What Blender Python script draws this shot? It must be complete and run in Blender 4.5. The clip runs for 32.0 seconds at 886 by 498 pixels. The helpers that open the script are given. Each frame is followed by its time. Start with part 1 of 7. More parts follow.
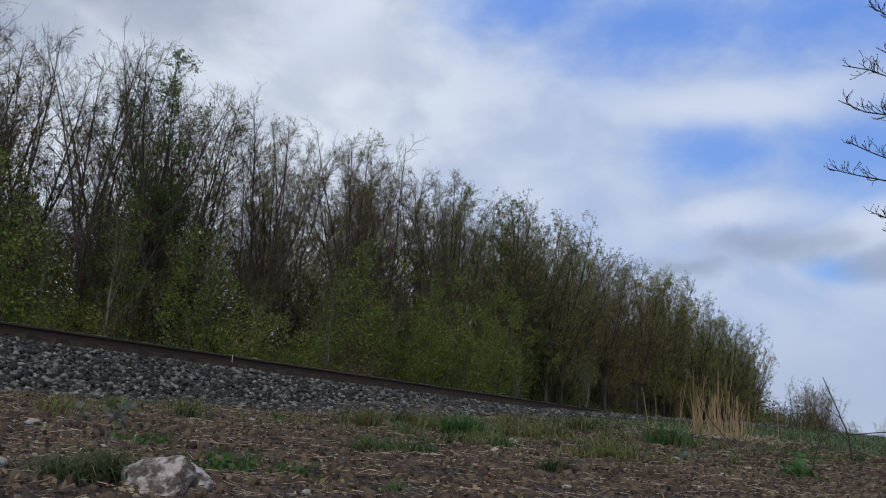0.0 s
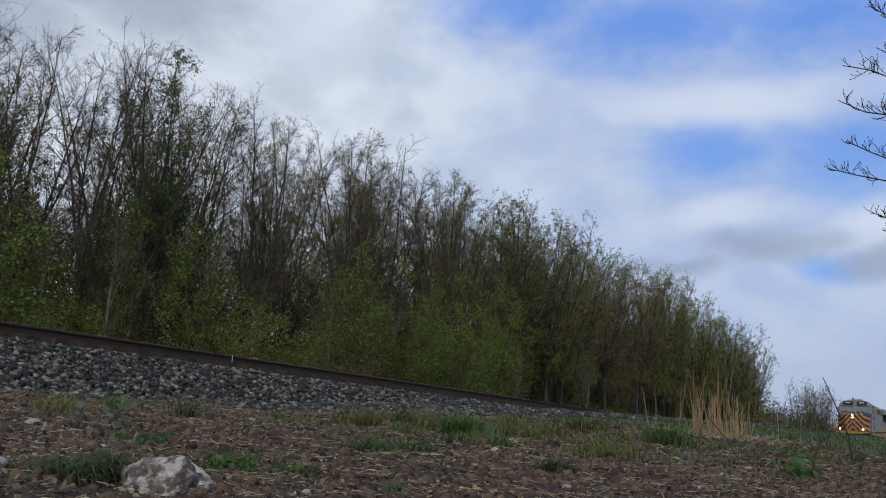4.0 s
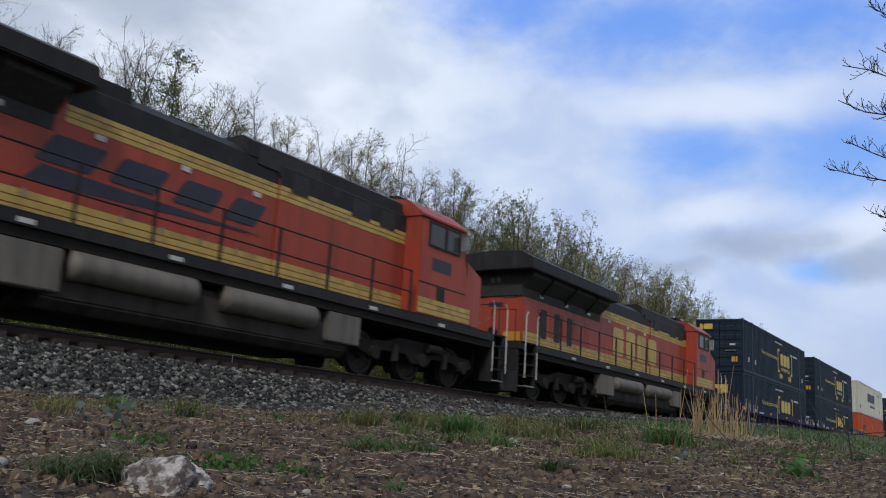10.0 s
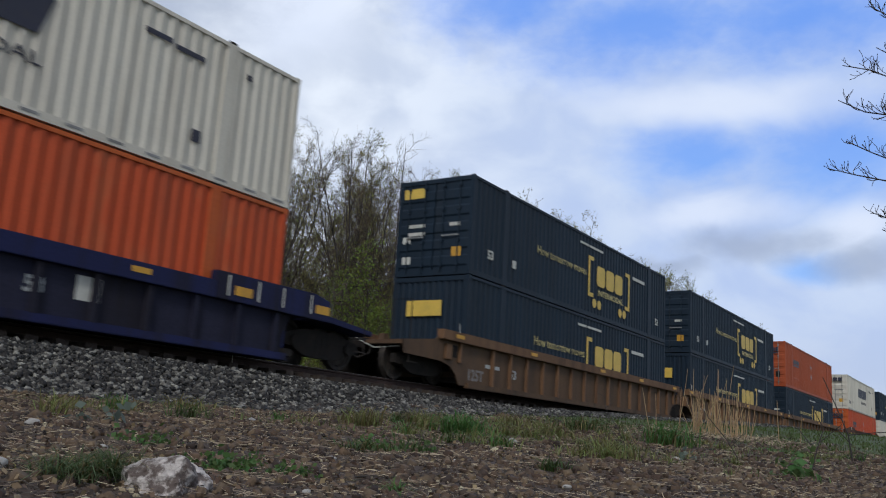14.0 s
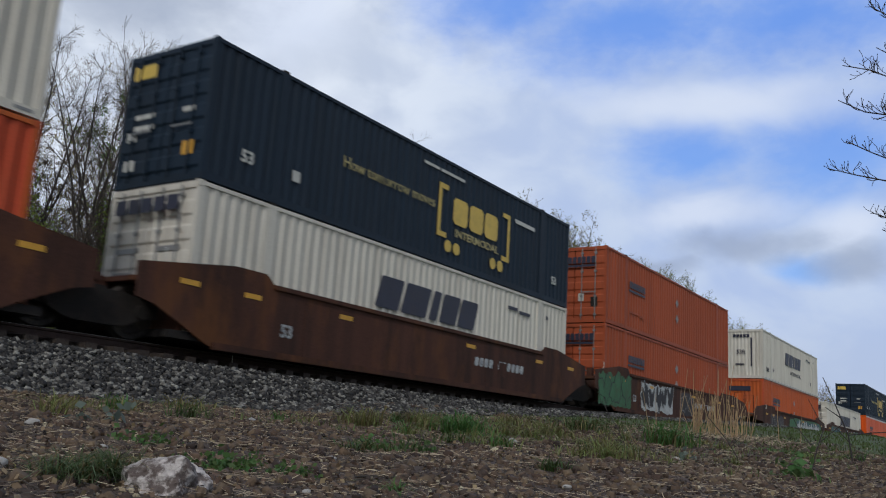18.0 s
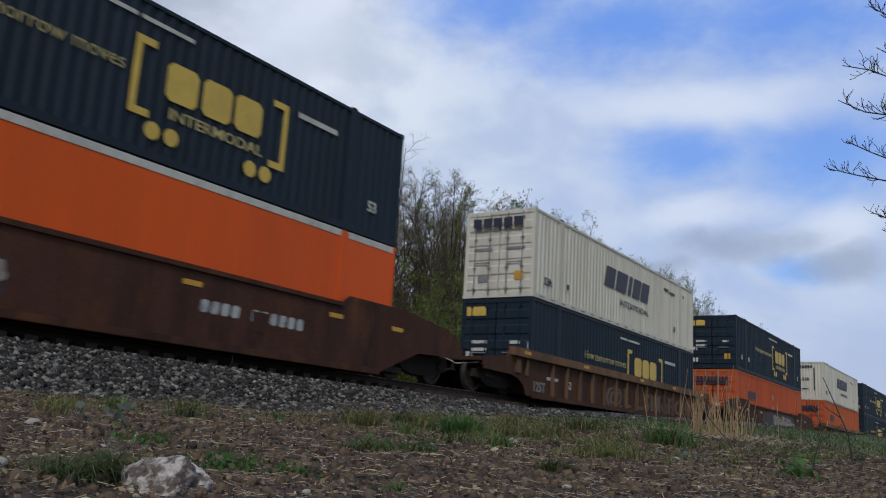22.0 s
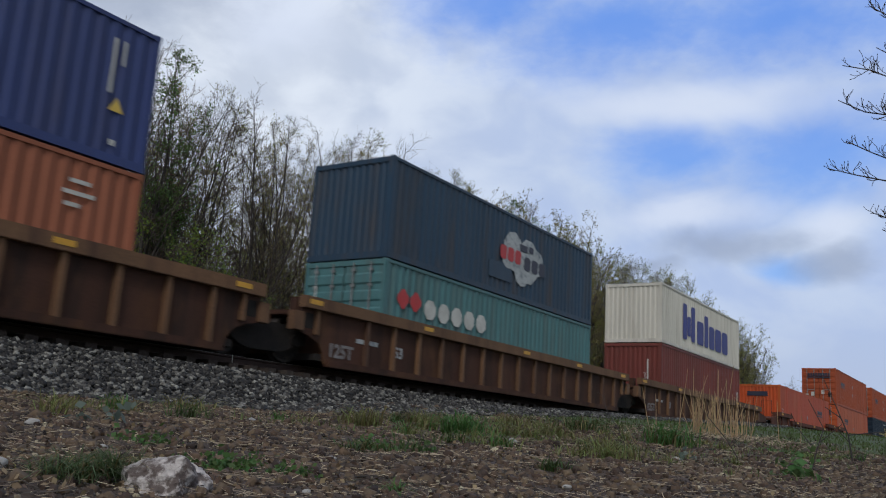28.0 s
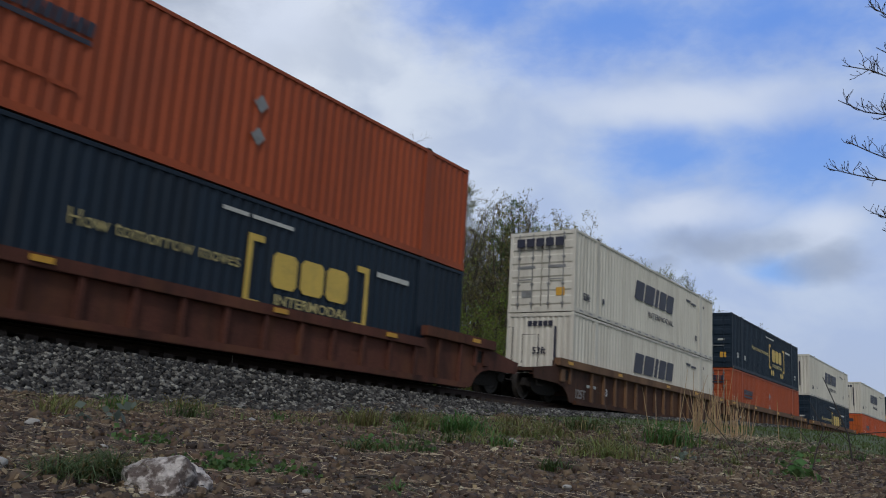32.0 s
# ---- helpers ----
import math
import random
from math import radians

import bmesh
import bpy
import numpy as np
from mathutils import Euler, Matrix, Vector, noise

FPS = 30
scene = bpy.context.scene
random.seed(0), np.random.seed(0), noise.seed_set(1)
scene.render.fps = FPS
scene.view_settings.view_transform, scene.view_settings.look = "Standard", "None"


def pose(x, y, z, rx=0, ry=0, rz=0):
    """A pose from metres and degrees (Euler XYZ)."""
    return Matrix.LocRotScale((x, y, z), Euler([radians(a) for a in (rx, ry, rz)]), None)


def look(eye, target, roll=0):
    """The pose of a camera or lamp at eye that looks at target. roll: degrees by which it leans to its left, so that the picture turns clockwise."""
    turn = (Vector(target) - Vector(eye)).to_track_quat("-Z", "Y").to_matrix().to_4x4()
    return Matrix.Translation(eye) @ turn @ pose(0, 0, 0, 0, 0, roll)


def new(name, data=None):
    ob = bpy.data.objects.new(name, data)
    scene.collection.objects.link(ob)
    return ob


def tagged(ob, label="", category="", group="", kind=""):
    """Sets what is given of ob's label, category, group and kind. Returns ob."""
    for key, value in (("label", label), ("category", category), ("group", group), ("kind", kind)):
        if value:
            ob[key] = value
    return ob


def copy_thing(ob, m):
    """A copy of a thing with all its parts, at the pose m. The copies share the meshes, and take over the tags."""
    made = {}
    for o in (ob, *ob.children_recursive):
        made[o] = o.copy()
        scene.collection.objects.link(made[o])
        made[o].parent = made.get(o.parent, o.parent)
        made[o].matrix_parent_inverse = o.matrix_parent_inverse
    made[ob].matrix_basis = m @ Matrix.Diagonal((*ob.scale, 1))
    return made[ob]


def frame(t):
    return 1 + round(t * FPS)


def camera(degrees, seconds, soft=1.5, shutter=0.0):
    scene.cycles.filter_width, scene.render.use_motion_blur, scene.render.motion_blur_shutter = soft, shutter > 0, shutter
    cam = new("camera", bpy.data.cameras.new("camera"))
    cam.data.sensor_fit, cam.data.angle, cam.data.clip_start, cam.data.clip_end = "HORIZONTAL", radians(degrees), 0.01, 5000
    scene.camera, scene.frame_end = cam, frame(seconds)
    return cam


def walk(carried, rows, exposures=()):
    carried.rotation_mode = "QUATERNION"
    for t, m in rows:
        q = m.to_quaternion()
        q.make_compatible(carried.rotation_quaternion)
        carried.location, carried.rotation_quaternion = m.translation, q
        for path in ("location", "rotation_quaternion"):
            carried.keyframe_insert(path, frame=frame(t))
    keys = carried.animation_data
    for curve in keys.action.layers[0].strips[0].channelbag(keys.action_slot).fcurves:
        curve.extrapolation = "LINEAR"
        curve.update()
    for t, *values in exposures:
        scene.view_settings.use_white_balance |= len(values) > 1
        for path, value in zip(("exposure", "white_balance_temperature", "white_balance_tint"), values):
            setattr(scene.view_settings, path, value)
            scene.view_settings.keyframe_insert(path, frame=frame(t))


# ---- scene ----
# World: x runs along the track (the train comes from +x), y across it, z up.
EYE = 0.17            # the camera stands almost on the ground
YC = 14.11            # centre line of the track
RAIL = EYE + 1.36     # top of the rails
cam = camera(53.245, 32.0, soft=1.1, shutter=0.15)
YAW, PITCH = radians(33.682), radians(12.042)
AIM = (math.cos(YAW) * math.cos(PITCH), math.sin(YAW) * math.cos(PITCH), EYE + math.sin(PITCH))
VIEW = look((0, 0, EYE), AIM, 3.541)
walk(cam, [(0, VIEW), (32, VIEW)], exposures=[(t, k, 6150, 10) for t, k in ((0, -0.12), (7, -0.08), (8, 0.04), (10, 0.10), (12, 0.20), (14, 0.11), (18, -0.02), (24, -0.05), (29, -0.02), (31, -0.14), (32, -0.14))])


# ---- sky and sun ----
def make_world():
    w = bpy.data.worlds.new("sky")
    scene.world = w
    w.use_nodes = True
    n, l = w.node_tree.nodes, w.node_tree.links
    n.clear()
    out = n.new("ShaderNodeOutputWorld")
    sky = n.new("ShaderNodeTexSky")
    sky.sky_type, sky.sun_disc = "NISHITA", False
    sky.sun_elevation, sky.sun_rotation = radians(42), radians(-115)
    b1, b2 = n.new("ShaderNodeBackground"), n.new("ShaderNodeBackground")
    b1.inputs[1].default_value = 0.07
    b2.inputs[0].default_value, b2.inputs[1].default_value = (0.80, 0.87, 1.0, 1), 0.50
    co, no, rp = n.new("ShaderNodeTexCoord"), n.new("ShaderNodeTexNoise"), n.new("ShaderNodeMapRange")
    no.inputs["Scale"].default_value, no.inputs["Detail"].default_value = 2.2, 6
    rp.inputs["From Min"].default_value, rp.inputs["From Max"].default_value = 0.36, 0.56
    mx = n.new("ShaderNodeMixShader")
    l.new(co.outputs["Generated"], no.inputs["Vector"])
    l.new(no.outputs["Fac"], rp.inputs["Value"])
    l.new(rp.outputs[0], mx.inputs[0])
    l.new(sky.outputs[0], b1.inputs[0])
    l.new(b1.outputs[0], mx.inputs[1])
    l.new(b2.outputs[0], mx.inputs[2])
    l.new(mx.outputs[0], out.inputs[0])


make_world()
sun = new("sun", bpy.data.lights.new("sun", "SUN"))
sun.data.energy, sun.data.angle, sun.data.color = 1.45, radians(10), (1.0, 0.95, 0.88)
sun.matrix_world = look((-52, -24, 52), (0, 0, 0))


# ---- building helpers ----
class Geo:
    """Collects vertices and faces of one mesh."""

    def __init__(self):
        self.v, self.f = [], []

    def add(self, vs, fs):
        o = len(self.v)
        self.v.extend(vs)
        self.f.extend([tuple(i + o for i in f) for f in fs])
        return self

    def box(self, x0, x1, y0, y1, z0, z1):
        vs = [(x, y, z) for z in (z0, z1) for y in (y0, y1) for x in (x0, x1)]
        return self.add(vs, [(0, 2, 3, 1), (4, 5, 7, 6), (0, 1, 5, 4), (2, 6, 7, 3), (0, 4, 6, 2), (1, 3, 7, 5)])

    def tube(self, pts, r, n=6, r1=None, cap=True):
        pts = [Vector(p) for p in pts]
        k, rings = len(pts), []
        for i, p in enumerate(pts):
            d = (pts[min(i + 1, k - 1)] - pts[max(i - 1, 0)]).normalized()
            a = d.cross(Vector((0, 0, 1)) if abs(d.z) < 0.9 else Vector((1, 0, 0))).normalized()
            b = d.cross(a)
            rr = r if r1 is None else r + (r1 - r) * i / (k - 1)
            rings += [tuple(p + rr * (math.cos(2 * math.pi * j / n) * a + math.sin(2 * math.pi * j / n) * b)) for j in range(n)]
        fs = [(i * n + j, i * n + (j + 1) % n, (i + 1) * n + (j + 1) % n, (i + 1) * n + j) for i in range(k - 1) for j in range(n)]
        if cap:
            fs += [tuple(reversed(range(n))), tuple(range((k - 1) * n, k * n))]
        return self.add(rings, fs)

    def prism(self, prof, a0, a1, axis="x"):
        """A closed profile swept along one axis: (y, z) along x, (x, z) along y, (x, y) along z."""
        n = len(prof)
        put = {"x": lambda a, p: (a, p[0], p[1]), "y": lambda a, p: (p[0], a, p[1]), "z": lambda a, p: (p[0], p[1], a)}[axis]
        vs = [put(a, p) for a in (a0, a1) for p in prof]
        fs = [(i, (i + 1) % n, n + (i + 1) % n, n + i) for i in range(n)] + [tuple(reversed(range(n))), tuple(range(n, 2 * n))]
        return self.add(vs, fs)

    def mesh(self, name, mat, bevel=0.0, smooth=False):
        me = bpy.data.meshes.new(name)
        me.from_pydata([tuple(p) for p in self.v], [], self.f)
        bm = bmesh.new()
        bm.from_mesh(me)
        bmesh.ops.recalc_face_normals(bm, faces=bm.faces)
        if bevel:
            es = [e for e in bm.edges if len(e.link_faces) == 2 and e.calc_face_angle(0) > 0.5]
            bmesh.ops.bevel(bm, geom=es, offset=bevel, segments=2, affect="EDGES", clamp_overlap=True)
        bm.to_mesh(me)
        bm.free()
        for m in (mat if isinstance(mat, (list, tuple)) else [mat]):
            me.materials.append(m)
        if smooth:
            me.shade_smooth()
        return me


def raw_mesh(name, v, f, mat, smooth=False):
    """A mesh straight from arrays, for large joined pieces."""
    me = bpy.data.meshes.new(name)
    v = np.asarray(v, dtype=np.float32)
    f = np.asarray(f, dtype=np.int32)
    k = f.shape[1]
    me.vertices.add(len(v))
    me.vertices.foreach_set("co", v.ravel())
    me.loops.add(f.size)
    me.loops.foreach_set("vertex_index", f.ravel())
    me.polygons.add(len(f))
    me.polygons.foreach_set("loop_start", np.arange(0, f.size, k, dtype=np.int32))
    me.update(calc_edges=True)
    me.materials.append(mat)
    if smooth:
        me.shade_smooth()
    return me


def part(name, geo, mat, parent, label="", bevel=0.0, smooth=False):
    """One mesh object under a thing or a part; geo may also be a ready mesh."""
    me = geo.mesh(name, mat, bevel, smooth) if isinstance(geo, Geo) else geo
    ob = new(name, me)
    ob.parent = parent
    if label:
        ob["label"] = label
    return ob


def thing(name, label, category, group="", m=None, kind=""):
    ob = new(name)
    if m is not None:
        ob.matrix_basis = m
    return tagged(ob, label, category, group, kind)


def letters(text, height, mat, name="lettering", bold=0.0, shear=0.0, width=None):
    """Flat writing in the x-z plane, facing -y, starting at the origin."""
    cu = bpy.data.curves.new(name, "FONT")
    cu.body, cu.size, cu.shear, cu.offset, cu.extrude = text, height * 1.37, shear, bold, 0.004
    cu.resolution_u = 2
    ob = bpy.data.objects.new(name, cu)
    scene.collection.objects.link(ob)
    me = bpy.data.meshes.new_from_object(ob.evaluated_get(bpy.context.evaluated_depsgraph_get()))
    bpy.data.objects.remove(ob)
    me.name = name
    me.materials.clear()
    me.materials.append(mat)
    xs = [v.co.x for v in me.vertices]
    k = width / (max(xs) - min(xs)) if width else 1.0
    me.transform(Matrix(((k, 0, 0, 0), (0, 0, -1, 0), (0, 1, 0, 0), (0, 0, 0, 1))))
    return me


# ---- materials ----
def mk(name, col, rough=0.6, metal=0.0, var=0.22, scale=3.0, dirt=(0.10, 0.08, 0.06), amount=0.25, streak=False, bump=0.15, island=False,
       hue=0.0, spec=0.5, fine=28.0, glow=0.0, skew=1.0, edge=(0.47, 0.72), rust=None):
    """A procedural paint, metal, bark or stone: two scales of tone, dirt or rust in patches or in streaks, fine relief."""
    m = bpy.data.materials.new(name)
    m.use_nodes = True
    n, l = m.node_tree.nodes, m.node_tree.links
    b = n["Principled BSDF"]
    co, info = n.new("ShaderNodeTexCoord"), n.new("ShaderNodeObjectInfo")
    sh = n.new("ShaderNodeVectorMath")
    sh.operation = "MULTIPLY_ADD"
    sh.inputs[1].default_value = (37, 11, 23)
    mp = n.new("ShaderNodeMapping")
    mp.inputs["Scale"].default_value = (1, 1, 0.12) if streak else (1, 1, 1)
    l.new(info.outputs["Random"], sh.inputs[0])
    l.new(co.outputs["Object"], sh.inputs[2])
    l.new(sh.outputs[0], mp.inputs[0])
    big, small, patch = n.new("ShaderNodeTexNoise"), n.new("ShaderNodeTexNoise"), n.new("ShaderNodeTexNoise")
    big.inputs["Scale"].default_value, big.inputs["Detail"].default_value = scale * 0.35, 3
    small.inputs["Scale"].default_value, small.inputs["Detail"].default_value = fine, 4
    patch.inputs["Scale"].default_value, patch.inputs["Detail"].default_value, patch.inputs["Roughness"].default_value = scale, 7, 0.65
    for t in (big, patch):
        l.new(mp.outputs[0], t.inputs["Vector"])
    l.new(sh.outputs[0], small.inputs["Vector"])
    tone = n.new("ShaderNodeMath")
    tone.operation = "ADD"
    l.new(big.outputs[0], tone.inputs[0])
    l.new(small.outputs[0], tone.inputs[1])
    val = n.new("ShaderNodeMapRange")
    val.inputs["From Min"].default_value, val.inputs["From Max"].default_value = 0.65, 1.35
    val.inputs["To Min"].default_value, val.inputs["To Max"].default_value = 1 - var, 1 + var
    l.new(tone.outputs[0], val.inputs[0])
    last = val.outputs[0]
    if island:
        geo = n.new("ShaderNodeNewGeometry")
        ir = n.new("ShaderNodeMapRange")
        ir.inputs["To Min"].default_value, ir.inputs["To Max"].default_value = 1 - island, 1 + island
        pw = n.new("ShaderNodeMath")
        pw.operation, pw.inputs[1].default_value = "POWER", skew
        l.new(geo.outputs["Random Per Island"], pw.inputs[0])
        l.new(pw.outputs[0], ir.inputs[0])
        mm = n.new("ShaderNodeMath")
        mm.operation = "MULTIPLY"
        l.new(last, mm.inputs[0])
        l.new(ir.outputs[0], mm.inputs[1])
        last = mm.outputs[0]
    hsv = n.new("ShaderNodeHueSaturation")
    hsv.inputs["Color"].default_value = (*col, 1)
    l.new(last, hsv.inputs["Value"])
    if hue:
        hr = n.new("ShaderNodeMapRange")
        hr.inputs["To Min"].default_value, hr.inputs["To Max"].default_value = 0.5 - hue, 0.5 + hue
        src = n.new("ShaderNodeNewGeometry").outputs["Random Per Island"] if island else info.outputs["Random"]
        l.new(src, hr.inputs[0])
        l.new(hr.outputs[0], hsv.inputs["Hue"])
    ramp = n.new("ShaderNodeMapRange")
    ramp.inputs["From Min"].default_value, ramp.inputs["From Max"].default_value = edge
    ramp.inputs["To Max"].default_value = min(1.0, amount * 2.2)
    l.new(patch.outputs[0], ramp.inputs[0])
    mix = n.new("ShaderNodeMix")
    mix.data_type = "RGBA"
    mix.inputs[7].default_value = (*dirt, 1)
    l.new(ramp.outputs[0], mix.inputs[0])
    l.new(hsv.outputs[0], mix.inputs[6])
    last = mix.outputs[2]
    if rust:
        # a second wear: blotches that run down a little
        rn, rmp, rr2, rmx = n.new("ShaderNodeTexNoise"), n.new("ShaderNodeMapping"), n.new("ShaderNodeMapRange"), n.new("ShaderNodeMix")
        rmp.inputs["Scale"].default_value, rmp.inputs["Location"].default_value = (1, 1, 0.4), (9, 4, 2)
        rn.inputs["Scale"].default_value, rn.inputs["Detail"].default_value, rn.inputs["Roughness"].default_value = 0.9, 9, 0.7
        rr2.inputs["From Min"].default_value, rr2.inputs["From Max"].default_value, rr2.inputs["To Max"].default_value = 0.50, 0.66, 0.8
        rmx.data_type = "RGBA"
        rmx.inputs[7].default_value = (*rust, 1)
        l.new(sh.outputs[0], rmp.inputs[0])
        l.new(rmp.outputs[0], rn.inputs["Vector"])
        l.new(rn.outputs[0], rr2.inputs[0])
        l.new(rr2.outputs[0], rmx.inputs[0])
        l.new(last, rmx.inputs[6])
        last = rmx.outputs[2]
    l.new(last, b.inputs["Base Color"])
    rr = n.new("ShaderNodeMapRange")
    rr.inputs["To Min"].default_value, rr.inputs["To Max"].default_value = max(0.05, rough - 0.12), min(1.0, rough + 0.15)
    l.new(patch.outputs[0], rr.inputs[0])
    l.new(rr.outputs[0], b.inputs["Roughness"])
    b.inputs["Metallic"].default_value = metal
    b.inputs["Specular IOR Level"].default_value = spec
    if bump:
        bp = n.new("ShaderNodeBump")
        bp.inputs["Strength"].default_value, bp.inputs["Distance"].default_value = bump, 0.02
        l.new(small.outputs[0], bp.inputs["Height"])
        l.new(bp.outputs[0], b.inputs["Normal"])
    if glow:
        b.inputs["Emission Color"].default_value, b.inputs["Emission Strength"].default_value = (1.0, 0.80, 0.50, 1), glow
    return m


def leaf_mat(name, col, island=0.35, hue=0.03):
    m = mk(name, col, 0.55, var=0.15, scale=2, amount=0.0, bump=0, island=island, hue=hue, spec=0.3)
    n, l = m.node_tree.nodes, m.node_tree.links
    b, out = n["Principled BSDF"], n["Material Output"]
    tr, mx = n.new("ShaderNodeBsdfTranslucent"), n.new("ShaderNodeMixShader")
    mx.inputs[0].default_value = 0.45
    l.new(b.inputs["Base Color"].links[0].from_socket, tr.inputs[0])
    l.new(b.outputs[0], mx.inputs[1])
    l.new(tr.outputs[0], mx.inputs[2])
    l.new(mx.outputs[0], out.inputs[0])
    return m


GRIME = (0.05, 0.042, 0.036)
RUST = (0.13, 0.055, 0.03)
M_BALLAST = mk("ballast_stone", (0.138, 0.129, 0.118), 0.75, var=0.4, scale=9, dirt=(0.045, 0.042, 0.04), amount=0.35, island=0.95, hue=0.05, bump=0.4, skew=3.2)
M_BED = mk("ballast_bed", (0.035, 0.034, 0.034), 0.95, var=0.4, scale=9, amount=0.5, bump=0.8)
M_PEBBLE = mk("pebbles", (0.265, 0.205, 0.155), 0.85, var=0.2, scale=8, amount=0.25, island=0.95, hue=0.05, bump=0.3, skew=3.0)
M_ROCK = mk("pale_rock", (0.46, 0.42, 0.39), 0.9, var=0.45, scale=24, dirt=(0.085, 0.060, 0.050), amount=0.42, edge=(0.46, 0.56), bump=0.9, fine=60)
M_SOIL = mk("soil", (0.058, 0.036, 0.023), 0.95, var=0.45, scale=2.2, dirt=(0.05, 0.036, 0.028), amount=0.4, bump=1.0, fine=16)
M_RAIL = mk("rail_steel", (0.044, 0.024, 0.019), 0.75, metal=0.1, var=0.25, scale=5, dirt=(0.024, 0.016, 0.013), amount=0.3)
M_SHINE = mk("rail_head", (0.36, 0.35, 0.35), 0.32, metal=0.9, var=0.12, amount=0.1)
M_TIE = mk("tie_wood", (0.035, 0.025, 0.020), 0.9, var=0.35, scale=8, bump=0.6)
M_BARK = mk("bark", (0.065, 0.055, 0.046), 0.95, var=0.35, scale=3, dirt=(0.035, 0.03, 0.026), amount=0.4, bump=0.8)
M_PALEBARK = mk("pale_bark", (0.19, 0.175, 0.15), 0.85, var=0.3, scale=5, dirt=(0.09, 0.08, 0.07), amount=0.4, bump=0.4)
M_TWIG = mk("twigs", (0.090, 0.070, 0.058), 0.9, var=0.3, scale=2, amount=0.2, bump=0)
M_BARE = mk("dark_twigs", (0.045, 0.038, 0.036), 0.9, var=0.3, scale=2, amount=0.2, bump=0)
M_LEAF = leaf_mat("spring_leaves", (0.270, 0.280, 0.072))
M_LEAF2 = leaf_mat("olive_leaves", (0.270, 0.225, 0.085))
M_BUD = leaf_mat("reddish_buds", (0.135, 0.090, 0.060))
M_LEAF3 = leaf_mat("fresh_green_leaves", (0.110, 0.175, 0.045))
M_SHRUB = leaf_mat("shrub_leaves", (0.190, 0.245, 0.045))
M_GRASS = leaf_mat("grass_blades", (0.075, 0.115, 0.035), 0.4, 0.04)
M_FIELD = leaf_mat("field_grass", (0.080, 0.112, 0.028), 0.4, 0.03)
M_STRAW = mk("straw", (0.30, 0.235, 0.165), 0.8, var=0.25, scale=5, amount=0.15, island=0.85, hue=0.02, bump=0)
M_REED = mk("dry_reed", (0.40, 0.275, 0.145), 0.8, var=0.25, scale=5, amount=0.2, hue=0.02, bump=0)
M_DRYLEAF = mk("dead_leaves", (0.17, 0.115, 0.07), 0.85, var=0.25, scale=8, amount=0.2, island=0.5, hue=0.03, bump=0.2)


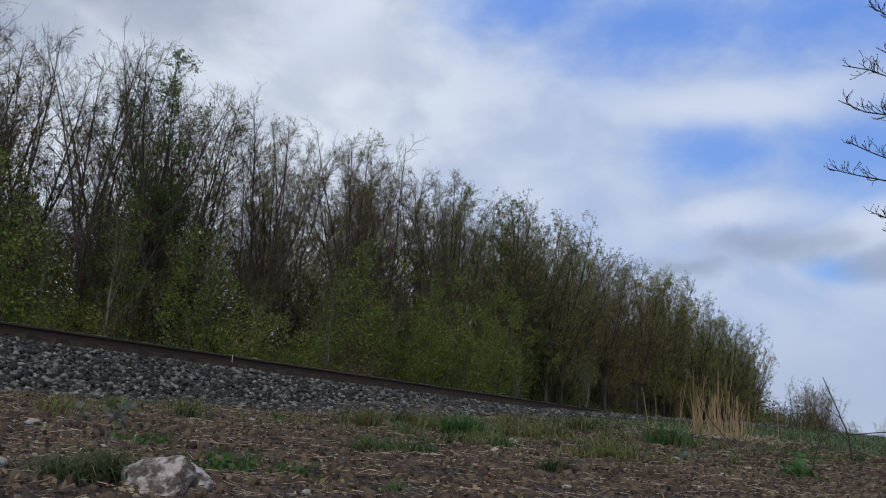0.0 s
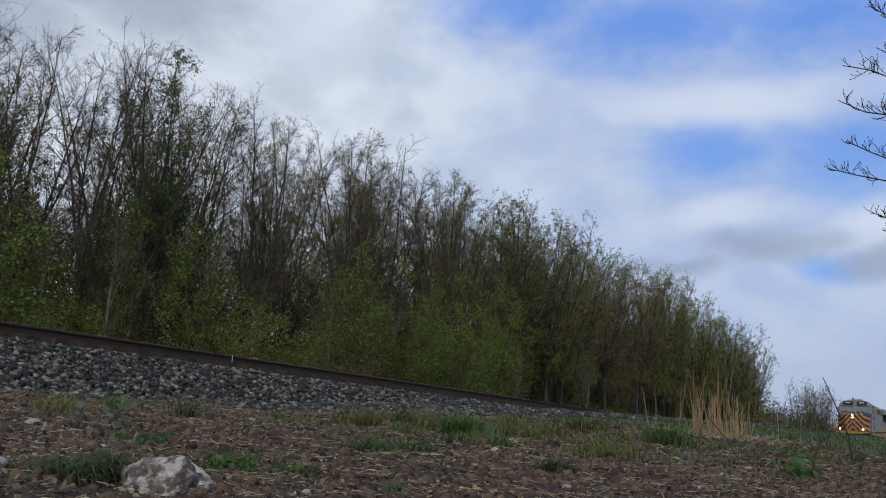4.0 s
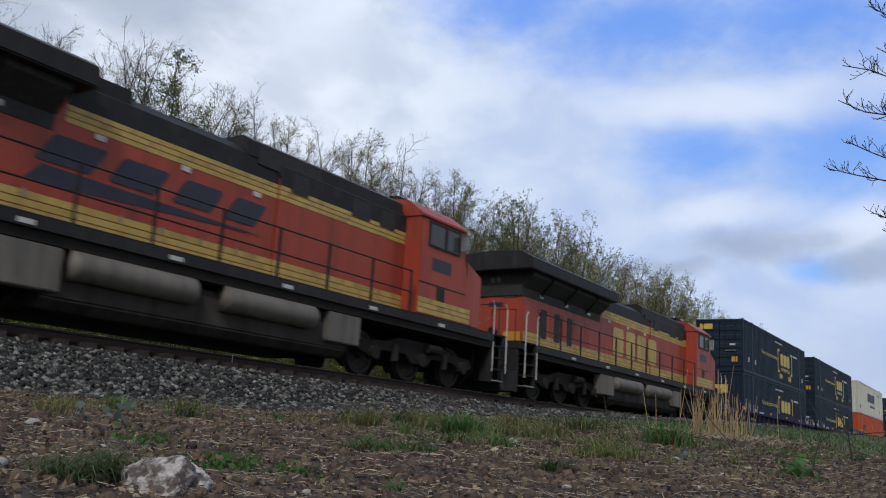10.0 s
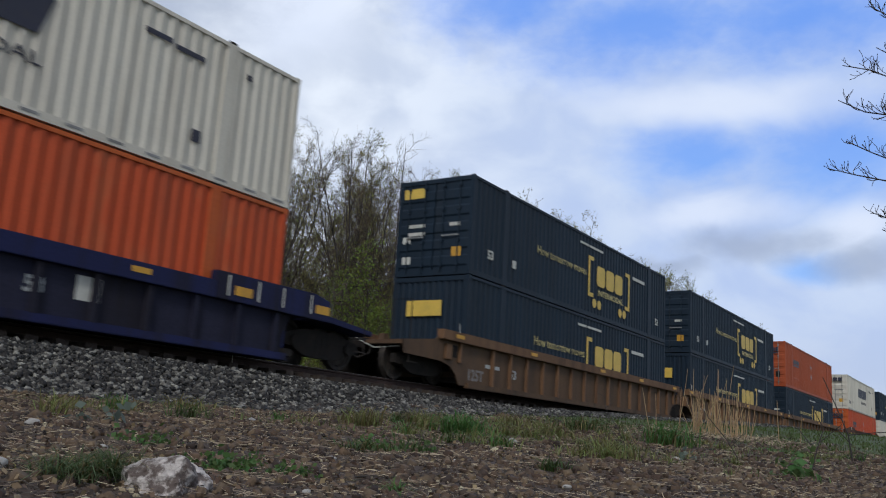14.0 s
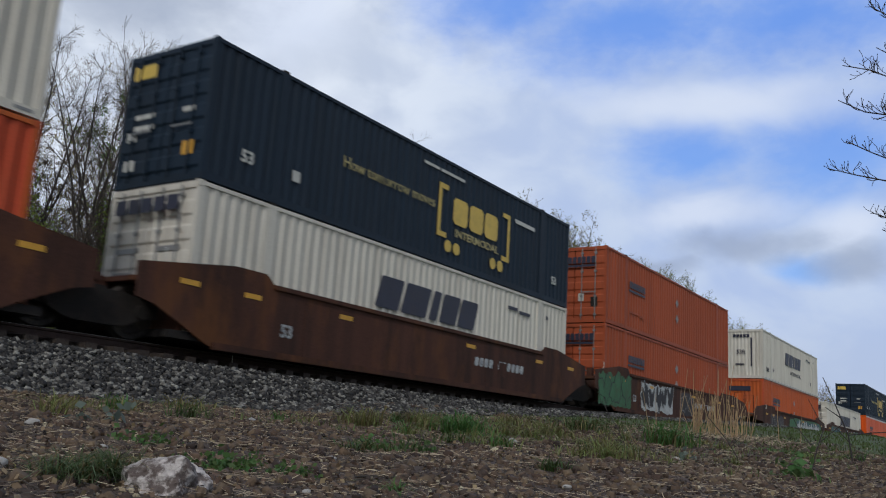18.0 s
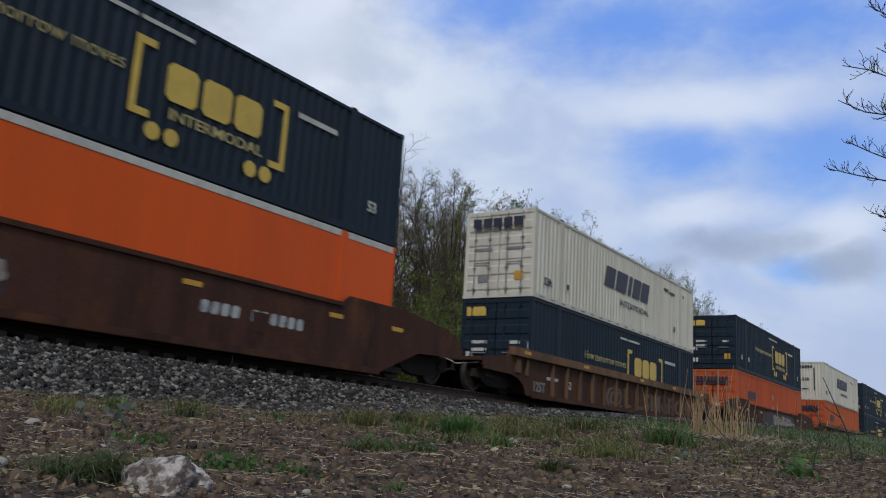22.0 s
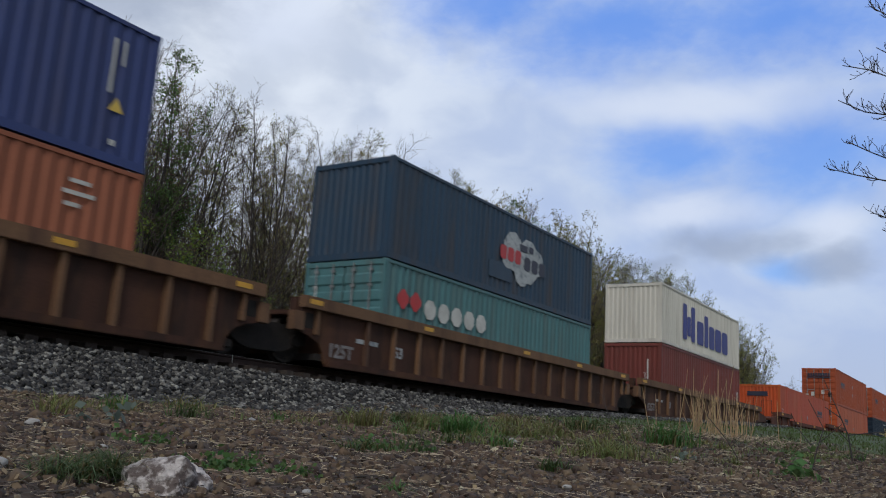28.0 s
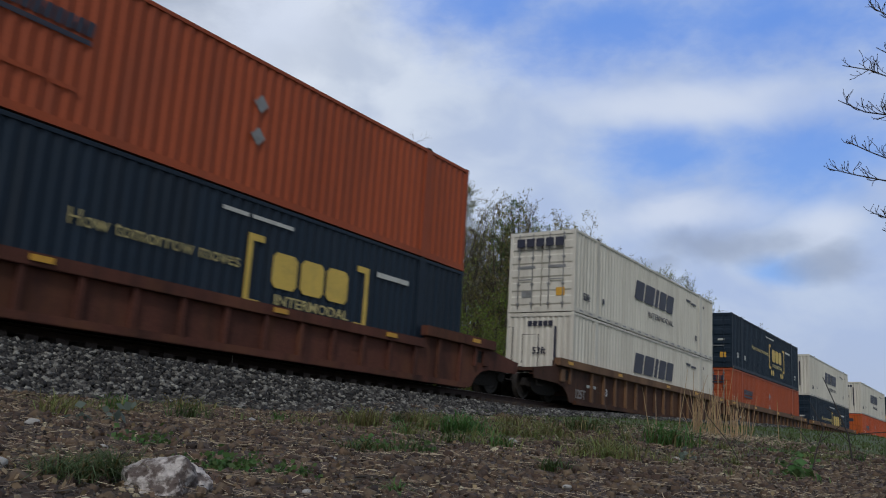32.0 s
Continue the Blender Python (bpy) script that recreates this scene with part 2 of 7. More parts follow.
# ---- sky backdrop: a far shell of drifting cloud ----
def cloud_material():
    m = bpy.data.materials.new("cloud_sky")
    m.use_nodes = True
    n, l = m.node_tree.nodes, m.node_tree.links
    n.clear()
    out, em = n.new("ShaderNodeOutputMaterial"), n.new("ShaderNodeEmission")
    uv = n.new("ShaderNodeUVMap")

    def math_(op, a, b=None):
        k = n.new("ShaderNodeMath")
        k.operation = op
        for i, s in enumerate((a, b)):
            if s is None:
                continue
            if isinstance(s, (int, float)):
                k.inputs[i].default_value = s
            else:
                l.new(s, k.inputs[i])
        return k.outputs[0]

    def noise_(scale, detail, sx, sy, rough=0.55, warp=0.0):
        mp = n.new("ShaderNodeMapping")
        mp.inputs["Scale"].default_value = (sx, sy, 1)
        l.new(uv.outputs[0], mp.inputs[0])
        t = n.new("ShaderNodeTexNoise")
        t.inputs["Scale"].default_value, t.inputs["Detail"].default_value = scale, detail
        t.inputs["Roughness"].default_value, t.inputs["Distortion"].default_value = rough, warp
        l.new(mp.outputs[0], t.inputs["Vector"])
        return t.outputs[0]

    sep = n.new("ShaderNodeSeparateXYZ")
    l.new(uv.outputs[0], sep.inputs[0])
    wob = noise_(0.16, 5, 1, 1.5, 0.5)
    wob2 = noise_(0.55, 5, 1, 1.5, 0.5)
    drift = noise_(0.11, 4, 1.3, 1.9, 0.5, 0.5)
    az = math_("ADD", sep.outputs[0], math_("MULTIPLY", math_("SUBTRACT", wob, 0.5), 4.0))
    el = math_("ADD", sep.outputs[1], math_("MULTIPLY", math_("SUBTRACT", drift, 0.5), 2.6))

    def blob(a, e, ra, re, turn=0.0):
        """A soft heap of cloud round azimuth a and elevation e, in degrees."""
        c, s = math.cos(radians(turn)), math.sin(radians(turn))
        da, de = math_("SUBTRACT", az, a), math_("SUBTRACT", el, e)
        u = math_("DIVIDE", math_("ADD", math_("MULTIPLY", da, c), math_("MULTIPLY", de, s)), ra)
        v = math_("DIVIDE", math_("SUBTRACT", math_("MULTIPLY", de, c), math_("MULTIPLY", da, s)), re)
        d = math_("SQRT", math_("ADD", math_("MULTIPLY", u, u), math_("MULTIPLY", v, v)))
        return math_("SUBTRACT", 1.0, d)

    def total(blobs):
        acc = None
        for bl in blobs:
            o = blob(*bl)
            acc = o if acc is None else math_("MAXIMUM", acc, o)
        return acc

    def soft(x, lo, hi):
        r = n.new("ShaderNodeMapRange")
        r.interpolation_type = "SMOOTHSTEP"
        r.inputs["From Min"].default_value, r.inputs["From Max"].default_value = lo, hi
        l.new(x, r.inputs[0])
        return r.outputs[0]

    def mix(fac, a, b):
        k = n.new("ShaderNodeMix")
        k.data_type = "RGBA"
        l.new(fac, k.inputs[0])
        for i, s in ((6, a), (7, b)):
            if isinstance(s, tuple):
                k.inputs[i].default_value = (*s, 1)
            else:
                l.new(s, k.inputs[i])
        return k.outputs[2]

    wisp = noise_(0.9, 6, 1, 2.2, 0.6, 0.6)
    rag = math_("ADD", math_("MULTIPLY", math_("SUBTRACT", wob, 0.5), 1.5), math_("ADD", math_("MULTIPLY", math_("SUBTRACT", wob2, 0.5), 0.6), math_("MULTIPLY", math_("SUBTRACT", wisp, 0.5), 0.35)))
    gap = math_("ADD", total(SKY_GAPS), rag)
    grey = math_("ADD", total(SKY_GREYS), math_("MULTIPLY", rag, 0.6))
    lit = math_("ADD", total(SKY_PUFFS), math_("MULTIPLY", rag, 0.4))
    blue = mix(soft(el, 8, 24), (0.26, 0.48, 0.90), (0.125, 0.30, 0.80))
    cool = mix(soft(az, 20, 46), (0.46, 0.555, 0.77), (0.60, 0.65, 0.74))
    pale = mix(soft(az, 20, 46), (0.57, 0.65, 0.80), (0.79, 0.83, 0.89))
    white = mix(soft(noise_(0.16, 5, 1, 1.5, 0.5, 0.3), 0.34, 0.66), cool, pale)
    sky = mix(math_("MULTIPLY", soft(gap, -0.95, 0.95), 0.85), white, blue)
    sky = mix(math_("MULTIPLY", soft(lit, -0.4, 0.8), 0.8), sky, (0.72, 0.77, 0.88))
    sky = mix(math_("MULTIPLY", soft(grey, -0.3, 0.8), 0.62), sky, (0.31, 0.36, 0.47))
    haze = soft(math_("MULTIPLY", el, -1.0), -10.0, -3.0)
    sky = mix(math_("MULTIPLY", haze, 0.6), sky, (0.48, 0.54, 0.66))
    l.new(sky, em.inputs[0])
    l.new(em.outputs[0], out.inputs[0])
    return m


# azimuth, elevation, half width, half height, turn (degrees)
SKY_GAPS = [(21.5, 26.4, 7.5, 2.6, -4), (10.0, 26.2, 8, 2.8, 0), (29.5, 28.0, 6, 2.6, 0), (17.4, 18.0, 4.2, 1.9, 5), (9.0, 18.2, 5.5, 2.6, 0), (10.9, 11.3, 1.6, 0.7, 0), (24, 38, 14, 5, 0), (-3, 17, 6, 5, 0), (0, 27, 7, 4, 0)]
SKY_PUFFS = [(16.4, 14.7, 5.2, 1.0, -7), (8.4, 14.0, 2.4, 1.6, 0), (1.0, 13.5, 3, 1.8, 0), (17.0, 21.6, 9.0, 1.6, 3), (45, 25.5, 5, 3.0, 0)]
SKY_GREYS = [(14.4, 12.8, 4.6, 1.5, -3), (8.2, 11.6, 3.0, 1.2, 0), (19.5, 11.6, 3.5, 0.7, 0), (56, 25.4, 9, 3.2, 3), (64, 22.5, 6, 3.0, 0)]


def make_backdrop():
    R, rows, cols = 2600.0, 30, 60
    v, f, uvs = [], [], []
    for i in range(rows + 1):
        for j in range(cols + 1):
            a, e = -14 + 94 * j / cols, -3 + 51 * i / rows
            ca, ce = radians(a), radians(e)
            v.append((R * math.cos(ce) * math.cos(ca), R * math.cos(ce) * math.sin(ca), R * math.sin(ce)))
            uvs.append((a, e))
    for i in range(rows):
        for j in range(cols):
            o = i * (cols + 1) + j
            f.append((o, o + 1, o + cols + 2, o + cols + 1))
    me = raw_mesh("backdrop", v, f, cloud_material(), True)
    lay = me.uv_layers.new(name="UVMap")
    for p in me.loops:
        lay.data[p.index].uv = uvs[p.vertex_index]
    ob = new("backdrop", me)
    ob.location = (0, 0, EYE)
    return tagged(ob, "bright spring sky with drifting white and grey clouds", "sky", kind="structure")


backdrop = make_backdrop()


# ---- ground ----
def step(a, b, x):
    k = min(1.0, max(0.0, (x - a) / (b - a)))
    return k * k * (3 - 2 * k)


def ground_z(x, y):
    """Height of the soil: it rises from the camera towards the ballast and along the track."""
    d = math.hypot(x, y)
    z = 0.042 * max(0.0, min(y, 11.5) - 1.0) + 0.62 * step(7, 27, x) * (0.55 + 0.45 * step(0, 8, y))
    z += 0.10 * step(9, 11.5, y) * step(8, 16, x)
    if y > 11.5:
        z = min(z, 0.9) - 0.5 * step(16.5, 20, y)
    z += 0.75 * step(20, 55, x) * step(-30, -4, y) * (1 - step(11, 14, y))
    z *= 1 - 0.6 * step(90, 260, d)
    if d > 0.6:
        amp = min(1.0, d / 3)
        z += amp * (0.045 * noise.noise((x * 0.55, y * 0.55, 0)) + 0.022 * noise.noise((x * 1.7, y * 1.7, 3)) + 0.012 * noise.noise((x * 5, y * 5, 7)))
    return z


def make_ground():
    radii = [0.25 * 1.062 ** i for i in range(156)]
    radii = [r for r in radii if r < 2700]
    n = 300
    v, f = [(0, 0, ground_z(0, 0))], []
    for r in radii:
        for j in range(n):
            a = 2 * math.pi * j / n
            x, y = r * math.cos(a), r * math.sin(a)
            v.append((x, y, ground_z(x, y)))
    for i in range(len(radii) - 1):
        o = 1 + i * n
        for j in range(n):
            k = (j + 1) % n
            f.append((o + j, o + n + j, o + n + k, o + k))
    me = bpy.data.meshes.new("ground")
    me.from_pydata(v, [], [(0, 1 + j, 1 + (j + 1) % n) for j in range(n)] + f)
    me.materials.append(ground_material())
    me.shade_smooth()
    ob = new("ground", me)
    return tagged(ob, "dark brown gravelly soil rising to the ballast, green meadow further off", "ground", kind="structure")


def ground_material():
    m = M_SOIL
    n, l = m.node_tree.nodes, m.node_tree.links
    b = n["Principled BSDF"]
    base = b.inputs["Base Color"].links[0].from_socket
    co, sep = n.new("ShaderNodeTexCoord"), n.new("ShaderNodeSeparateXYZ")
    ln = n.new("ShaderNodeVectorMath")
    ln.operation = "LENGTH"
    l.new(co.outputs["Object"], ln.inputs[0])
    far = n.new("ShaderNodeMapRange")
    far.inputs["From Min"].default_value, far.inputs["From Max"].default_value = 14, 21
    l.new(ln.outputs["Value"], far.inputs[0])
    no = n.new("ShaderNodeTexNoise")
    no.inputs["Scale"].default_value = 0.7
    l.new(co.outputs["Object"], no.inputs["Vector"])
    ramp = n.new("ShaderNodeMapRange")
    ramp.inputs["From Min"].default_value, ramp.inputs["From Max"].default_value = 0.3, 0.5
    l.new(no.outputs[0], ramp.inputs[0])
    k = n.new("ShaderNodeMath")
    k.operation = "MULTIPLY"
    l.new(far.outputs[0], k.inputs[0])
    l.new(ramp.outputs[0], k.inputs[1])
    mx = n.new("ShaderNodeMix")
    mx.data_type = "RGBA"
    mx.inputs[7].default_value = (0.055, 0.085, 0.026, 1)
    l.new(k.outputs[0], mx.inputs[0])
    l.new(base, mx.inputs[6])
    l.new(mx.outputs[2], b.inputs["Base Color"])
    return m


ground = make_ground()


# ---- track: ballast bed, ties, rails ----
def bed_z(x, y):
    """Top of the ballast bed, or minus infinity outside of it."""
    d = abs(y - YC)
    if d > 4.4:
        return -9
    return RAIL - 0.345 - 0.42 * max(0.0, d - 1.5)


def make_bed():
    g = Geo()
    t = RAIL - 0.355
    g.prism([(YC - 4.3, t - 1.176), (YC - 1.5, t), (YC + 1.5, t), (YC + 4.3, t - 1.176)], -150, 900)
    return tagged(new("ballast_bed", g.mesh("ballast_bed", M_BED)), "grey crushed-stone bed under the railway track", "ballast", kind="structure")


make_bed()


def stones(rng, pts, sizes, flat=0.75):
    """Angular pieces of rock, eight corners each, at given places."""
    n = len(pts)
    cube = np.array([(x, y, z) for z in (-1, 1) for y in (-1, 1) for x in (-1, 1)], float)
    v = cube[None] * (0.34 + 0.22 * rng.random((n, 8, 3)))
    v[:, 4:, :2] *= 0.55 + 0.4 * rng.random((n, 1, 1))
    v[:, :, 2] *= flat
    v *= (0.75 + 0.5 * rng.random((n, 1, 3)))
    yaw = rng.random(n) * math.pi
    q = np.stack([np.cos(yaw), 0.22 * rng.normal(size=n), 0.22 * rng.normal(size=n), np.sin(yaw)], 1)
    q /= np.linalg.norm(q, axis=1)[:, None]
    w, x, y, z = q.T
    rot = np.stack([1 - 2 * (y * y + z * z), 2 * (x * y - z * w), 2 * (x * z + y * w), 2 * (x * y + z * w), 1 - 2 * (x * x + z * z), 2 * (y * z - x * w),
                    2 * (x * z - y * w), 2 * (y * z + x * w), 1 - 2 * (x * x + y * y)], 1).reshape(n, 3, 3)
    v = np.einsum("nij,nkj->nki", rot, v) * sizes[:, None, None] + pts[:, None, :]
    quad = np.array([(0, 2, 3, 1), (4, 5, 7, 6), (0, 1, 5, 4), (2, 6, 7, 3), (0, 4, 6, 2), (1, 3, 7, 5)])
    f = (quad[None] + 8 * np.arange(n)[:, None, None]).reshape(-1, 4)
    return v.reshape(-1, 3), f


def make_ballast():
    rng = np.random.default_rng(4)
    n = 62000
    x = 4.0 + 48 * rng.random(n) ** 1.6
    y = YC - 0.95 - 3.4 * rng.random(n) ** 1.15
    s = (0.036 + 0.064 * rng.random(n) ** 2.4) * np.clip(1.25 - 0.32 * np.maximum(0, YC - 3.3 - y), 0.4, 1)
    z = np.array([max(bed_z(a, b), ground_z(a, b)) for a, b in zip(x, y)]) + s * (0.15 + 0.25 * rng.random(n))
    v, f = stones(rng, np.stack([x, y, z], 1), s, 0.62)
    ob = new("ballast_stones", raw_mesh("ballast_stones", v, f, M_BALLAST))
    tagged(ob, "loose grey and bluish crushed ballast stones beside the rail", "ballast", kind="stuff")


make_ballast()


def make_track():
    track = thing("railway_track", "rusty steel rails on dark wooden ties in ballast", "railway track", kind="structure")
    prof = [(-0.07, -0.18), (0.07, -0.18), (0.07, -0.165), (0.012, -0.145), (0.010, -0.05), (0.036, -0.035), (0.036, -0.004), (0.028, 0.0), (-0.028, 0.0),
            (-0.036, -0.004), (-0.036, -0.035), (-0.010, -0.05), (-0.012, -0.145), (-0.07, -0.165)]
    for side in (-1, 1):
        g = Geo().prism([(YC + side * 0.7525 + a, RAIL + b) for a, b in prof], -150, 900)
        rail = part("rail", g, M_RAIL, track, "dark rusty steel rail", smooth=False)
        head = Geo().box(-150, 900, YC + side * 0.7525 - 0.024, YC + side * 0.7525 + 0.024, RAIL - 0.002, RAIL + 0.003)
        part("running_surface", head, M_SHINE, rail, "polished strip on the rail head")
    tie = Geo().box(-0.115, 0.115, YC - 1.3, YC + 1.3, RAIL - 0.37, RAIL - 0.185).mesh("tie", M_TIE, 0.01)
    for i in range(84):
        ob = part("tie", tie, None, track)
        ob.location.x = 0.53 * i


make_track()


# ---- the train ----
def way(t):
    """Metres the train has come along by t seconds."""
    d = t - 13
    return 22.87294 * d + 0.00339207 * d * d + 0.000307486 * d ** 3


TRAIN = []            # (thing, place along the train, height over the rail, turned round)


def couple(ob, s, z=0.0, turned=False):
    TRAIN.append((ob, s, z, turned))
    ob.matrix_basis = rolling(0, s, z, turned)
    return ob


def rolling(t, s, z, turned):
    return pose(s - way(t), YC, RAIL + z, 0, 0, 180 if turned else 0)


P_NAVY = mk("navy_container_paint", (0.0095, 0.0205, 0.036), 0.55, spec=0.25, var=0.25, scale=2.5, dirt=(0.035, 0.037, 0.038), amount=0.12, streak=True, bump=0.05)
P_WHITE = mk("white_container_paint", (0.62, 0.59, 0.51), 0.5, spec=0.3, var=0.10, scale=2.2, dirt=(0.22, 0.17, 0.12), amount=0.16, streak=True, bump=0.05)
P_ORANGE = mk("orange_container_paint", (0.47, 0.086, 0.024), 0.55, spec=0.22, var=0.18, scale=2.2, dirt=(0.25, 0.07, 0.035), amount=0.26, streak=True, bump=0.05, hue=0.008, rust=(0.44, 0.115, 0.045))
P_RED = mk("red_orange_container_paint", (0.34, 0.074, 0.028), 0.55, spec=0.22, var=0.18, scale=2.2, dirt=(0.20, 0.06, 0.035), amount=0.25, streak=True, bump=0.05)
P_BRIGHT = mk("bright_orange_container_paint", (0.74, 0.105, 0.012), 0.5, spec=0.2, var=0.10, scale=2, dirt=(0.3, 0.08, 0.03), amount=0.1, streak=True, bump=0.04)
P_BLUE = mk("blue_container_paint", (0.024, 0.042, 0.155), 0.45, var=0.2, scale=2.4, dirt=(0.05, 0.04, 0.05), amount=0.15, streak=True, bump=0.05)
P_BROWN = mk("brown_container_paint", (0.30, 0.105, 0.055), 0.55, spec=0.25, var=0.15, scale=2.4, dirt=(0.18, 0.07, 0.04), amount=0.2, streak=True, bump=0.05)
P_TEALBLUE = mk("faded_blue_container_paint", (0.013, 0.040, 0.075), 0.5, var=0.25, scale=2.6, dirt=(0.07, 0.05, 0.035), amount=0.3, streak=True, bump=0.05)
P_TEAL = mk("teal_container_paint", (0.065, 0.165, 0.17), 0.55, var=0.2, scale=2.6, dirt=(0.10, 0.09, 0.07), amount=0.25, streak=True, bump=0.05)
P_MAROON = mk("maroon_container_paint", (0.16, 0.034, 0.024), 0.55, var=0.2, scale=2.6, dirt=(0.08, 0.03, 0.02), amount=0.25, streak=True, bump=0.05)
P_SIGN = mk("sign_yellow", (0.66, 0.46, 0.08), 0.5, var=0.12, dirt=(0.3, 0.22, 0.08), amount=0.15, bump=0)
P_PALE = mk("sign_pale", (0.55, 0.55, 0.50), 0.5, var=0.12, amount=0.15, bump=0)
P_WORN = mk("worn_white_paint", (0.42, 0.44, 0.44), 0.6, var=0.2, scale=5, dirt=(0.03, 0.06, 0.09), amount=0.42, bump=0)
P_CREAM = mk("sign_cream", (0.50, 0.42, 0.17), 0.5, var=0.15, scale=4, dirt=(0.03, 0.035, 0.04), amount=0.3, bump=0)
P_INK = mk("sign_dark", (0.022, 0.024, 0.045), 0.5, var=0.15, amount=0.1, bump=0)
P_INDIGO = mk("sign_blue", (0.022, 0.030, 0.22), 0.5, var=0.15, amount=0.1, bump=0)
P_SIGNRED = mk("sign_red", (0.45, 0.03, 0.03), 0.5, var=0.15, amount=0.1, bump=0)
P_AMBER = mk("amber_plate", (0.62, 0.33, 0.03), 0.5, var=0.12, amount=0.15, bump=0)
P_STEEL = mk("galvanised_steel", (0.30, 0.30, 0.29), 0.5, metal=0.6, var=0.2, amount=0.25)
P_DARK = mk("grimy_black_steel", (0.020, 0.0175, 0.016), 0.85, spec=0.25, var=0.35, scale=4, dirt=(0.040, 0.030, 0.024), amount=0.3, bump=0.3)
P_WHEEL = mk("wheel_steel", (0.024, 0.020, 0.018), 0.7, metal=0.2, var=0.25, scale=6, amount=0.3)
P_CARBROWN = mk("well_car_brown", (0.062, 0.028, 0.018), 0.75, spec=0.25, var=0.35, scale=1.8, dirt=(0.024, 0.016, 0.013), amount=0.45, rust=(0.105, 0.048, 0.022), streak=True, bump=0.2)
P_CARTAN = mk("well_car_tan", (0.085, 0.048, 0.025), 0.75, var=0.3, scale=1.8, dirt=(0.035, 0.023, 0.016), amount=0.4, rust=(0.12, 0.065, 0.03), streak=True, bump=0.2)
P_CARRED = mk("well_car_red_brown", (0.066, 0.027, 0.017), 0.75, spec=0.25, var=0.4, scale=1.5, dirt=(0.022, 0.014, 0.012), amount=0.5, rust=(0.130, 0.050, 0.017), streak=True, bump=0.15)
P_CAROXIDE = mk("well_car_oxide_red", (0.098, 0.036, 0.024), 0.75, spec=0.25, var=0.35, scale=1.5, dirt=(0.036, 0.018, 0.014), amount=0.45, rust=(0.135, 0.055, 0.028), streak=True, bump=0.15)
P_CARBLUE = mk("well_car_blue", (0.013, 0.017, 0.070), 0.7, spec=0.25, var=0.3, scale=1.6, dirt=(0.014, 0.012, 0.013), amount=0.6, streak=True, bump=0.15)
# rusty tan, lightened for the light that proud chords and ribs catch
P_CHORD = mk("lit_rusty_tan_chord", (0.150, 0.078, 0.036), 0.75, var=0.3, scale=1.6, dirt=(0.060, 0.028, 0.018), amount=0.45, streak=True, bump=0.2)
# the chord's navy again, with grime and the overhang's shade painted in
P_GRIMESHADE = mk("grimy_shaded_navy_plate", (0.020, 0.021, 0.040), 0.8, spec=0.2, var=0.35, scale=1.3, dirt=(0.017, 0.014, 0.013), amount=0.5, streak=True, bump=0.2)

CW = 1.295            # half width of a container


def wavy(length, z0, z1, y, side, pitch=0.275, depth=0.036):
    """A corrugated steel side sheet."""
    n = int(length / pitch)
    p = length / n
    out = []
    for i in range(n):
        x = i * p
        out += [(x, y), (x + 0.28 * p, y), (x + 0.5 * p, y - side * depth), (x + 0.78 * p, y - side * depth)]
    out.append((length, y))
    out += [(length, y - side * 0.06), (0, y - side * 0.06)]
    return Geo().prism(out, z0, z1, "z")


def shifted(me, dx, dy, dz):
    me.transform(Matrix.Translation((dx, dy, dz)))
    return me


def bars(rows, y, t=0.006):
    """Plain painted bars (x0, x1, z0, z1) on the side at y."""
    g = Geo()
    for x0, x1, z0, z1 in rows:
        g.box(x0, x1, y - t, y, z0, z1)
    return g


def bar_parts(parent, rows, y, mat, name="marking", label=""):
    for row in rows:
        part(name, bars([row], y), mat, parent, label)


def block(g, x, z, w, h, y, lean=0.0, cut=0.18):
    """A plain sign block with cut corners, leaning by a fraction of its height."""
    c = cut * min(w, h)
    pr = [(c, 0), (w - c, 0), (w, c), (w, h - c), (w - c, h), (c, h), (0, h - c), (0, c)]
    g.prism([(x + a + lean * b, z + b) for a, b in pr], y - 0.006, y, "y")


def disc(g, x, z, r, y, n=12):
    g.prism([(x + r * math.cos(2 * math.pi * i / n), z + r * math.sin(2 * math.pi * i / n)) for i in range(n)], y - 0.006, y, "y")


def door_end(box, H, paint, x, face, L):
    """Two doors with pressed ribs, locking rods and handles, at the end x that faces face (-1 front, 1 rear)."""
    for side in (-1, 1):
        y0, y1 = (side * 0.02, side * (CW - 0.11))
        lo, hi = min(y0, y1), max(y0, y1)
        pr, pitch = [(x - face * 0.03, 0.16), (x + face * 0.025, 0.16)], (H - 0.44) / 5
        for k in range(5):
            za = 0.24 + k * pitch
            pr += [(x + face * 0.025, za), (x + face * 0.055, za + 0.05), (x + face * 0.055, za + pitch * 0.58), (x + face * 0.025, za + pitch * 0.58 + 0.05)]
        pr += [(x + face * 0.025, H - 0.14), (x - face * 0.03, H - 0.14)]
        g = Geo().prism(pr, lo, hi, "y")
        d = part("door", g, paint, box)
        for k in (0.28, 0.75):
            yy = lo + k * (hi - lo)
            rod = Geo().tube([(x + face * 0.085, yy, 0.10), (x + face * 0.085, yy, H - 0.08)], 0.021, 6)
            for zz in (0.25, 0.95, 1.9, H - 0.3):
                rod.box(x + face * 0.05, x + face * 0.11, yy - 0.05, yy + 0.05, zz, zz + 0.07)
            part("locking_rod", rod, P_STEEL if paint is not P_NAVY else paint, d)
        part("door_handle", Geo().box(x + face * 0.09, x + face * 0.12, lo + 0.25 * (hi - lo), lo + 0.75 * (hi - lo), 1.12, 1.16), P_STEEL, d)


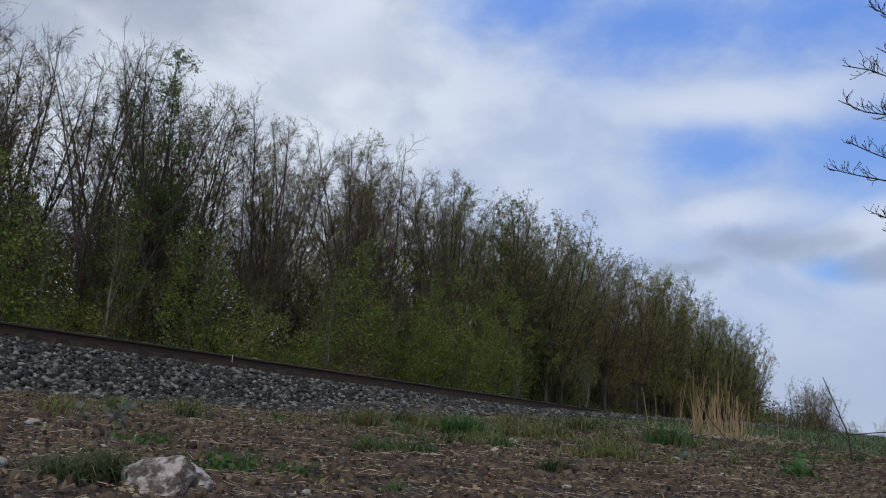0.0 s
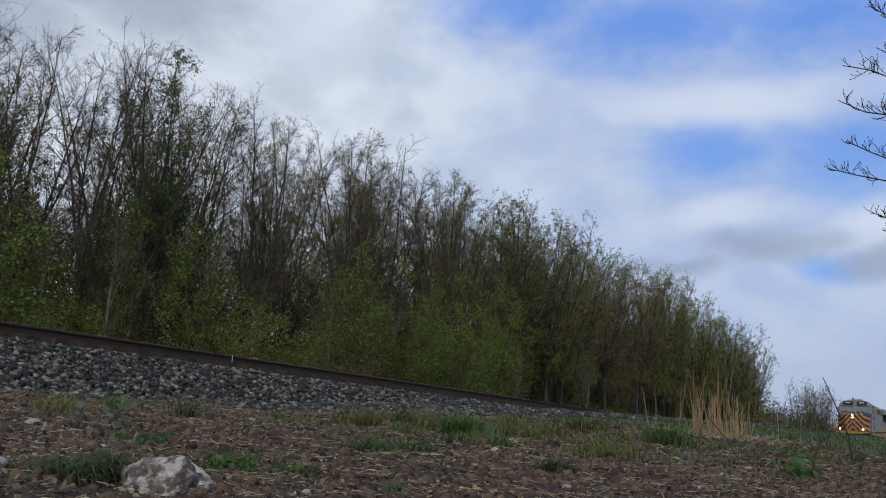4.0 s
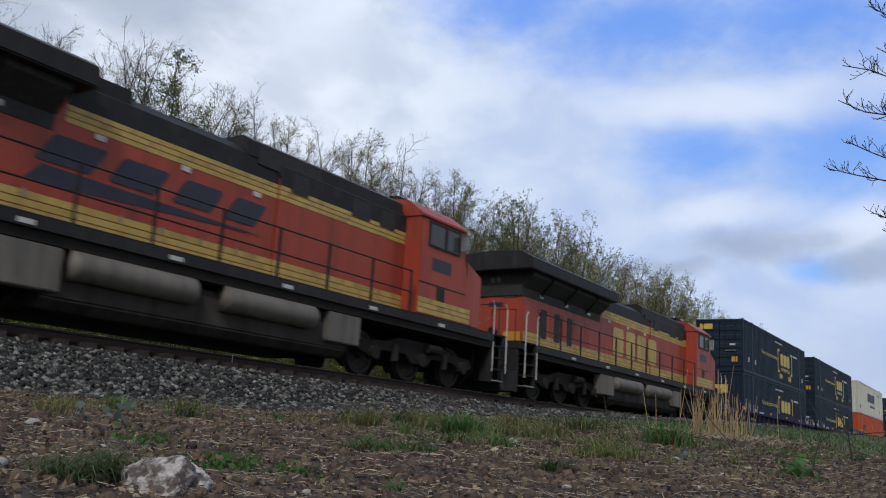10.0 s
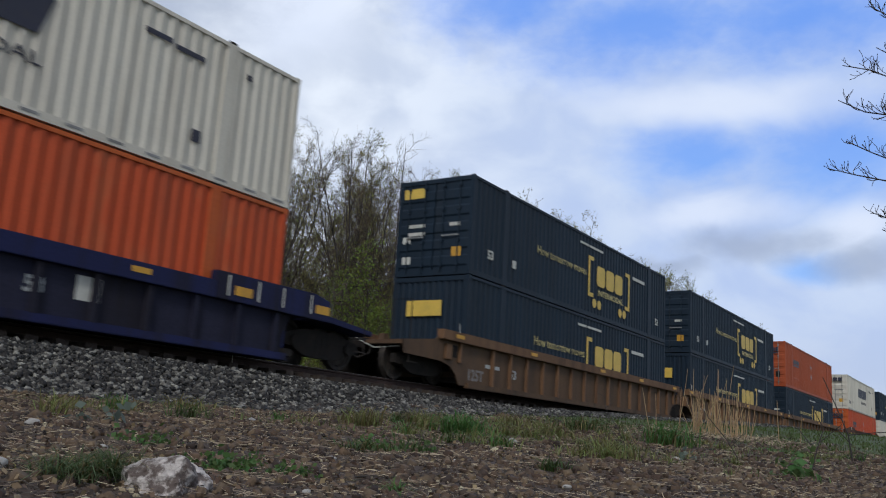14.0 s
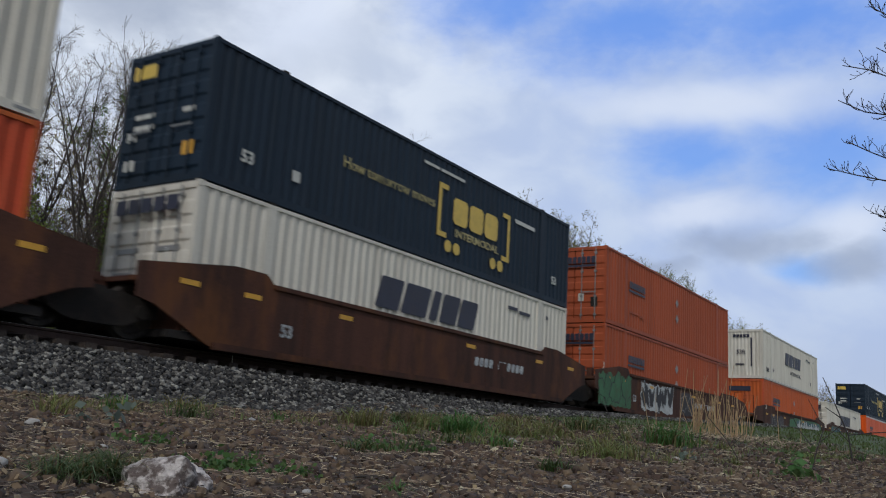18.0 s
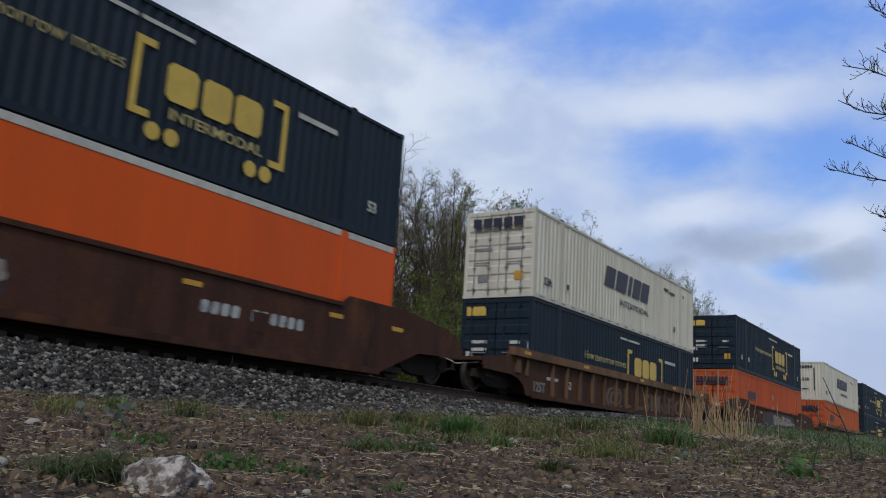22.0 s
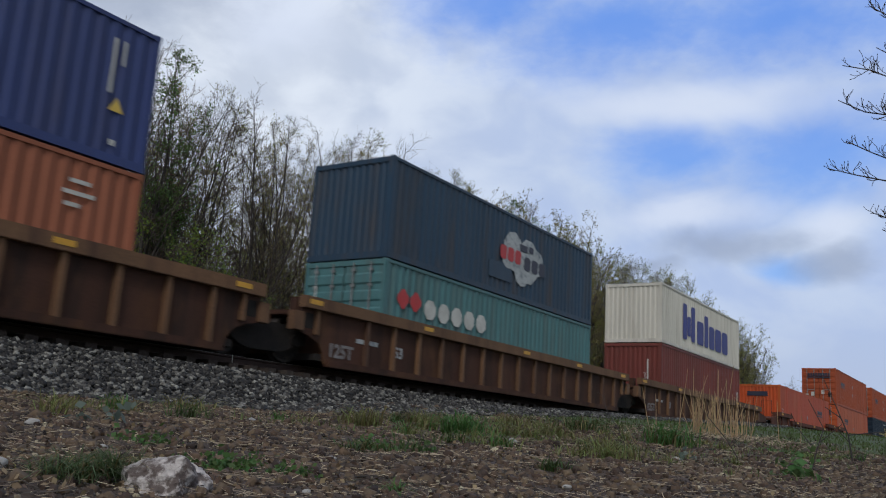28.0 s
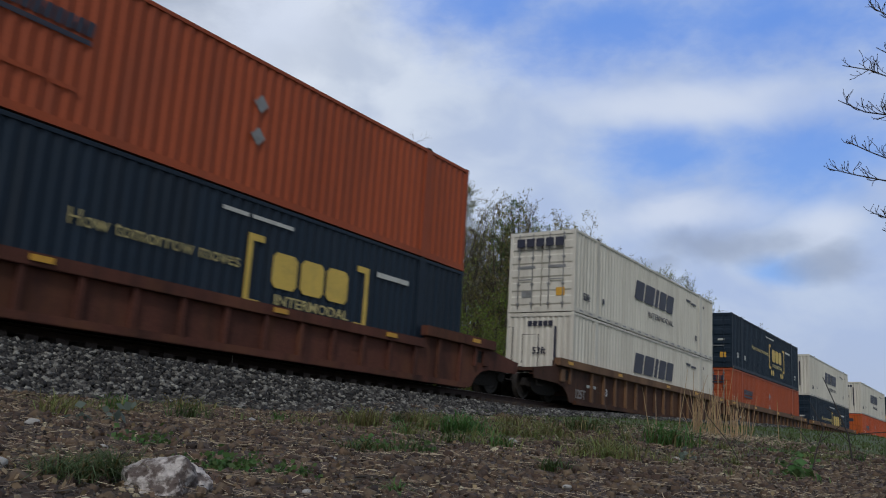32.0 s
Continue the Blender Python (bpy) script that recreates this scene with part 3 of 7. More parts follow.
def front_end(box, H, paint, x, face):
    """A corrugated end wall."""
    n, out = 11, []
    for i in range(n):
        y, p = -CW + 0.12 + i * (2 * CW - 0.24) / n, (2 * CW - 0.24) / n
        out += [(x, y), (x, y + 0.3 * p), (x - face * 0.04, y + 0.5 * p), (x - face * 0.04, y + 0.8 * p)]
    out += [(x, CW - 0.12), (x - face * 0.07, CW - 0.12), (x - face * 0.07, -CW + 0.12)]
    part("end_wall", Geo().prism(out, 0.14, H - 0.1, "z"), paint, box)


def container(name, label, L, H, paint, group, doors_front=True, smooth=False, rail_paint=None, dots=None, frame_paint=None, top_paint=None):
    box = thing(name, label, "container", group)
    fp = frame_paint or paint
    for side in (-1, 1):
        y = side * (CW - 0.012)
        if smooth:
            out = [(0.12, y)]
            for i in range(1, int(L / 1.22)):
                out += [(i * 1.22 - 0.012, y), (i * 1.22 - 0.008, y + side * 0.005), (i * 1.22 + 0.008, y + side * 0.005), (i * 1.22 + 0.012, y)]
            g = Geo().prism(out + [(L - 0.12, y), (L - 0.12, y - side * 0.05), (0.12, y - side * 0.05)], 0.14, H - 0.08, "z")
        else:
            g = wavy(L - 0.24, 0.14, H - 0.08, y, side)
            g.v = [(a + 0.12, b, c) for a, b, c in g.v]
        part("side_panel", g, paint, box)
        yo, yi = side * CW, side * (CW - 0.10)
        a, b = min(yo, yi), max(yo, yi)
        part("bottom_rail", Geo().box(0.1, L - 0.1, a, b, 0.0, 0.15), rail_paint or fp, box)
        part("top_rail", Geo().box(0.1, L - 0.1, a, b, H - (0.09 if top_paint is None else 0.16), H - 0.012), top_paint or fp, box)
        if L > 14:
            for x in (1.98, L - 1.98):
                o = side * 0.004
                part("lifting_post", Geo().box(x - 0.13, x + 0.13, a + min(o, 0), b + max(o, 0), 0.02, H - 0.02), fp, box)
                part("lifting_casting", Geo().box(x - 0.09, x + 0.09, a, b + 0.0, H - 0.02, H + 0.035), P_DARK, box)
        for x in (0.0, L - 0.12):
            part("corner_post", Geo().box(x, x + 0.12, a - (0.02 if side > 0 else 0), b + (0.02 if side < 0 else 0), 0.0, H - 0.01), fp, box, bevel=0.012)
            for z in (-0.004, H - 0.115):
                part("corner_casting", Geo().box(x - 0.004, x + 0.17 - 0.05, a - 0.004, b + 0.004, z, z + 0.12), fp, box)
    part("roof", Geo().box(0.08, L - 0.08, -CW + 0.08, CW - 0.08, H - 0.07, H - 0.03), fp, box)
    part("floor", Geo().box(0.08, L - 0.08, -CW + 0.08, CW - 0.08, 0.10, 0.14), P_DARK, box)
    part("header", Geo().box(0.005, 0.09, -CW + 0.1, CW - 0.1, H - 0.14, H - 0.01), fp, box)
    part("sill", Geo().box(0.005, 0.09, -CW + 0.1, CW - 0.1, 0.0, 0.16), fp, box)
    if doors_front:
        door_end(box, H, paint, 0.06, -1, L)
        front_end(box, H, paint, L - 0.02, 1)
    else:
        front_end(box, H, paint, 0.02, -1)
        door_end(box, H, paint, L - 0.06, 1, L)
    if dots:
        g = Geo()
        for i in range(int(L / 0.8)):
            g.box(0.45 + i * 0.8, 0.45 + i * 0.8 + 0.32, -CW - 0.006, -CW, 0.055, 0.105)
        tagged(part("reflector_tape", g, dots, box, "dashes of reflective tape"), "dashes of reflective tape", kind="stuff")
    return box


SIDE = -CW - 0.001


def navy_container(doors):
    b = container("container", "dark navy corrugated steel container with a yellow bracketed emblem", L53, H53, P_NAVY, "containers", doors)
    for x, s in ((8.12, 1), (11.92, -1)):
        g = Geo()
        g.box(x - 0.07, x + 0.07, SIDE - 0.006, SIDE, 0.72, 2.18)
        g.box(min(x - 0.07 * s, x + 0.38 * s), max(x - 0.07 * s, x + 0.38 * s), SIDE - 0.006, SIDE, 2.04, 2.18)
        g.box(min(x - 0.07 * s, x + 0.38 * s), max(x - 0.07 * s, x + 0.38 * s), SIDE - 0.006, SIDE, 0.72, 0.86)
        part("bracket_emblem", g, P_SIGN, b, "yellow bracket")
    for x in (8.62, 9.05, 11.05, 11.48):
        g = Geo()
        disc(g, x, 0.52, 0.17, SIDE)
        part("emblem_dot", g, P_SIGN, b, "yellow dot")
    for i, x in enumerate((8.80, 9.66, 10.50)):
        g = Geo()
        block(g, x, 1.20, 0.74, 0.74, SIDE, 0, 0.14)
        part("emblem_block", g, P_SIGN, b, "plain yellow block")
    part("lettering", shifted(letters("INTERMODAL", 0.22, P_CREAM, bold=0.004, width=2.4), 8.92, SIDE, 0.86), None, b)
    part("slogan", shifted(letters("How tomorrow moves", 0.30, P_CREAM, bold=-0.002, width=3.8), 4.05, SIDE, 1.42), None, b, "cream yellow painted slogan")
    bar_parts(b, [(12.3, 13.6, 2.05, 2.17), (7.3, 8.0, 2.48, 2.56), (8.1, 9.3, 2.48, 2.56), (2.45, 2.68, 0.62, 0.86)], SIDE, P_PALE, "marking")
    part("marking", shifted(letters("53", 0.26, P_PALE, bold=0.01), 0.95, SIDE, 0.62), None, b)
    part("marking", shifted(letters("53", 0.26, P_PALE, bold=0.01), 14.9, SIDE, 0.62), None, b)
    if doors:
        part("end_emblem", Geo().box(-0.012, -0.002, 0.35, 1.1, 2.34, 2.64), P_SIGN, b, "yellow plate")
        for y0, z0, w, h in ((0.80, 0.98, 0.26, 0.2), (0.3, 1.2, 0.6, 0.1), (0.3, 1.44, 0.6, 0.1), (0.75, 0.36, 0.3, 0.22), (-0.9, 1.42, 0.35, 0.1)):
            part("door_placard", Geo().box(-0.012, -0.002, y0, y0 + w, z0, z0 + h), P_PALE, b, "pale door label")
        part("door_placard", Geo().box(-0.012, -0.002, -0.98, -0.66, 0.52, 0.80), P_AMBER, b, "amber label")
    else:
        part("end_emblem", Geo().box(-0.03, -0.02, -0.45, 0.75, 1.75, 2.2), P_SIGN, b, "yellow plate")
    return b


def white_container(doors):
    b = container("container", "off-white corrugated steel container with dark slanted lettering blocks", L53, H53, P_WHITE, "containers", doors, dots=P_STEEL)
    for i, (x, w) in enumerate(((5.62, 0.92), (6.68, 1.08), (7.92, 0.34), (8.40, 0.80), (9.30, 0.84))):
        g = Geo()
        block(g, x, 1.36, w, 0.78, SIDE, 0.30, 0.05)
        part("name_block", g, P_INK, b, "slanted dark block")
    part("lettering", shifted(letters("INTERMODAL", 0.24, P_INK, width=3.1), 7.15, SIDE, 0.84), None, b)
    bar_parts(b, [(12.1, 12.7, 2.28, 2.38), (12.8, 13.5, 2.22, 2.32), (2.45, 2.62, 0.62, 0.80), (13.4, 13.6, 0.62, 0.86), (14.6, 14.75, 2.30, 2.42)], SIDE, P_INK, "marking")
    part("marking", shifted(letters("53ft", 0.26, P_INK, bold=0.008), 0.75, SIDE, 0.50), None, b)
    if doors:
        for i in range(5):
            y = 0.95 - i * 0.38
            part("name_block", Geo().box(-0.125, -0.115, y - 0.32, y, 2.32, 2.62), P_INK, b, "dark block")
        part("door_placard", Geo().box(-0.012, -0.002, -0.92, -0.6, 0.55, 0.84), P_AMBER, b, "yellow label")
        for y0, z0, w, h in ((0.25, 1.55, 0.7, 0.1), (-0.95, 1.55, 0.7, 0.1), (0.35, 0.5, 0.4, 0.25)):
            part("door_placard", Geo().box(-0.012, -0.002, y0, y0 + w, z0, z0 + h), P_STEEL, b)
    else:
        for i in range(5):
            y = 0.45 - i * 0.2
            part("name_block", Geo().box(-0.008, 0.004, y - 0.16, y, 2.42, 2.6), P_INK, b, "dark block")
        me = letters("53ft", 0.24, P_INK, bold=0.008)
        me.transform(Matrix.Translation((-0.006, 0.25, 1.45)) @ pose(0, 0, 0, 0, 0, -90))
        part("marking", me, None, b)
        part("marking", Geo().box(-0.008, 0.004, -0.66, -0.58, 0.7, 2.4), P_INK, b)
        part("marking", Geo().box(-0.008, 0.004, -0.2, 0.3, 0.78, 0.86), P_INK, b)
    return b


def orange_container(doors, paint, label, smooth=False, tape=None, rail_paint=None, name_at=2.30, top_paint=None):
    b = container("container", label, L53, H53, paint, "containers", doors, smooth=smooth, dots=tape, rail_paint=rail_paint, top_paint=top_paint)
    g = Geo()
    for i in range(9):
        block(g, name_at + i * 0.195, 1.68, 0.155, 0.28, SIDE, 0.15, 0.2)
    g.box(name_at, name_at + 1.72, SIDE - 0.006, SIDE, 1.53, 1.62)
    part("name_block", g, P_INK, b, "row of small dark painted blocks over a bar")
    bar_parts(b, [(2.4, 3.3, 0.7, 0.78), (3.4, 3.9, 0.66, 0.74)], SIDE, paint, "marking")
    g = Geo()
    for z in (() if top_paint else (1.25,) if smooth else (1.25, 1.95)):
        g.prism([(8.0, z - 0.2), (8.2, z), (8.0, z + 0.2), (7.8, z)], SIDE - 0.012, SIDE, "y")
    if g.v:
        part("placard_holder", g, P_STEEL, b, "diamond-shaped grey placards")
    if doors:
        g = Geo().box(-0.072, -0.058, -0.85, 0.85, 2.10, 2.19)
        for i in range(9):
            g.box(-0.072, -0.058, -0.85 + i * 0.19, -0.70 + i * 0.19, 2.24, 2.50)
        part("name_block", g, P_INK, b, "row of dark blocks across the doors")
        for y0, z0, w, h in ((0.35, 0.65, 0.25, 0.32), (0.8, 0.5, 0.22, 0.3), (-0.4, 0.8, 0.22, 0.3)):
            part("door_placard", Geo().box(-0.012, -0.002, y0, y0 + w, z0, z0 + h), P_PALE, b, "white door label")
        part("door_placard", Geo().box(-0.012, -0.002, -0.95, -0.68, 0.6, 0.95), P_DARK, b, "dark label")
    else:
        part("name_block", Geo().box(-0.008, 0.004, -0.55, 0.7, 2.18, 2.46), P_INK, b, "dark bar")
    return b


def forty(label, H, paint, mark, frame_paint=None, doors=False):
    b = container("container", label, L40, H, paint, "containers", doors, frame_paint=frame_paint)
    mark(b)
    return b


L53, H53, L40 = 16.15, 2.896, 12.19


def sign_blocks(b, rows, paint, label, y=None, lean=0.0, cut=0.18):
    """A row of plain sign blocks (x, z, width, height), each a part of its own."""
    for x, z, w, h in rows:
        g = Geo()
        block(g, x, z, w, h, SIDE if y is None else y, lean, cut)
        part("name_block", g, paint, b, label)


def mark_blue(b):
    sign_blocks(b, [(x, 1.92, 0.30, 0.36) for x in (0.95, 1.32, 1.72)], P_PALE, "pale block", lean=0.12)
    bar_parts(b, [(1.3, 1.9, 2.32, 2.38)], SIDE, P_SIGNRED, "name_block", "red line")
    bar_parts(b, [(11.25, 11.31, 1.2, 2.2), (11.45, 11.5, 1.75, 2.2), (11.4, 11.52, 0.3, 0.40)], SIDE, P_PALE, "marking")
    g = Geo().prism([(11.3, 0.9), (11.6, 0.9), (11.45, 1.15)], SIDE - 0.006, SIDE, "y")
    part("warning_label", g, P_SIGN, b, "yellow warning triangle")
    part("marking", Geo().box(-0.008, 0.004, -0.62, -0.52, 1.1, 2.3), P_PALE, b)


def mark_brown(b):
    bar_parts(b, [(0.55, 0.98, 0.95, 2.25)], SIDE, P_PALE, "name_block", "white upright plate")
    bar_parts(b, [(0.62, 0.90, 1.75, 2.15)], SIDE - 0.006, P_INK, "name_block", "dark emblem on the plate")
    bar_parts(b, [(10.8, 11.2, 2.1, 2.17), (10.7, 11.3, 1.9, 1.97), (10.75, 11.05, 1.70, 1.77), (10.95, 11.1, 1.0, 1.15), (11.3, 11.4, 1.0, 1.15)], SIDE, P_PALE, "marking")


def mark_globe(b):
    for i, (x, z, r) in enumerate(((6.3, 1.45, 0.62), (7.3, 1.3, 0.72), (6.9, 0.95, 0.5), (7.9, 1.35, 0.42), (6.0, 1.25, 0.4))):
        g = Geo()
        disc(g, x, z, r, SIDE - 0.0008 * i, 9 + i)
        part("emblem", g, P_WORN, b, "worn white patch of the emblem")
    sign_blocks(b, [(x, 1.1, 0.38, 0.42) for x in (5.5, 5.95, 6.4)], P_SIGNRED, "red block", SIDE - 0.012)
    sign_blocks(b, [(x, 1.0, 0.42, 0.42) for x in (7.0, 7.5, 8.0)] + [(6.7, 1.55, 0.5, 0.22), (7.3, 1.6, 0.3, 0.2)], P_INK, "dark block", SIDE - 0.012)
    part("patch_plate", bars([(4.9, 6.2, 0.45, 0.95)], SIDE - 0.003), P_TEALBLUE, b)


def mark_teal(b):
    sign_blocks(b, [(x, 1.35, 0.52, 0.5) for x in (1.75, 2.4, 3.05, 3.7, 4.35)], P_PALE, "white rounded block", cut=0.3)
    sign_blocks(b, [(0.55, 1.45, 0.48, 0.5), (1.1, 1.45, 0.48, 0.5)], P_SIGNRED, "red rounded block", cut=0.4)


def mark_white_blue(b):
    sign_blocks(b, [(2.8, 0.5, 0.55, 1.62), (3.4, 0.7, 0.5, 0.9), (3.98, 0.5, 0.55, 1.62), (4.85, 0.5, 1.0, 1.1), (6.0, 0.5, 0.6, 1.5), (6.75, 0.5, 0.85, 1.1), (7.75, 0.5, 1.05, 1.1), (8.95, 0.5, 1.0, 1.1)], P_INDIGO, "tall blue block", cut=0.12)


def mark_maroon(b):
    bar_parts(b, [(11.5, 11.56, 0.6, 1.7), (11.7, 11.76, 0.6, 1.7)], SIDE, P_PALE, "marking")
    part("marking", Geo().box(-0.008, 0.004, -0.72, -0.66, 0.5, 2.2), P_PALE, b)


def mark_none(b):
    sign_blocks(b, [(1.3, 0.9, 0.5, 0.85), (2.0, 0.9, 0.5, 0.6), (2.6, 0.9, 0.5, 0.7), (3.2, 0.9, 0.5, 0.6), (3.8, 0.9, 0.5, 0.6), (4.4, 0.9, 0.5, 0.6)], P_INDIGO, "blue block", cut=0.12)


ORANGE_L = "weathered orange corrugated steel container with a dark name bar"
RED_L = "faded red-orange corrugated steel container with a dark name bar"
BOXES = {}


def boxed(kind):
    """The first container of a kind, then copies of it."""
    if kind in BOXES:
        return copy_thing(BOXES[kind], Matrix.Identity(4))
    make = {
        "nd": lambda: navy_container(True), "nf": lambda: navy_container(False),
        "wd": lambda: white_container(True), "wf": lambda: white_container(False),
        "od": lambda: orange_container(True, P_ORANGE, ORANGE_L), "of": lambda: orange_container(False, P_ORANGE, ORANGE_L),
        "rd": lambda: orange_container(True, P_RED, RED_L),
        "bs": lambda: orange_container(False, P_BRIGHT, "bright orange smooth-sided container with a pale top rail", True, top_paint=P_PALE),
        "os": lambda: orange_container(False, P_ORANGE, "orange smooth-panelled container with upright seams", True, name_at=11.6),
        "op": lambda: orange_container(True, P_ORANGE, "orange smooth-panelled container with worn upright posts", True, name_at=3.46),
        "apl": lambda: forty("deep blue corrugated forty-foot container", 2.591, P_BLUE, mark_blue),
        "fes": lambda: forty("brown corrugated forty-foot container with a white plate", 2.591, P_BROWN, mark_brown),
        "cma": lambda: forty("faded dark blue corrugated container with a worn white emblem", 2.591, P_TEALBLUE, mark_globe),
        "sea": lambda: forty("teal green corrugated forty-foot container", 2.591, P_TEAL, mark_teal, doors=True),
        "mat": lambda: forty("white forty-foot container with large blue lettering blocks", 2.591, P_WHITE, mark_white_blue),
        "mar": lambda: forty("dark maroon corrugated forty-foot container", 2.896, P_MAROON, mark_maroon),
        "tw": lambda: twenty(),
    }[kind]
    BOXES[kind] = make()
    return BOXES[kind]


def twenty():
    b = container("container", "short white container with blue lettering blocks", 6.06, 2.5, P_WHITE, "containers", False)
    mark_none(b)
    return b


# ---- well cars ----
def wheel_mesh(r, name="wheel"):
    g = Geo()
    n = 20
    ring = lambda rr, y: [(rr * math.cos(2 * math.pi * i / n), y, rr * math.sin(2 * math.pi * i / n)) for i in range(n)]
    prof = [(r + 0.03, -0.045), (r + 0.03, -0.015), (r, 0.0), (r - 0.01, 0.085), (r - 0.09, 0.085), (r - 0.12, 0.04), (0.16, 0.05), (0.12, 0.10), (0.0001, 0.10)]
    vs, fs = [], []
    for rr, y in prof:
        vs += ring(rr, y)
    for k in range(len(prof) - 1):
        fs += [(k * n + i, k * n + (i + 1) % n, (k + 1) * n + (i + 1) % n, (k + 1) * n + i) for i in range(n)]
    fs.append(tuple(range(n)))
    g.add(vs, fs)
    for i in range(4):
        a = math.pi / 2 * i
        g.tube([(0.24 * math.cos(a), 0.05, 0.24 * math.sin(a)), (0.24 * math.cos(a), 0.062, 0.24 * math.sin(a))], 0.035, 6)
    return g.mesh(name, P_WHEEL)


W_CAR, W_LOCO = wheel_mesh(0.495), wheel_mesh(0.53)


def put_wheels(truck, xs, me, r):
    for x in xs:
        for side in (-1, 1):
            w = part("wheel", me, None, truck)
            w.location, w.rotation_euler = (x, side * 0.745, r), (0, 0, 0 if side > 0 else math.pi)


def car_truck(car, x):
    g = Geo()
    for side in (-1, 1):
        y = side * 1.02
        pr = [(-1.25, 0.40), (-1.25, 0.62), (-0.55, 0.78), (0.55, 0.78), (1.25, 0.62), (1.25, 0.40), (0.95, 0.36), (0.62, 0.22), (0.40, 0.18), (-0.40, 0.18), (-0.62, 0.22), (-0.95, 0.36)]
        g.prism([(x + a, b) for a, b in pr], y - 0.07, y + 0.07, "y")
        for k in (-0.9, 0.9):
            g.tube([(x + k, y - 0.12, 0.48), (x + k, y + 0.12, 0.48)], 0.13, 10)
        for k in (-0.18, 0.0, 0.18):
            g.tube([(x + k, y, 0.24), (x + k, y, 0.66)], 0.075, 8)
    g.box(x - 0.2, x + 0.2, -1.0, 1.0, 0.62, 0.84)
    g.v = [(a - x, b, d) for a, b, d in g.v]
    t = part("truck", g, P_DARK, car, "grimy black wheel truck")
    t.location.x = x
    put_wheels(t, (-0.9, 0.9), W_CAR, 0.495)


# the side's outline towards an end: joint to the next well, or outer end of the set, from the bottom corner outwards and up
ENDS = {
    ("rib", False): [(8.25, 0.04), (8.32, 0.28), (8.50, 0.47), (8.80, 0.59), (9.28, 0.68), (9.28, 1.02), (9.12, 1.05), (9.12, 1.24)],
    ("rib", True): [(8.54, 0.04), (8.72, 0.30), (9.03, 0.50), (9.50, 0.59), (11.10, 0.62), (11.20, 0.95), (9.80, 1.12), (9.55, 1.24)],
    ("low", False): [(8.25, 0.04), (8.32, 0.28), (8.50, 0.47), (8.80, 0.59), (9.28, 0.68), (9.28, 1.02), (9.12, 1.05), (9.12, 1.24), (6.3, 1.24), (6.0, 0.86)],
    ("low", True): [(8.54, 0.04), (8.72, 0.30), (9.03, 0.50), (9.50, 0.59), (11.10, 0.62), (11.20, 0.95), (9.80, 1.12), (9.55, 1.24), (6.3, 1.24), (6.0, 0.86)],
    ("blue", False): [(8.45, 0.04), (8.50, 0.50), (8.62, 0.90), (8.62, 0.98)],
    ("blue", True): [(8.05, 0.04), (8.10, 0.50), (8.30, 0.90), (8.30, 0.98)],
    ("smooth", False): [(7.60, 0.04), (8.30, 0.36), (8.90, 0.62), (9.30, 0.70), (9.30, 1.32), (7.10, 1.64), (6.25, 1.64), (5.95, 1.42)],
    ("smooth", True): [(7.52, 0.04), (8.30, 0.36), (9.10, 0.66), (11.00, 0.72), (11.15, 0.90), (10.90, 1.18), (10.40, 1.42), (8.40, 1.64), (6.25, 1.64), (5.95, 1.42)],
}


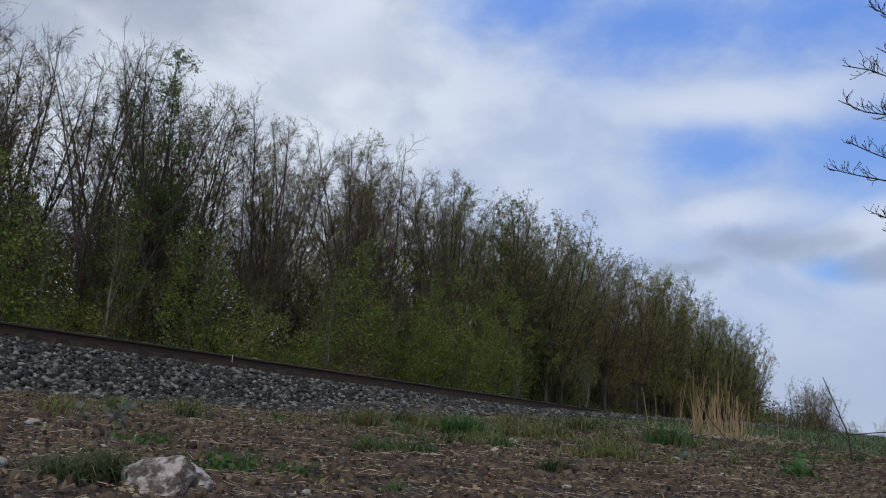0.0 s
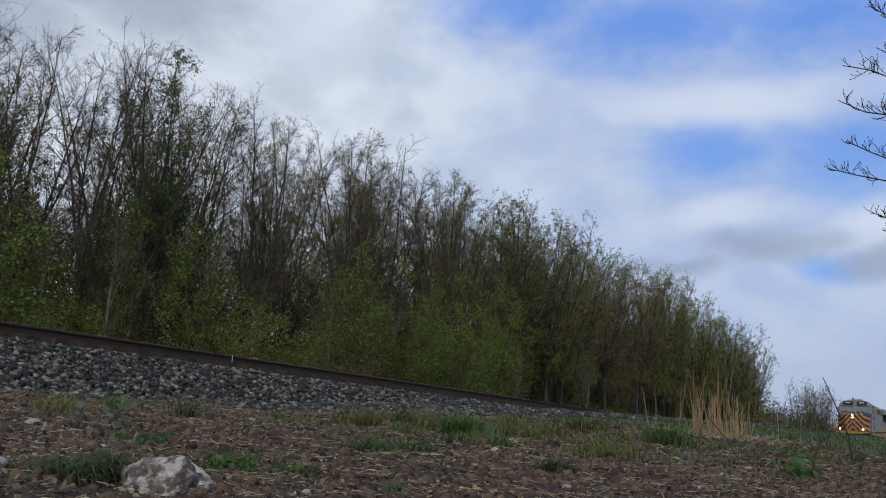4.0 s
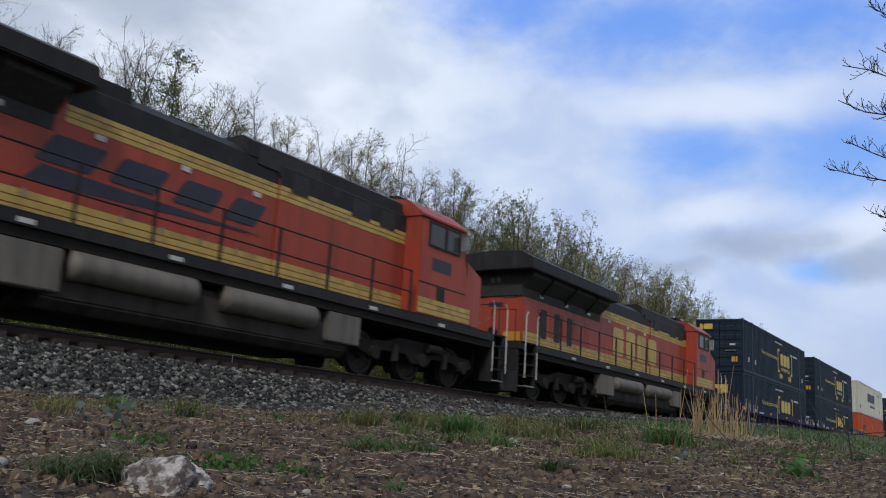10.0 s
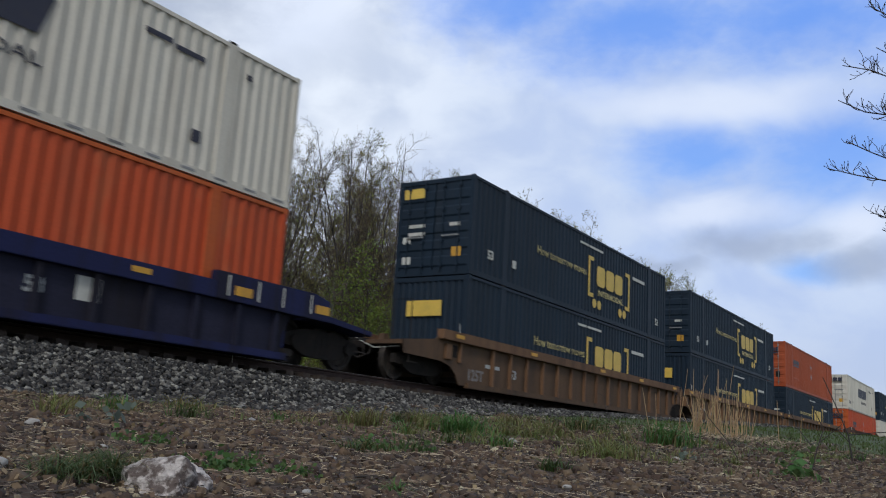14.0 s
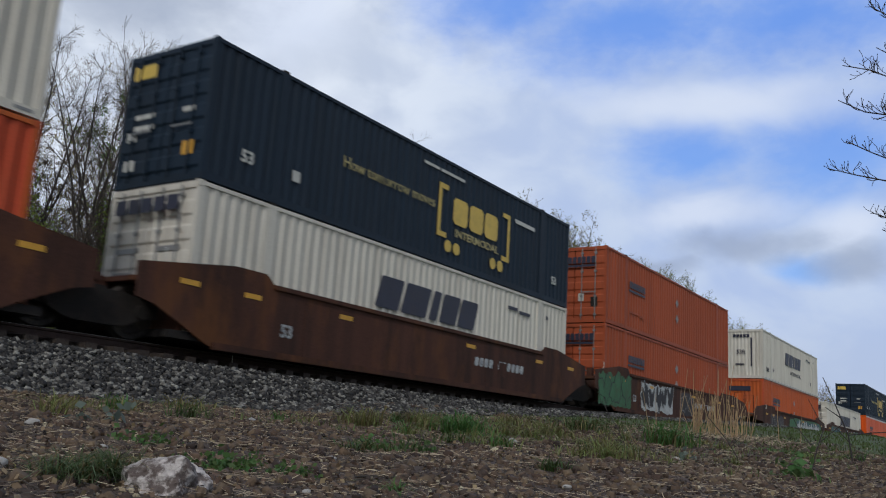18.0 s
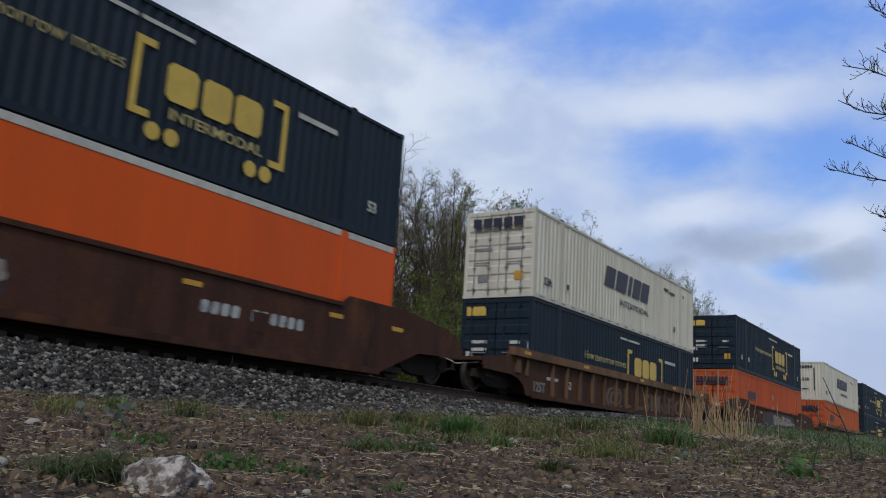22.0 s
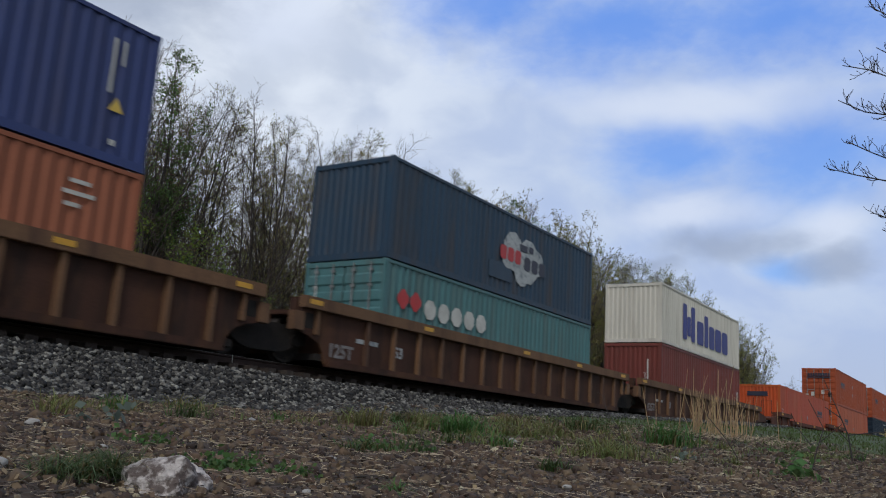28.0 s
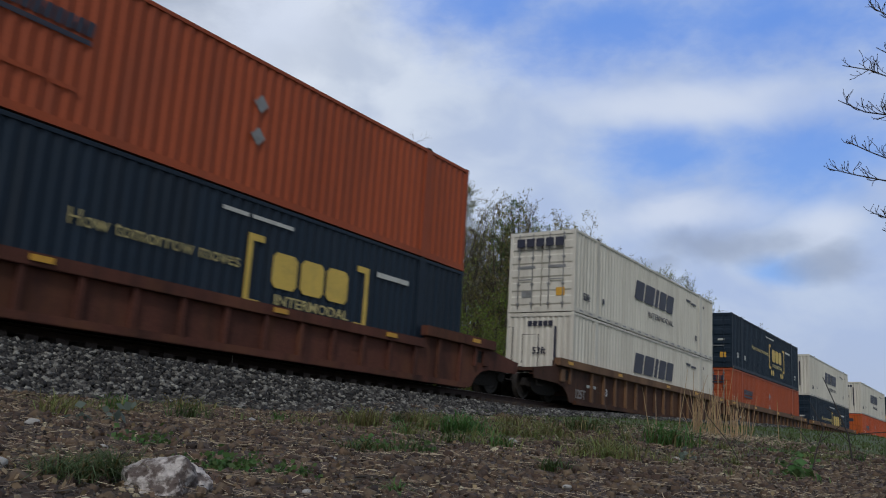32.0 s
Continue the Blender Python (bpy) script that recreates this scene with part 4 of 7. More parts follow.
def well_car(style, paint, label, first, last):
    car = thing("well_car", label, "railway car", "well cars")
    top = {"blue": 0.98, "rib": 1.22, "low": 0.86, "smooth": 1.42}[style]
    ahead, behind = ENDS[style, bool(first)], ENDS[style, bool(last)]
    pr = [(x, z) for x, z in behind] + [(-x, z) for x, z in reversed(ahead)]
    plate, chord = {"blue": (P_GRIMESHADE, P_CARBLUE), "rib": (paint, P_CHORD), "low": (paint, paint), "smooth": (paint, paint)}[style]
    for side in (-1, 1):
        y = side * 1.46
        near = side < 0
        py = y if style == "smooth" else side * 1.425
        out = lambda a, b: (min(side * a, side * b), max(side * a, side * b))
        part("side_plate", Geo().prism(pr, py - 0.02, py + 0.02, "y"), plate, car)
        part("bottom_chord", Geo().box(-7.5, 7.5, y - 0.06, y + 0.06, -0.02, 0.12) if style == "smooth" else Geo().box(-8.2, 8.2, y - 0.08, y + 0.09, -0.02, 0.13), paint, car, bevel=0.012)
        if style == "smooth":
            part("top_chord", Geo().box(-6.0, 6.0, y - 0.07, y + 0.05, 1.36, 1.46), paint, car, bevel=0.01)
            if near:
                for x in (-6.8, -3.9, 1.5, 5.6, -8.4, 7.9):
                    part("reflector", Geo().box(x, x + 0.45, -1.488, -1.480, 1.08, 1.18), P_AMBER, car, "amber reflector")
                for x in (-5.0, 2.6):
                    part("seam", Geo().box(x - 0.03, x + 0.03, -1.486, -1.478, 0.12, 1.36), plate, car)
        elif style == "blue":
            part("top_chord", Geo().box(-6.1, 6.1, *out(1.37, 1.58), 0.94, 1.27), chord, car, bevel=0.012)
            for e in (-1, 1):
                part("end_chord", Geo().prism([(e * 6.1, 0.94), (e * 9.38, 0.92), (e * 9.38, 1.36), (e * 8.9, 1.47), (e * 6.1, 1.47)], *out(1.39, 1.585), "y"), chord, car, bevel=0.012)
                if near:
                    for x in (6.4, 7.2, 7.9, 8.75):
                        part("marking", Geo().box(e * x - 0.02, e * x + 0.02, -1.592, -1.584, 1.02, 1.42), P_PALE, car, "white upright tick")
                    for x in (6.8, 9.12):
                        part("reflector", Geo().box(e * x - 0.22, e * x + 0.22, -1.594, -1.584, 1.06, 1.24), P_AMBER, car, "amber reflector")
            if near:
                for x in (-3.5, 0.6, 4.2):
                    part("reflector", Geo().box(x, x + 0.4, -1.589, -1.579, 1.08, 1.18), P_AMBER, car, "amber reflector")
                part("marking", Geo().box(-5.9, -4.9, -1.588, -1.579, 1.05, 1.13), P_PALE, car, "pale painted bar")
        else:
            xa, xb = -9.12 if not first else -9.6, 9.12 if not last else 9.6
            if style == "low":
                part("top_chord", Geo().box(-6.05, 6.05, *out(1.37, 1.57), 0.82, 1.04), chord, car, bevel=0.012)
                for a, b in ((xa, -6.1), (6.1, xb)):
                    part("end_chord", Geo().box(a, b, *out(1.37, 1.59), 1.14, 1.40), chord, car, bevel=0.012)
            else:
                part("top_chord", Geo().box(xa, xb, *out(1.37, 1.59), 1.15, 1.41), chord, car, bevel=0.012)
            for e, outer in ((-1, first), (1, last)):
                part("end_post", Geo().box(e * 8.62 - 0.05, e * 8.62 + 0.05, *out(1.44, 1.53), 0.62, 1.16), chord, car, bevel=0.008)
                part("end_bracket", Geo().box(min(e * 9.05, e * 9.34), max(e * 9.05, e * 9.34), *out(1.30, 1.52), 0.66, 1.06), chord, car, bevel=0.01)
                if near:
                    # no hole is cut: a dark panel stands for the shade inside
                    part("access_opening", Geo().box(min(e * 8.70, e * 9.02), max(e * 8.70, e * 9.02), -1.452, -1.444, 0.74, 1.06), P_DARK, car, "dark panel for the shade inside the access opening")
        if near and style != "smooth":
            for i in range(15):
                x = -6.87 + i * 1.05
                hi = 0.92 if style == "blue" else 0.84 if style == "low" and abs(x) < 6.0 else 1.16
                ob = part("rib", RIBS.setdefault((style, paint.name, hi), Geo().box(-0.055, 0.055, -0.05, 0.05, 0.11, hi).mesh("rib", plate if style == "blue" else chord, 0.008)), None, car)
                ob.location = (x, -1.49, 0)
            if style != "blue":
                for x in (-9.0, -4.7, 0.6, 4.4, 8.3):
                    z = 1.24 if style == "rib" or abs(x) > 6 else 0.90
                    part("reflector", Geo().box(x, x + 0.4, -1.598, -1.568, z, z + 0.1), P_AMBER, car, "amber reflector")
    part("well_floor", Geo().box(-8.5, 8.5, -1.4, 1.4, 0.10, 0.24), P_DARK, car)
    for e, outer in ((-1, first), (1, last)):
        part("end_deck", Geo().box(min(e * 8.55, e * 9.2), max(e * 8.55, e * 9.2), -1.4, 1.4, 1.00, 1.10), paint, car, bevel=0.01)
        part("end_bulkhead", Geo().box(e * 8.2 - 0.04, e * 8.2 + 0.04, -1.38, 1.38, 0.2, 1.05), paint, car)
        x = e * 9.45
        if not outer:
            part("articulation", Geo().box(x - 0.42, x + 0.30 - 0.02 * e, -0.42, 0.42, 0.78, 1.08).tube([(x - 0.1, -0.75, 1.02), (x - 0.1, 0.75, 1.02)], 0.09, 8), P_DARK if style == "blue" else paint, car, "articulated connector between the wells", bevel=0.015)
        for k in (-1.1, 0.9):
            part("deck_fitting", Geo().box(e * 8.9 - 0.1, e * 8.9 + 0.1, k - 0.1, k + 0.1, 1.10, 1.40), paint, car)
    part("grab_iron", Geo().tube([(-8.9, -1.57, 1.40), (-8.9, -1.62, 1.40), (-8.9, -1.62, 1.62), (-8.9, -1.57, 1.62)], 0.012, 5), P_PALE, car)
    if style == "smooth":
        g = Geo()
        for i in range(11):
            if i != 4:
                block(g, 1.95 + i * 0.262, 0.64, 0.19, 0.24, -1.481, 0.12, 0.2)
        part("number_bars", g, P_WORN, car, "row of worn white number blocks")
    else:
        bar_parts(car, [(-7.2, -6.85, 0.62, 0.72), (-6.75, -6.4, 0.62, 0.72)], -1.449, P_WORN, "marking", "pale painted number bars")
    part("marking", shifted(letters("53", 0.26, P_WORN, bold=0.01), -5.72 if style != "blue" else 2.4, -1.484 if style == "smooth" else -1.449, 0.45), None, car)
    part("marking", shifted(letters("125T", 0.30, P_SPRAY["grey"], bold=0.012), -8.15, -1.484 if style == "smooth" else -1.449, 0.22), None, car) if style in ("rib", "low") else None
    bar_parts(car, [(3.3, 3.75, 0.45, 0.85)], -1.482 if style == "smooth" else -1.447, P_PALE if style == "blue" else paint, "stencil_plate")
    car_truck(car, -9.75)
    if last:
        car_truck(car, 9.75)
    for e in ([-1] if first else []) + ([1] if last else []):
        g = Geo().box(min(e * 9.7, e * 11.55), max(e * 9.7, e * 11.55), -0.16, 0.16, 0.74, 1.0)
        g.box(min(e * 11.4, e * 11.75), max(e * 11.4, e * 11.75), -0.2, 0.2, 0.7, 1.05)
        part("coupler", g, P_DARK, car, "black coupler and drawbar")
        part("end_platform", Geo().prism([(e * 9.3, 0.98), (e * 11.15, 0.84), (e * 11.15, 0.95), (e * 9.3, 1.12)], -1.40, 1.40, "y"), paint, car, bevel=0.01)
        for y in (-1.4, 1.4):
            g = Geo()
            g.tube([(e * 10.85, y, 0.4), (e * 10.85, y, 2.0), (e * 10.85, y * 0.6, 2.0), (e * 10.85, y * 0.6, 1.1)], 0.016, 5)
            for z in (0.42, 0.72):
                g.box(min(e * 10.5, e * 10.9), max(e * 10.5, e * 10.9), y - 0.02, y + 0.02, z, z + 0.03)
            part("handrail", g, P_DARK, car, "black end handrail with steps")
        part("hose", Geo().tube([(e * 10.9, -0.3, 0.95), (e * 11.2, -0.42, 0.6), (e * 11.5, -0.3, 0.45), (e * 11.75, -0.2, 0.6)], 0.025, 6), P_DARK, car)
        part("cut_lever", Geo().tube([(e * 11.0, -1.2, 0.8), (e * 11.1, -0.5, 0.75), (e * 11.5, -0.2, 0.95)], 0.015, 5), P_PALE, car, "pale uncoupling lever")
    return car


RIBS = {}
G_COLS = {"green": (0.035, 0.13, 0.05), "white": (0.48, 0.50, 0.49), "black": (0.016, 0.016, 0.018), "teal": (0.03, 0.105, 0.12), "purple": (0.07, 0.03, 0.13),
          "moss": (0.045, 0.075, 0.03), "grey": (0.20, 0.19, 0.185), "pale": (0.33, 0.29, 0.25), "dark": (0.03, 0.02, 0.025), "mint": (0.12, 0.25, 0.21)}
P_SPRAY = {k: mk("sprayed_" + k, c, 0.6, var=0.3, scale=3, dirt=(0.08, 0.04, 0.03), amount=0.2, bump=0) for k, c in G_COLS.items()}


P_TAG = mk("faded_spray", (0.125, 0.090, 0.072), 0.7, var=0.3, scale=3, dirt=(0.05, 0.03, 0.02), amount=0.4, bump=0)


def graffiti(car, seed, x0, x1, z0, z1, n, ground_, under, over, deep=1.482):
    """Sprayed lettering as plain shapes: a ragged ground, then per letter a few interlocking strokes, outlined and filled."""
    rng = random.Random(seed)
    ring = []
    m = 4 * n + 6
    for i in range(m):
        ring.append((x0 + (x1 - x0) * i / (m - 1), z0 + rng.uniform(-0.04, 0.08)))
    for i in range(m):
        ring.append((x1 - (x1 - x0) * i / (m - 1), z1 - rng.choice((0.0, 0.05, 0.12, 0.2)) * rng.random() - 0.06))
    part("graffiti", Geo().prism([(a, max(0.12, min(1.44, c))) for a, c in ring], -deep - 0.002, -deep + 0.002, "y"), P_SPRAY[ground_], car, ground_ + " sprayed ground of the lettering")
    # swollen and pointed patches that overlap, each with its rim
    w = (x1 - x0) / n
    for i in range(n):
        for j in range(2):
            cx = x0 + (i + 0.32 + 0.4 * j + rng.uniform(-0.08, 0.08)) * w
            cz, tall = z0 + (z1 - z0) * (0.5 + rng.uniform(-0.10, 0.10)), (z1 - z0) * (0.46 if j else 0.34) * rng.uniform(0.75, 1.0)
            wide, lean, spike = w * rng.uniform(0.22, 0.36), rng.uniform(-0.45, 0.45), rng.uniform(0.1, 0.55)
            at = rng.random() * 6.28
            for col, rim, off in ((under, 0.045, 0.004 + 0.0016 * j + 0.0008 * (i % 2)), (over, 0.0, 0.008 + 0.0016 * j + 0.0008 * (i % 2))):
                ring = []
                for k in range(20):
                    a = 2 * math.pi * k / 20
                    f = 0.72 + 0.28 * math.cos(2 * a + at) ** 2 + spike * max(0.0, math.cos(a - at)) ** 7 + 0.06 * math.sin(5 * a + at)
                    px, pz = math.cos(a) * (wide * f + rim), math.sin(a) * (tall * f + rim)
                    ring.append((cx + px + lean * pz, max(0.12, min(1.44, cz + pz))))
                part("graffiti_patch", Geo().prism(ring, -deep - off - 0.002, -deep - off, "y"), P_SPRAY[col], car, col + (" sprayed outline" if rim else " sprayed patch"))


C_BLUE = ("blue", P_CARBLUE, "dark navy articulated well car with amber reflectors")
C_TAN = ("rib", P_CARTAN, "weathered tan-brown ribbed well car")
C_BROWN = ("rib", P_CARBROWN, "rusty brown ribbed well car")
C_LOW = ("low", P_CAROXIDE, "oxide-red ribbed well car with a lowered middle")
C_RED = ("smooth", P_CARRED, "dark red-brown smooth-sided well car")
# place of the car's middle along the train, style, first or last of its set, upper box, lower box
CARS = [
    (-11.10, C_BLUE, 1, 0, "nd", "nf"), (8.46, C_BLUE, 0, 0, "nd", "nd"), (28.05, C_BLUE, 0, 1, "wf", "of"),
    (51.57, C_TAN, 1, 0, "nd", "nf"), (71.18, C_TAN, 0, 0, "nd", "nf"), (90.55, C_TAN, 0, 1, "rd", "nd"),
    (113.96, C_RED, 1, 0, "wd", "od"), (133.39, C_RED, 0, 0, "nd", "wd"), (152.86, C_RED, 0, 1, "rd", "rd"),
    (176.37, C_RED, 1, 0, "wf", "of"), (195.9, C_RED, 0, 0, None, "wd"), (215.42, C_RED, 0, 1, "nd", "bs"),
    (238.91, C_BROWN, 1, 1, "wd", "nd"), (262.43, C_RED, 1, 1, "nd", "od"),
    (286.78, C_BROWN, 1, 0, "wf", "od"), (306.14, C_BROWN, 0, 0, "nd", "nd"), (325.6, C_BROWN, 0, 1, None, "tw"),
    (348.36, C_BROWN, 1, 0, "apl", "fes"), (367.78, C_BROWN, 0, 0, "cma", "sea"), (387.36, C_BROWN, 0, 1, "mat", "mar"),
    (410.9, C_LOW, 1, 0, None, "os"), (430.48, C_LOW, 0, 0, "rd", "op"), (450.16, C_LOW, 0, 1, "rd", "nd"),
    (473.53, C_BROWN, 1, 0, "wd", "wf"), (493.18, C_BROWN, 0, 0, "nd", "rd"), (513.17, C_BROWN, 0, 1, "wf", "nd"),
    (536.5, C_BROWN, 1, 0, "wf", "of"), (556.0, C_BROWN, 0, 0, "nd", "rd"), (575.5, C_BROWN, 0, 1, "nd", "wd"),
]
CAR_KINDS, CAR_THINGS = {}, []
for number, (mid, kind, first, last, upper, lower) in enumerate(CARS):
    key = (kind[0], kind[1].name, first, last)
    if key in CAR_KINDS:
        car = copy_thing(CAR_KINDS[key], Matrix.Identity(4))
    else:
        car = CAR_KINDS[key] = well_car(*kind, first, last)
    couple(car, mid)
    CAR_THINGS.append(car)
    level = 0.25
    for box in (lower, upper):
        if not box:
            continue
        if box == "tw":
            couple(boxed("tw"), mid - 6.11, level)
            couple(boxed("tw"), mid + 0.05, level)
            continue
        L, H = (L40, 2.896 if box == "mar" else 2.591) if box in ("apl", "fes", "cma", "sea", "mat", "mar") else (L53, H53)
        couple(boxed(box), mid - L / 2, level)
        level += H + 0.03

# broad sprayed grounds: car, from, to, low, high, colour
for n, x0, x1, z0, z1, col in ((9, -2.4, 8.0, 0.14, 1.30, "green"), (9, -7.4, -3.9, 0.14, 1.22, "dark"), (10, -7.8, -3.5, 0.14, 1.40, "moss"), (13, -3.4, 5.0, 0.14, 1.30, "dark"), (8, -0.2, 1.9, 0.2, 1.25, "dark")):
    g = Geo()
    ring, rng = [], random.Random(int(50 * x1) + n)
    for k in range(48):
        a = 2 * math.pi * k / 48
        c, d = math.cos(a), math.sin(a)
        ring.append(((x0 + x1) / 2 + (x1 - x0) / 2 * math.copysign(abs(c) ** 0.35, c) * rng.uniform(0.94, 1.0), (z0 + z1) / 2 + (z1 - z0) / 2 * math.copysign(abs(d) ** 0.35, d) * rng.uniform(0.86, 1.0)))
    part("graffiti", g.prism(ring, -1.4825, -1.4795, "y"), P_SPRAY[col], CAR_THINGS[n], col + " sprayed ground")
# sprayed shapes: car, seed, from, to, low, high, letters, ground, outline, fill
for spec in ((8, 1, -9.0, -5.9, 0.12, 1.42, 3, "green", "black", "green"), (8, 2, -4.8, -1.1, 0.18, 1.38, 5, "white", "white", "black"), (8, 3, -0.1, 1.8, 0.25, 1.2, 2, "black", "grey", "black"),
             (9, 4, -7.0, -4.2, 0.15, 1.0, 5, "dark", "grey", "black"), (9, 5, -0.2, 7.2, 0.16, 1.24, 9, "teal", "dark", "white"), (10, 6, -7.4, -3.6, 0.15, 1.34, 4, "teal", "dark", "teal"),
             (10, 7, -1.5, 3.2, 0.15, 1.24, 7, "teal", "dark", "white"), (10, 8, 3.45, 5.6, 0.15, 1.28, 2, "mint", "teal", "mint"), (10, 9, 5.7, 6.95, 0.2, 1.36, 1, "purple", "dark", "purple"),
             (11, 10, -4.2, -1.8, 0.3, 0.95, 3, "dark", "dark", "pale"), (11, 11, -9.0, -6.8, 0.2, 1.3, 2, "pale", "black", "pale"),
             (13, 12, -3.2, -1.1, 0.15, 0.62, 2, "pale", "black", "pale"), (13, 13, -0.8, 3.9, 0.15, 1.22, 6, "pale", "black", "pale"), (13, 14, 3.9, 5.0, 0.2, 0.9, 2, "dark", "grey", "dark")):
    graffiti(CAR_THINGS[spec[0]], *spec[1:])
part("graffiti", shifted(letters("@L LSMePOPS", 0.68, P_TAG, bold=0.02, width=10.4), -2.5, -1.452, 0.20), None, CAR_THINGS[12], "large faded grey-brown sprayed letters")


# ---- locomotives: x = 0 at the coupler before the cab, 22.7 m to the other coupler ----
P_GREY = mk("loco_grey_paint", (0.275, 0.285, 0.295), 0.48, spec=0.3, var=0.10, scale=2, dirt=(0.14, 0.13, 0.12), amount=0.12, streak=True, bump=0.04)
P_NAVYLOCO = mk("loco_navy_paint", (0.006, 0.011, 0.021), 0.6, spec=0.25, var=0.25, scale=2, dirt=(0.05, 0.05, 0.05), amount=0.15, streak=True, bump=0.04)
P_YELLOW = mk("loco_yellow_paint", (0.56, 0.28, 0.028), 0.45, var=0.14, scale=3, dirt=(0.25, 0.15, 0.05), amount=0.15, streak=True, bump=0.04)
P_STRAWYEL = mk("loco_pale_yellow_paint", (0.52, 0.36, 0.085), 0.5, var=0.18, scale=3, dirt=(0.20, 0.12, 0.05), amount=0.3, streak=True, bump=0.04)
P_TANEND = mk("loco_buff_paint", (0.44, 0.20, 0.045), 0.5, var=0.14, scale=3, dirt=(0.2, 0.13, 0.06), amount=0.25, streak=True, bump=0.04)
P_LOCORED = mk("loco_orange_paint", (0.36, 0.050, 0.023), 0.5, var=0.18, scale=2, dirt=(0.11, 0.03, 0.02), amount=0.3, streak=True, bump=0.04)
P_BLACK = mk("loco_black_paint", (0.017, 0.016, 0.017), 0.6, spec=0.3, var=0.25, scale=3, dirt=(0.05, 0.045, 0.04), amount=0.3, streak=True, bump=0.08)
P_PURPLE = mk("loco_blue_band", (0.030, 0.028, 0.115), 0.42, var=0.14, scale=3, amount=0.12, bump=0.03)
P_TANKDARK = mk("grimy_tank_brown", (0.052, 0.044, 0.038), 0.75, spec=0.25, var=0.3, scale=3, dirt=(0.022, 0.018, 0.016), amount=0.45, streak=True)
P_TANK = mk("loco_tank_grey", (0.150, 0.132, 0.11), 0.6, var=0.2, scale=3, dirt=GRIME, amount=0.35, streak=True)
P_GLASS = mk("dark_glass", (0.012, 0.014, 0.016), 0.08, var=0.1, scale=1, amount=0.0, bump=0, spec=0.8)
# windscreen: the sky's pale reflection is put into the base colour
P_SCREEN = mk("windscreen_painted_reflection", (0.22, 0.24, 0.26), 0.06, var=0.1, scale=1, amount=0.0, bump=0, spec=1.0)
P_RUBBER = mk("rubber", (0.02, 0.02, 0.02), 0.8, var=0.2, amount=0.1, bump=0)
P_LAMP = mk("lit_lamp", (0.9, 0.85, 0.7), 0.3, var=0.0, amount=0.0, bump=0, glow=2.2)
P_GRILLE = mk("radiator_grille", (0.02, 0.02, 0.021), 0.7, var=0.3, scale=12, amount=0.2, bump=0.6, fine=50)


def chevrons():
    """Slanted yellow and dark blue warning stripes painted over the nose."""
    m = mk("striped_nose_paint", (0.56, 0.27, 0.025), 0.42, var=0.10, scale=3, dirt=(0.25, 0.15, 0.06), amount=0.10, bump=0.03)
    n, l = m.node_tree.nodes, m.node_tree.links
    b = n["Principled BSDF"]
    base = b.inputs["Base Color"].links[0].from_socket
    co, sep = n.new("ShaderNodeTexCoord"), n.new("ShaderNodeSeparateXYZ")
    l.new(co.outputs["Object"], sep.inputs[0])

    def op(kind, a, c):
        k = n.new("ShaderNodeMath")
        k.operation = kind
        for i, s in enumerate((a, c)):
            if isinstance(s, (int, float)):
                k.inputs[i].default_value = s
            elif s is not None:
                l.new(s, k.inputs[i])
        return k.outputs[0]

    ay = op("ABSOLUTE", sep.outputs[1], None)
    inner = op("MULTIPLY", op("MINIMUM", ay, 0.95), 1.15)
    outer = op("MULTIPLY", op("MAXIMUM", op("SUBTRACT", ay, 0.95), 0.0), 0.35)
    f = op("FRACT", op("DIVIDE", op("ADD", op("ADD", inner, outer), sep.outputs[2]), 0.50), None)
    stripe = op("GREATER_THAN", f, 0.46)
    rear = op("GREATER_THAN", sep.outputs[0], 2.42)
    mx = n.new("ShaderNodeMix")
    mx.data_type = "RGBA"
    mx.inputs[7].default_value = (0.030, 0.026, 0.10, 1)
    l.new(op("MAXIMUM", stripe, rear), mx.inputs[0])
    l.new(base, mx.inputs[6])
    l.new(mx.outputs[2], b.inputs["Base Color"])
    return m


P_NOSE = chevrons()


def loco_truck(loco, x):
    for side in (-1, 1):
        y = side * 1.12
        g = Geo()
        pr = [(-2.55, 0.55), (-2.45, 0.78), (-1.4, 0.86), (-0.9, 1.0), (0.9, 1.0), (1.4, 0.86), (2.45, 0.78), (2.55, 0.55), (2.1, 0.45), (1.5, 0.62), (0.6, 0.62), (0.35, 0.42), (-0.35, 0.42),
              (-0.6, 0.62), (-1.5, 0.62), (-2.1, 0.45)]
        g.prism([(x + a, b) for a, b in pr], y - 0.08, y + 0.08, "y")
        f = part("side_frame", g, P_DARK, loco, "grimy black truck frame", bevel=0.015)
        for k in (-1.98, 0.0, 1.98):
            part("axle_box", Geo().tube([(x + k, y - 0.05, 0.53), (x + k, y + side * 0.2, 0.53)], 0.17, 10), P_DARK, f)
        for k in (-1.1, 1.1):
            part("spring", Geo().tube([(x + k, y + side * 0.1, 0.40), (x + k, y + side * 0.1, 0.80)], 0.10, 8), P_DARK, f)
        part("brake_cylinder", Geo().tube([(x - 0.75, y + side * 0.16, 0.86), (x - 0.2, y + side * 0.16, 0.86)], 0.12, 10), P_DARK, f)
        part("sand_pipe", Geo().tube([(x - 2.75, y, 1.1), (x - 2.72, y, 0.5), (x - 2.5, y * 0.75, 0.12)], 0.02, 5), P_DARK, f)
    t = part("truck", Geo().box(-2.5, 2.5, -0.6, 0.6, 0.45, 0.95), P_DARK, loco, "black truck centre")
    t.location.x = x
    put_wheels(t, (-1.98, 0.0, 1.98), W_LOCO, 0.53)


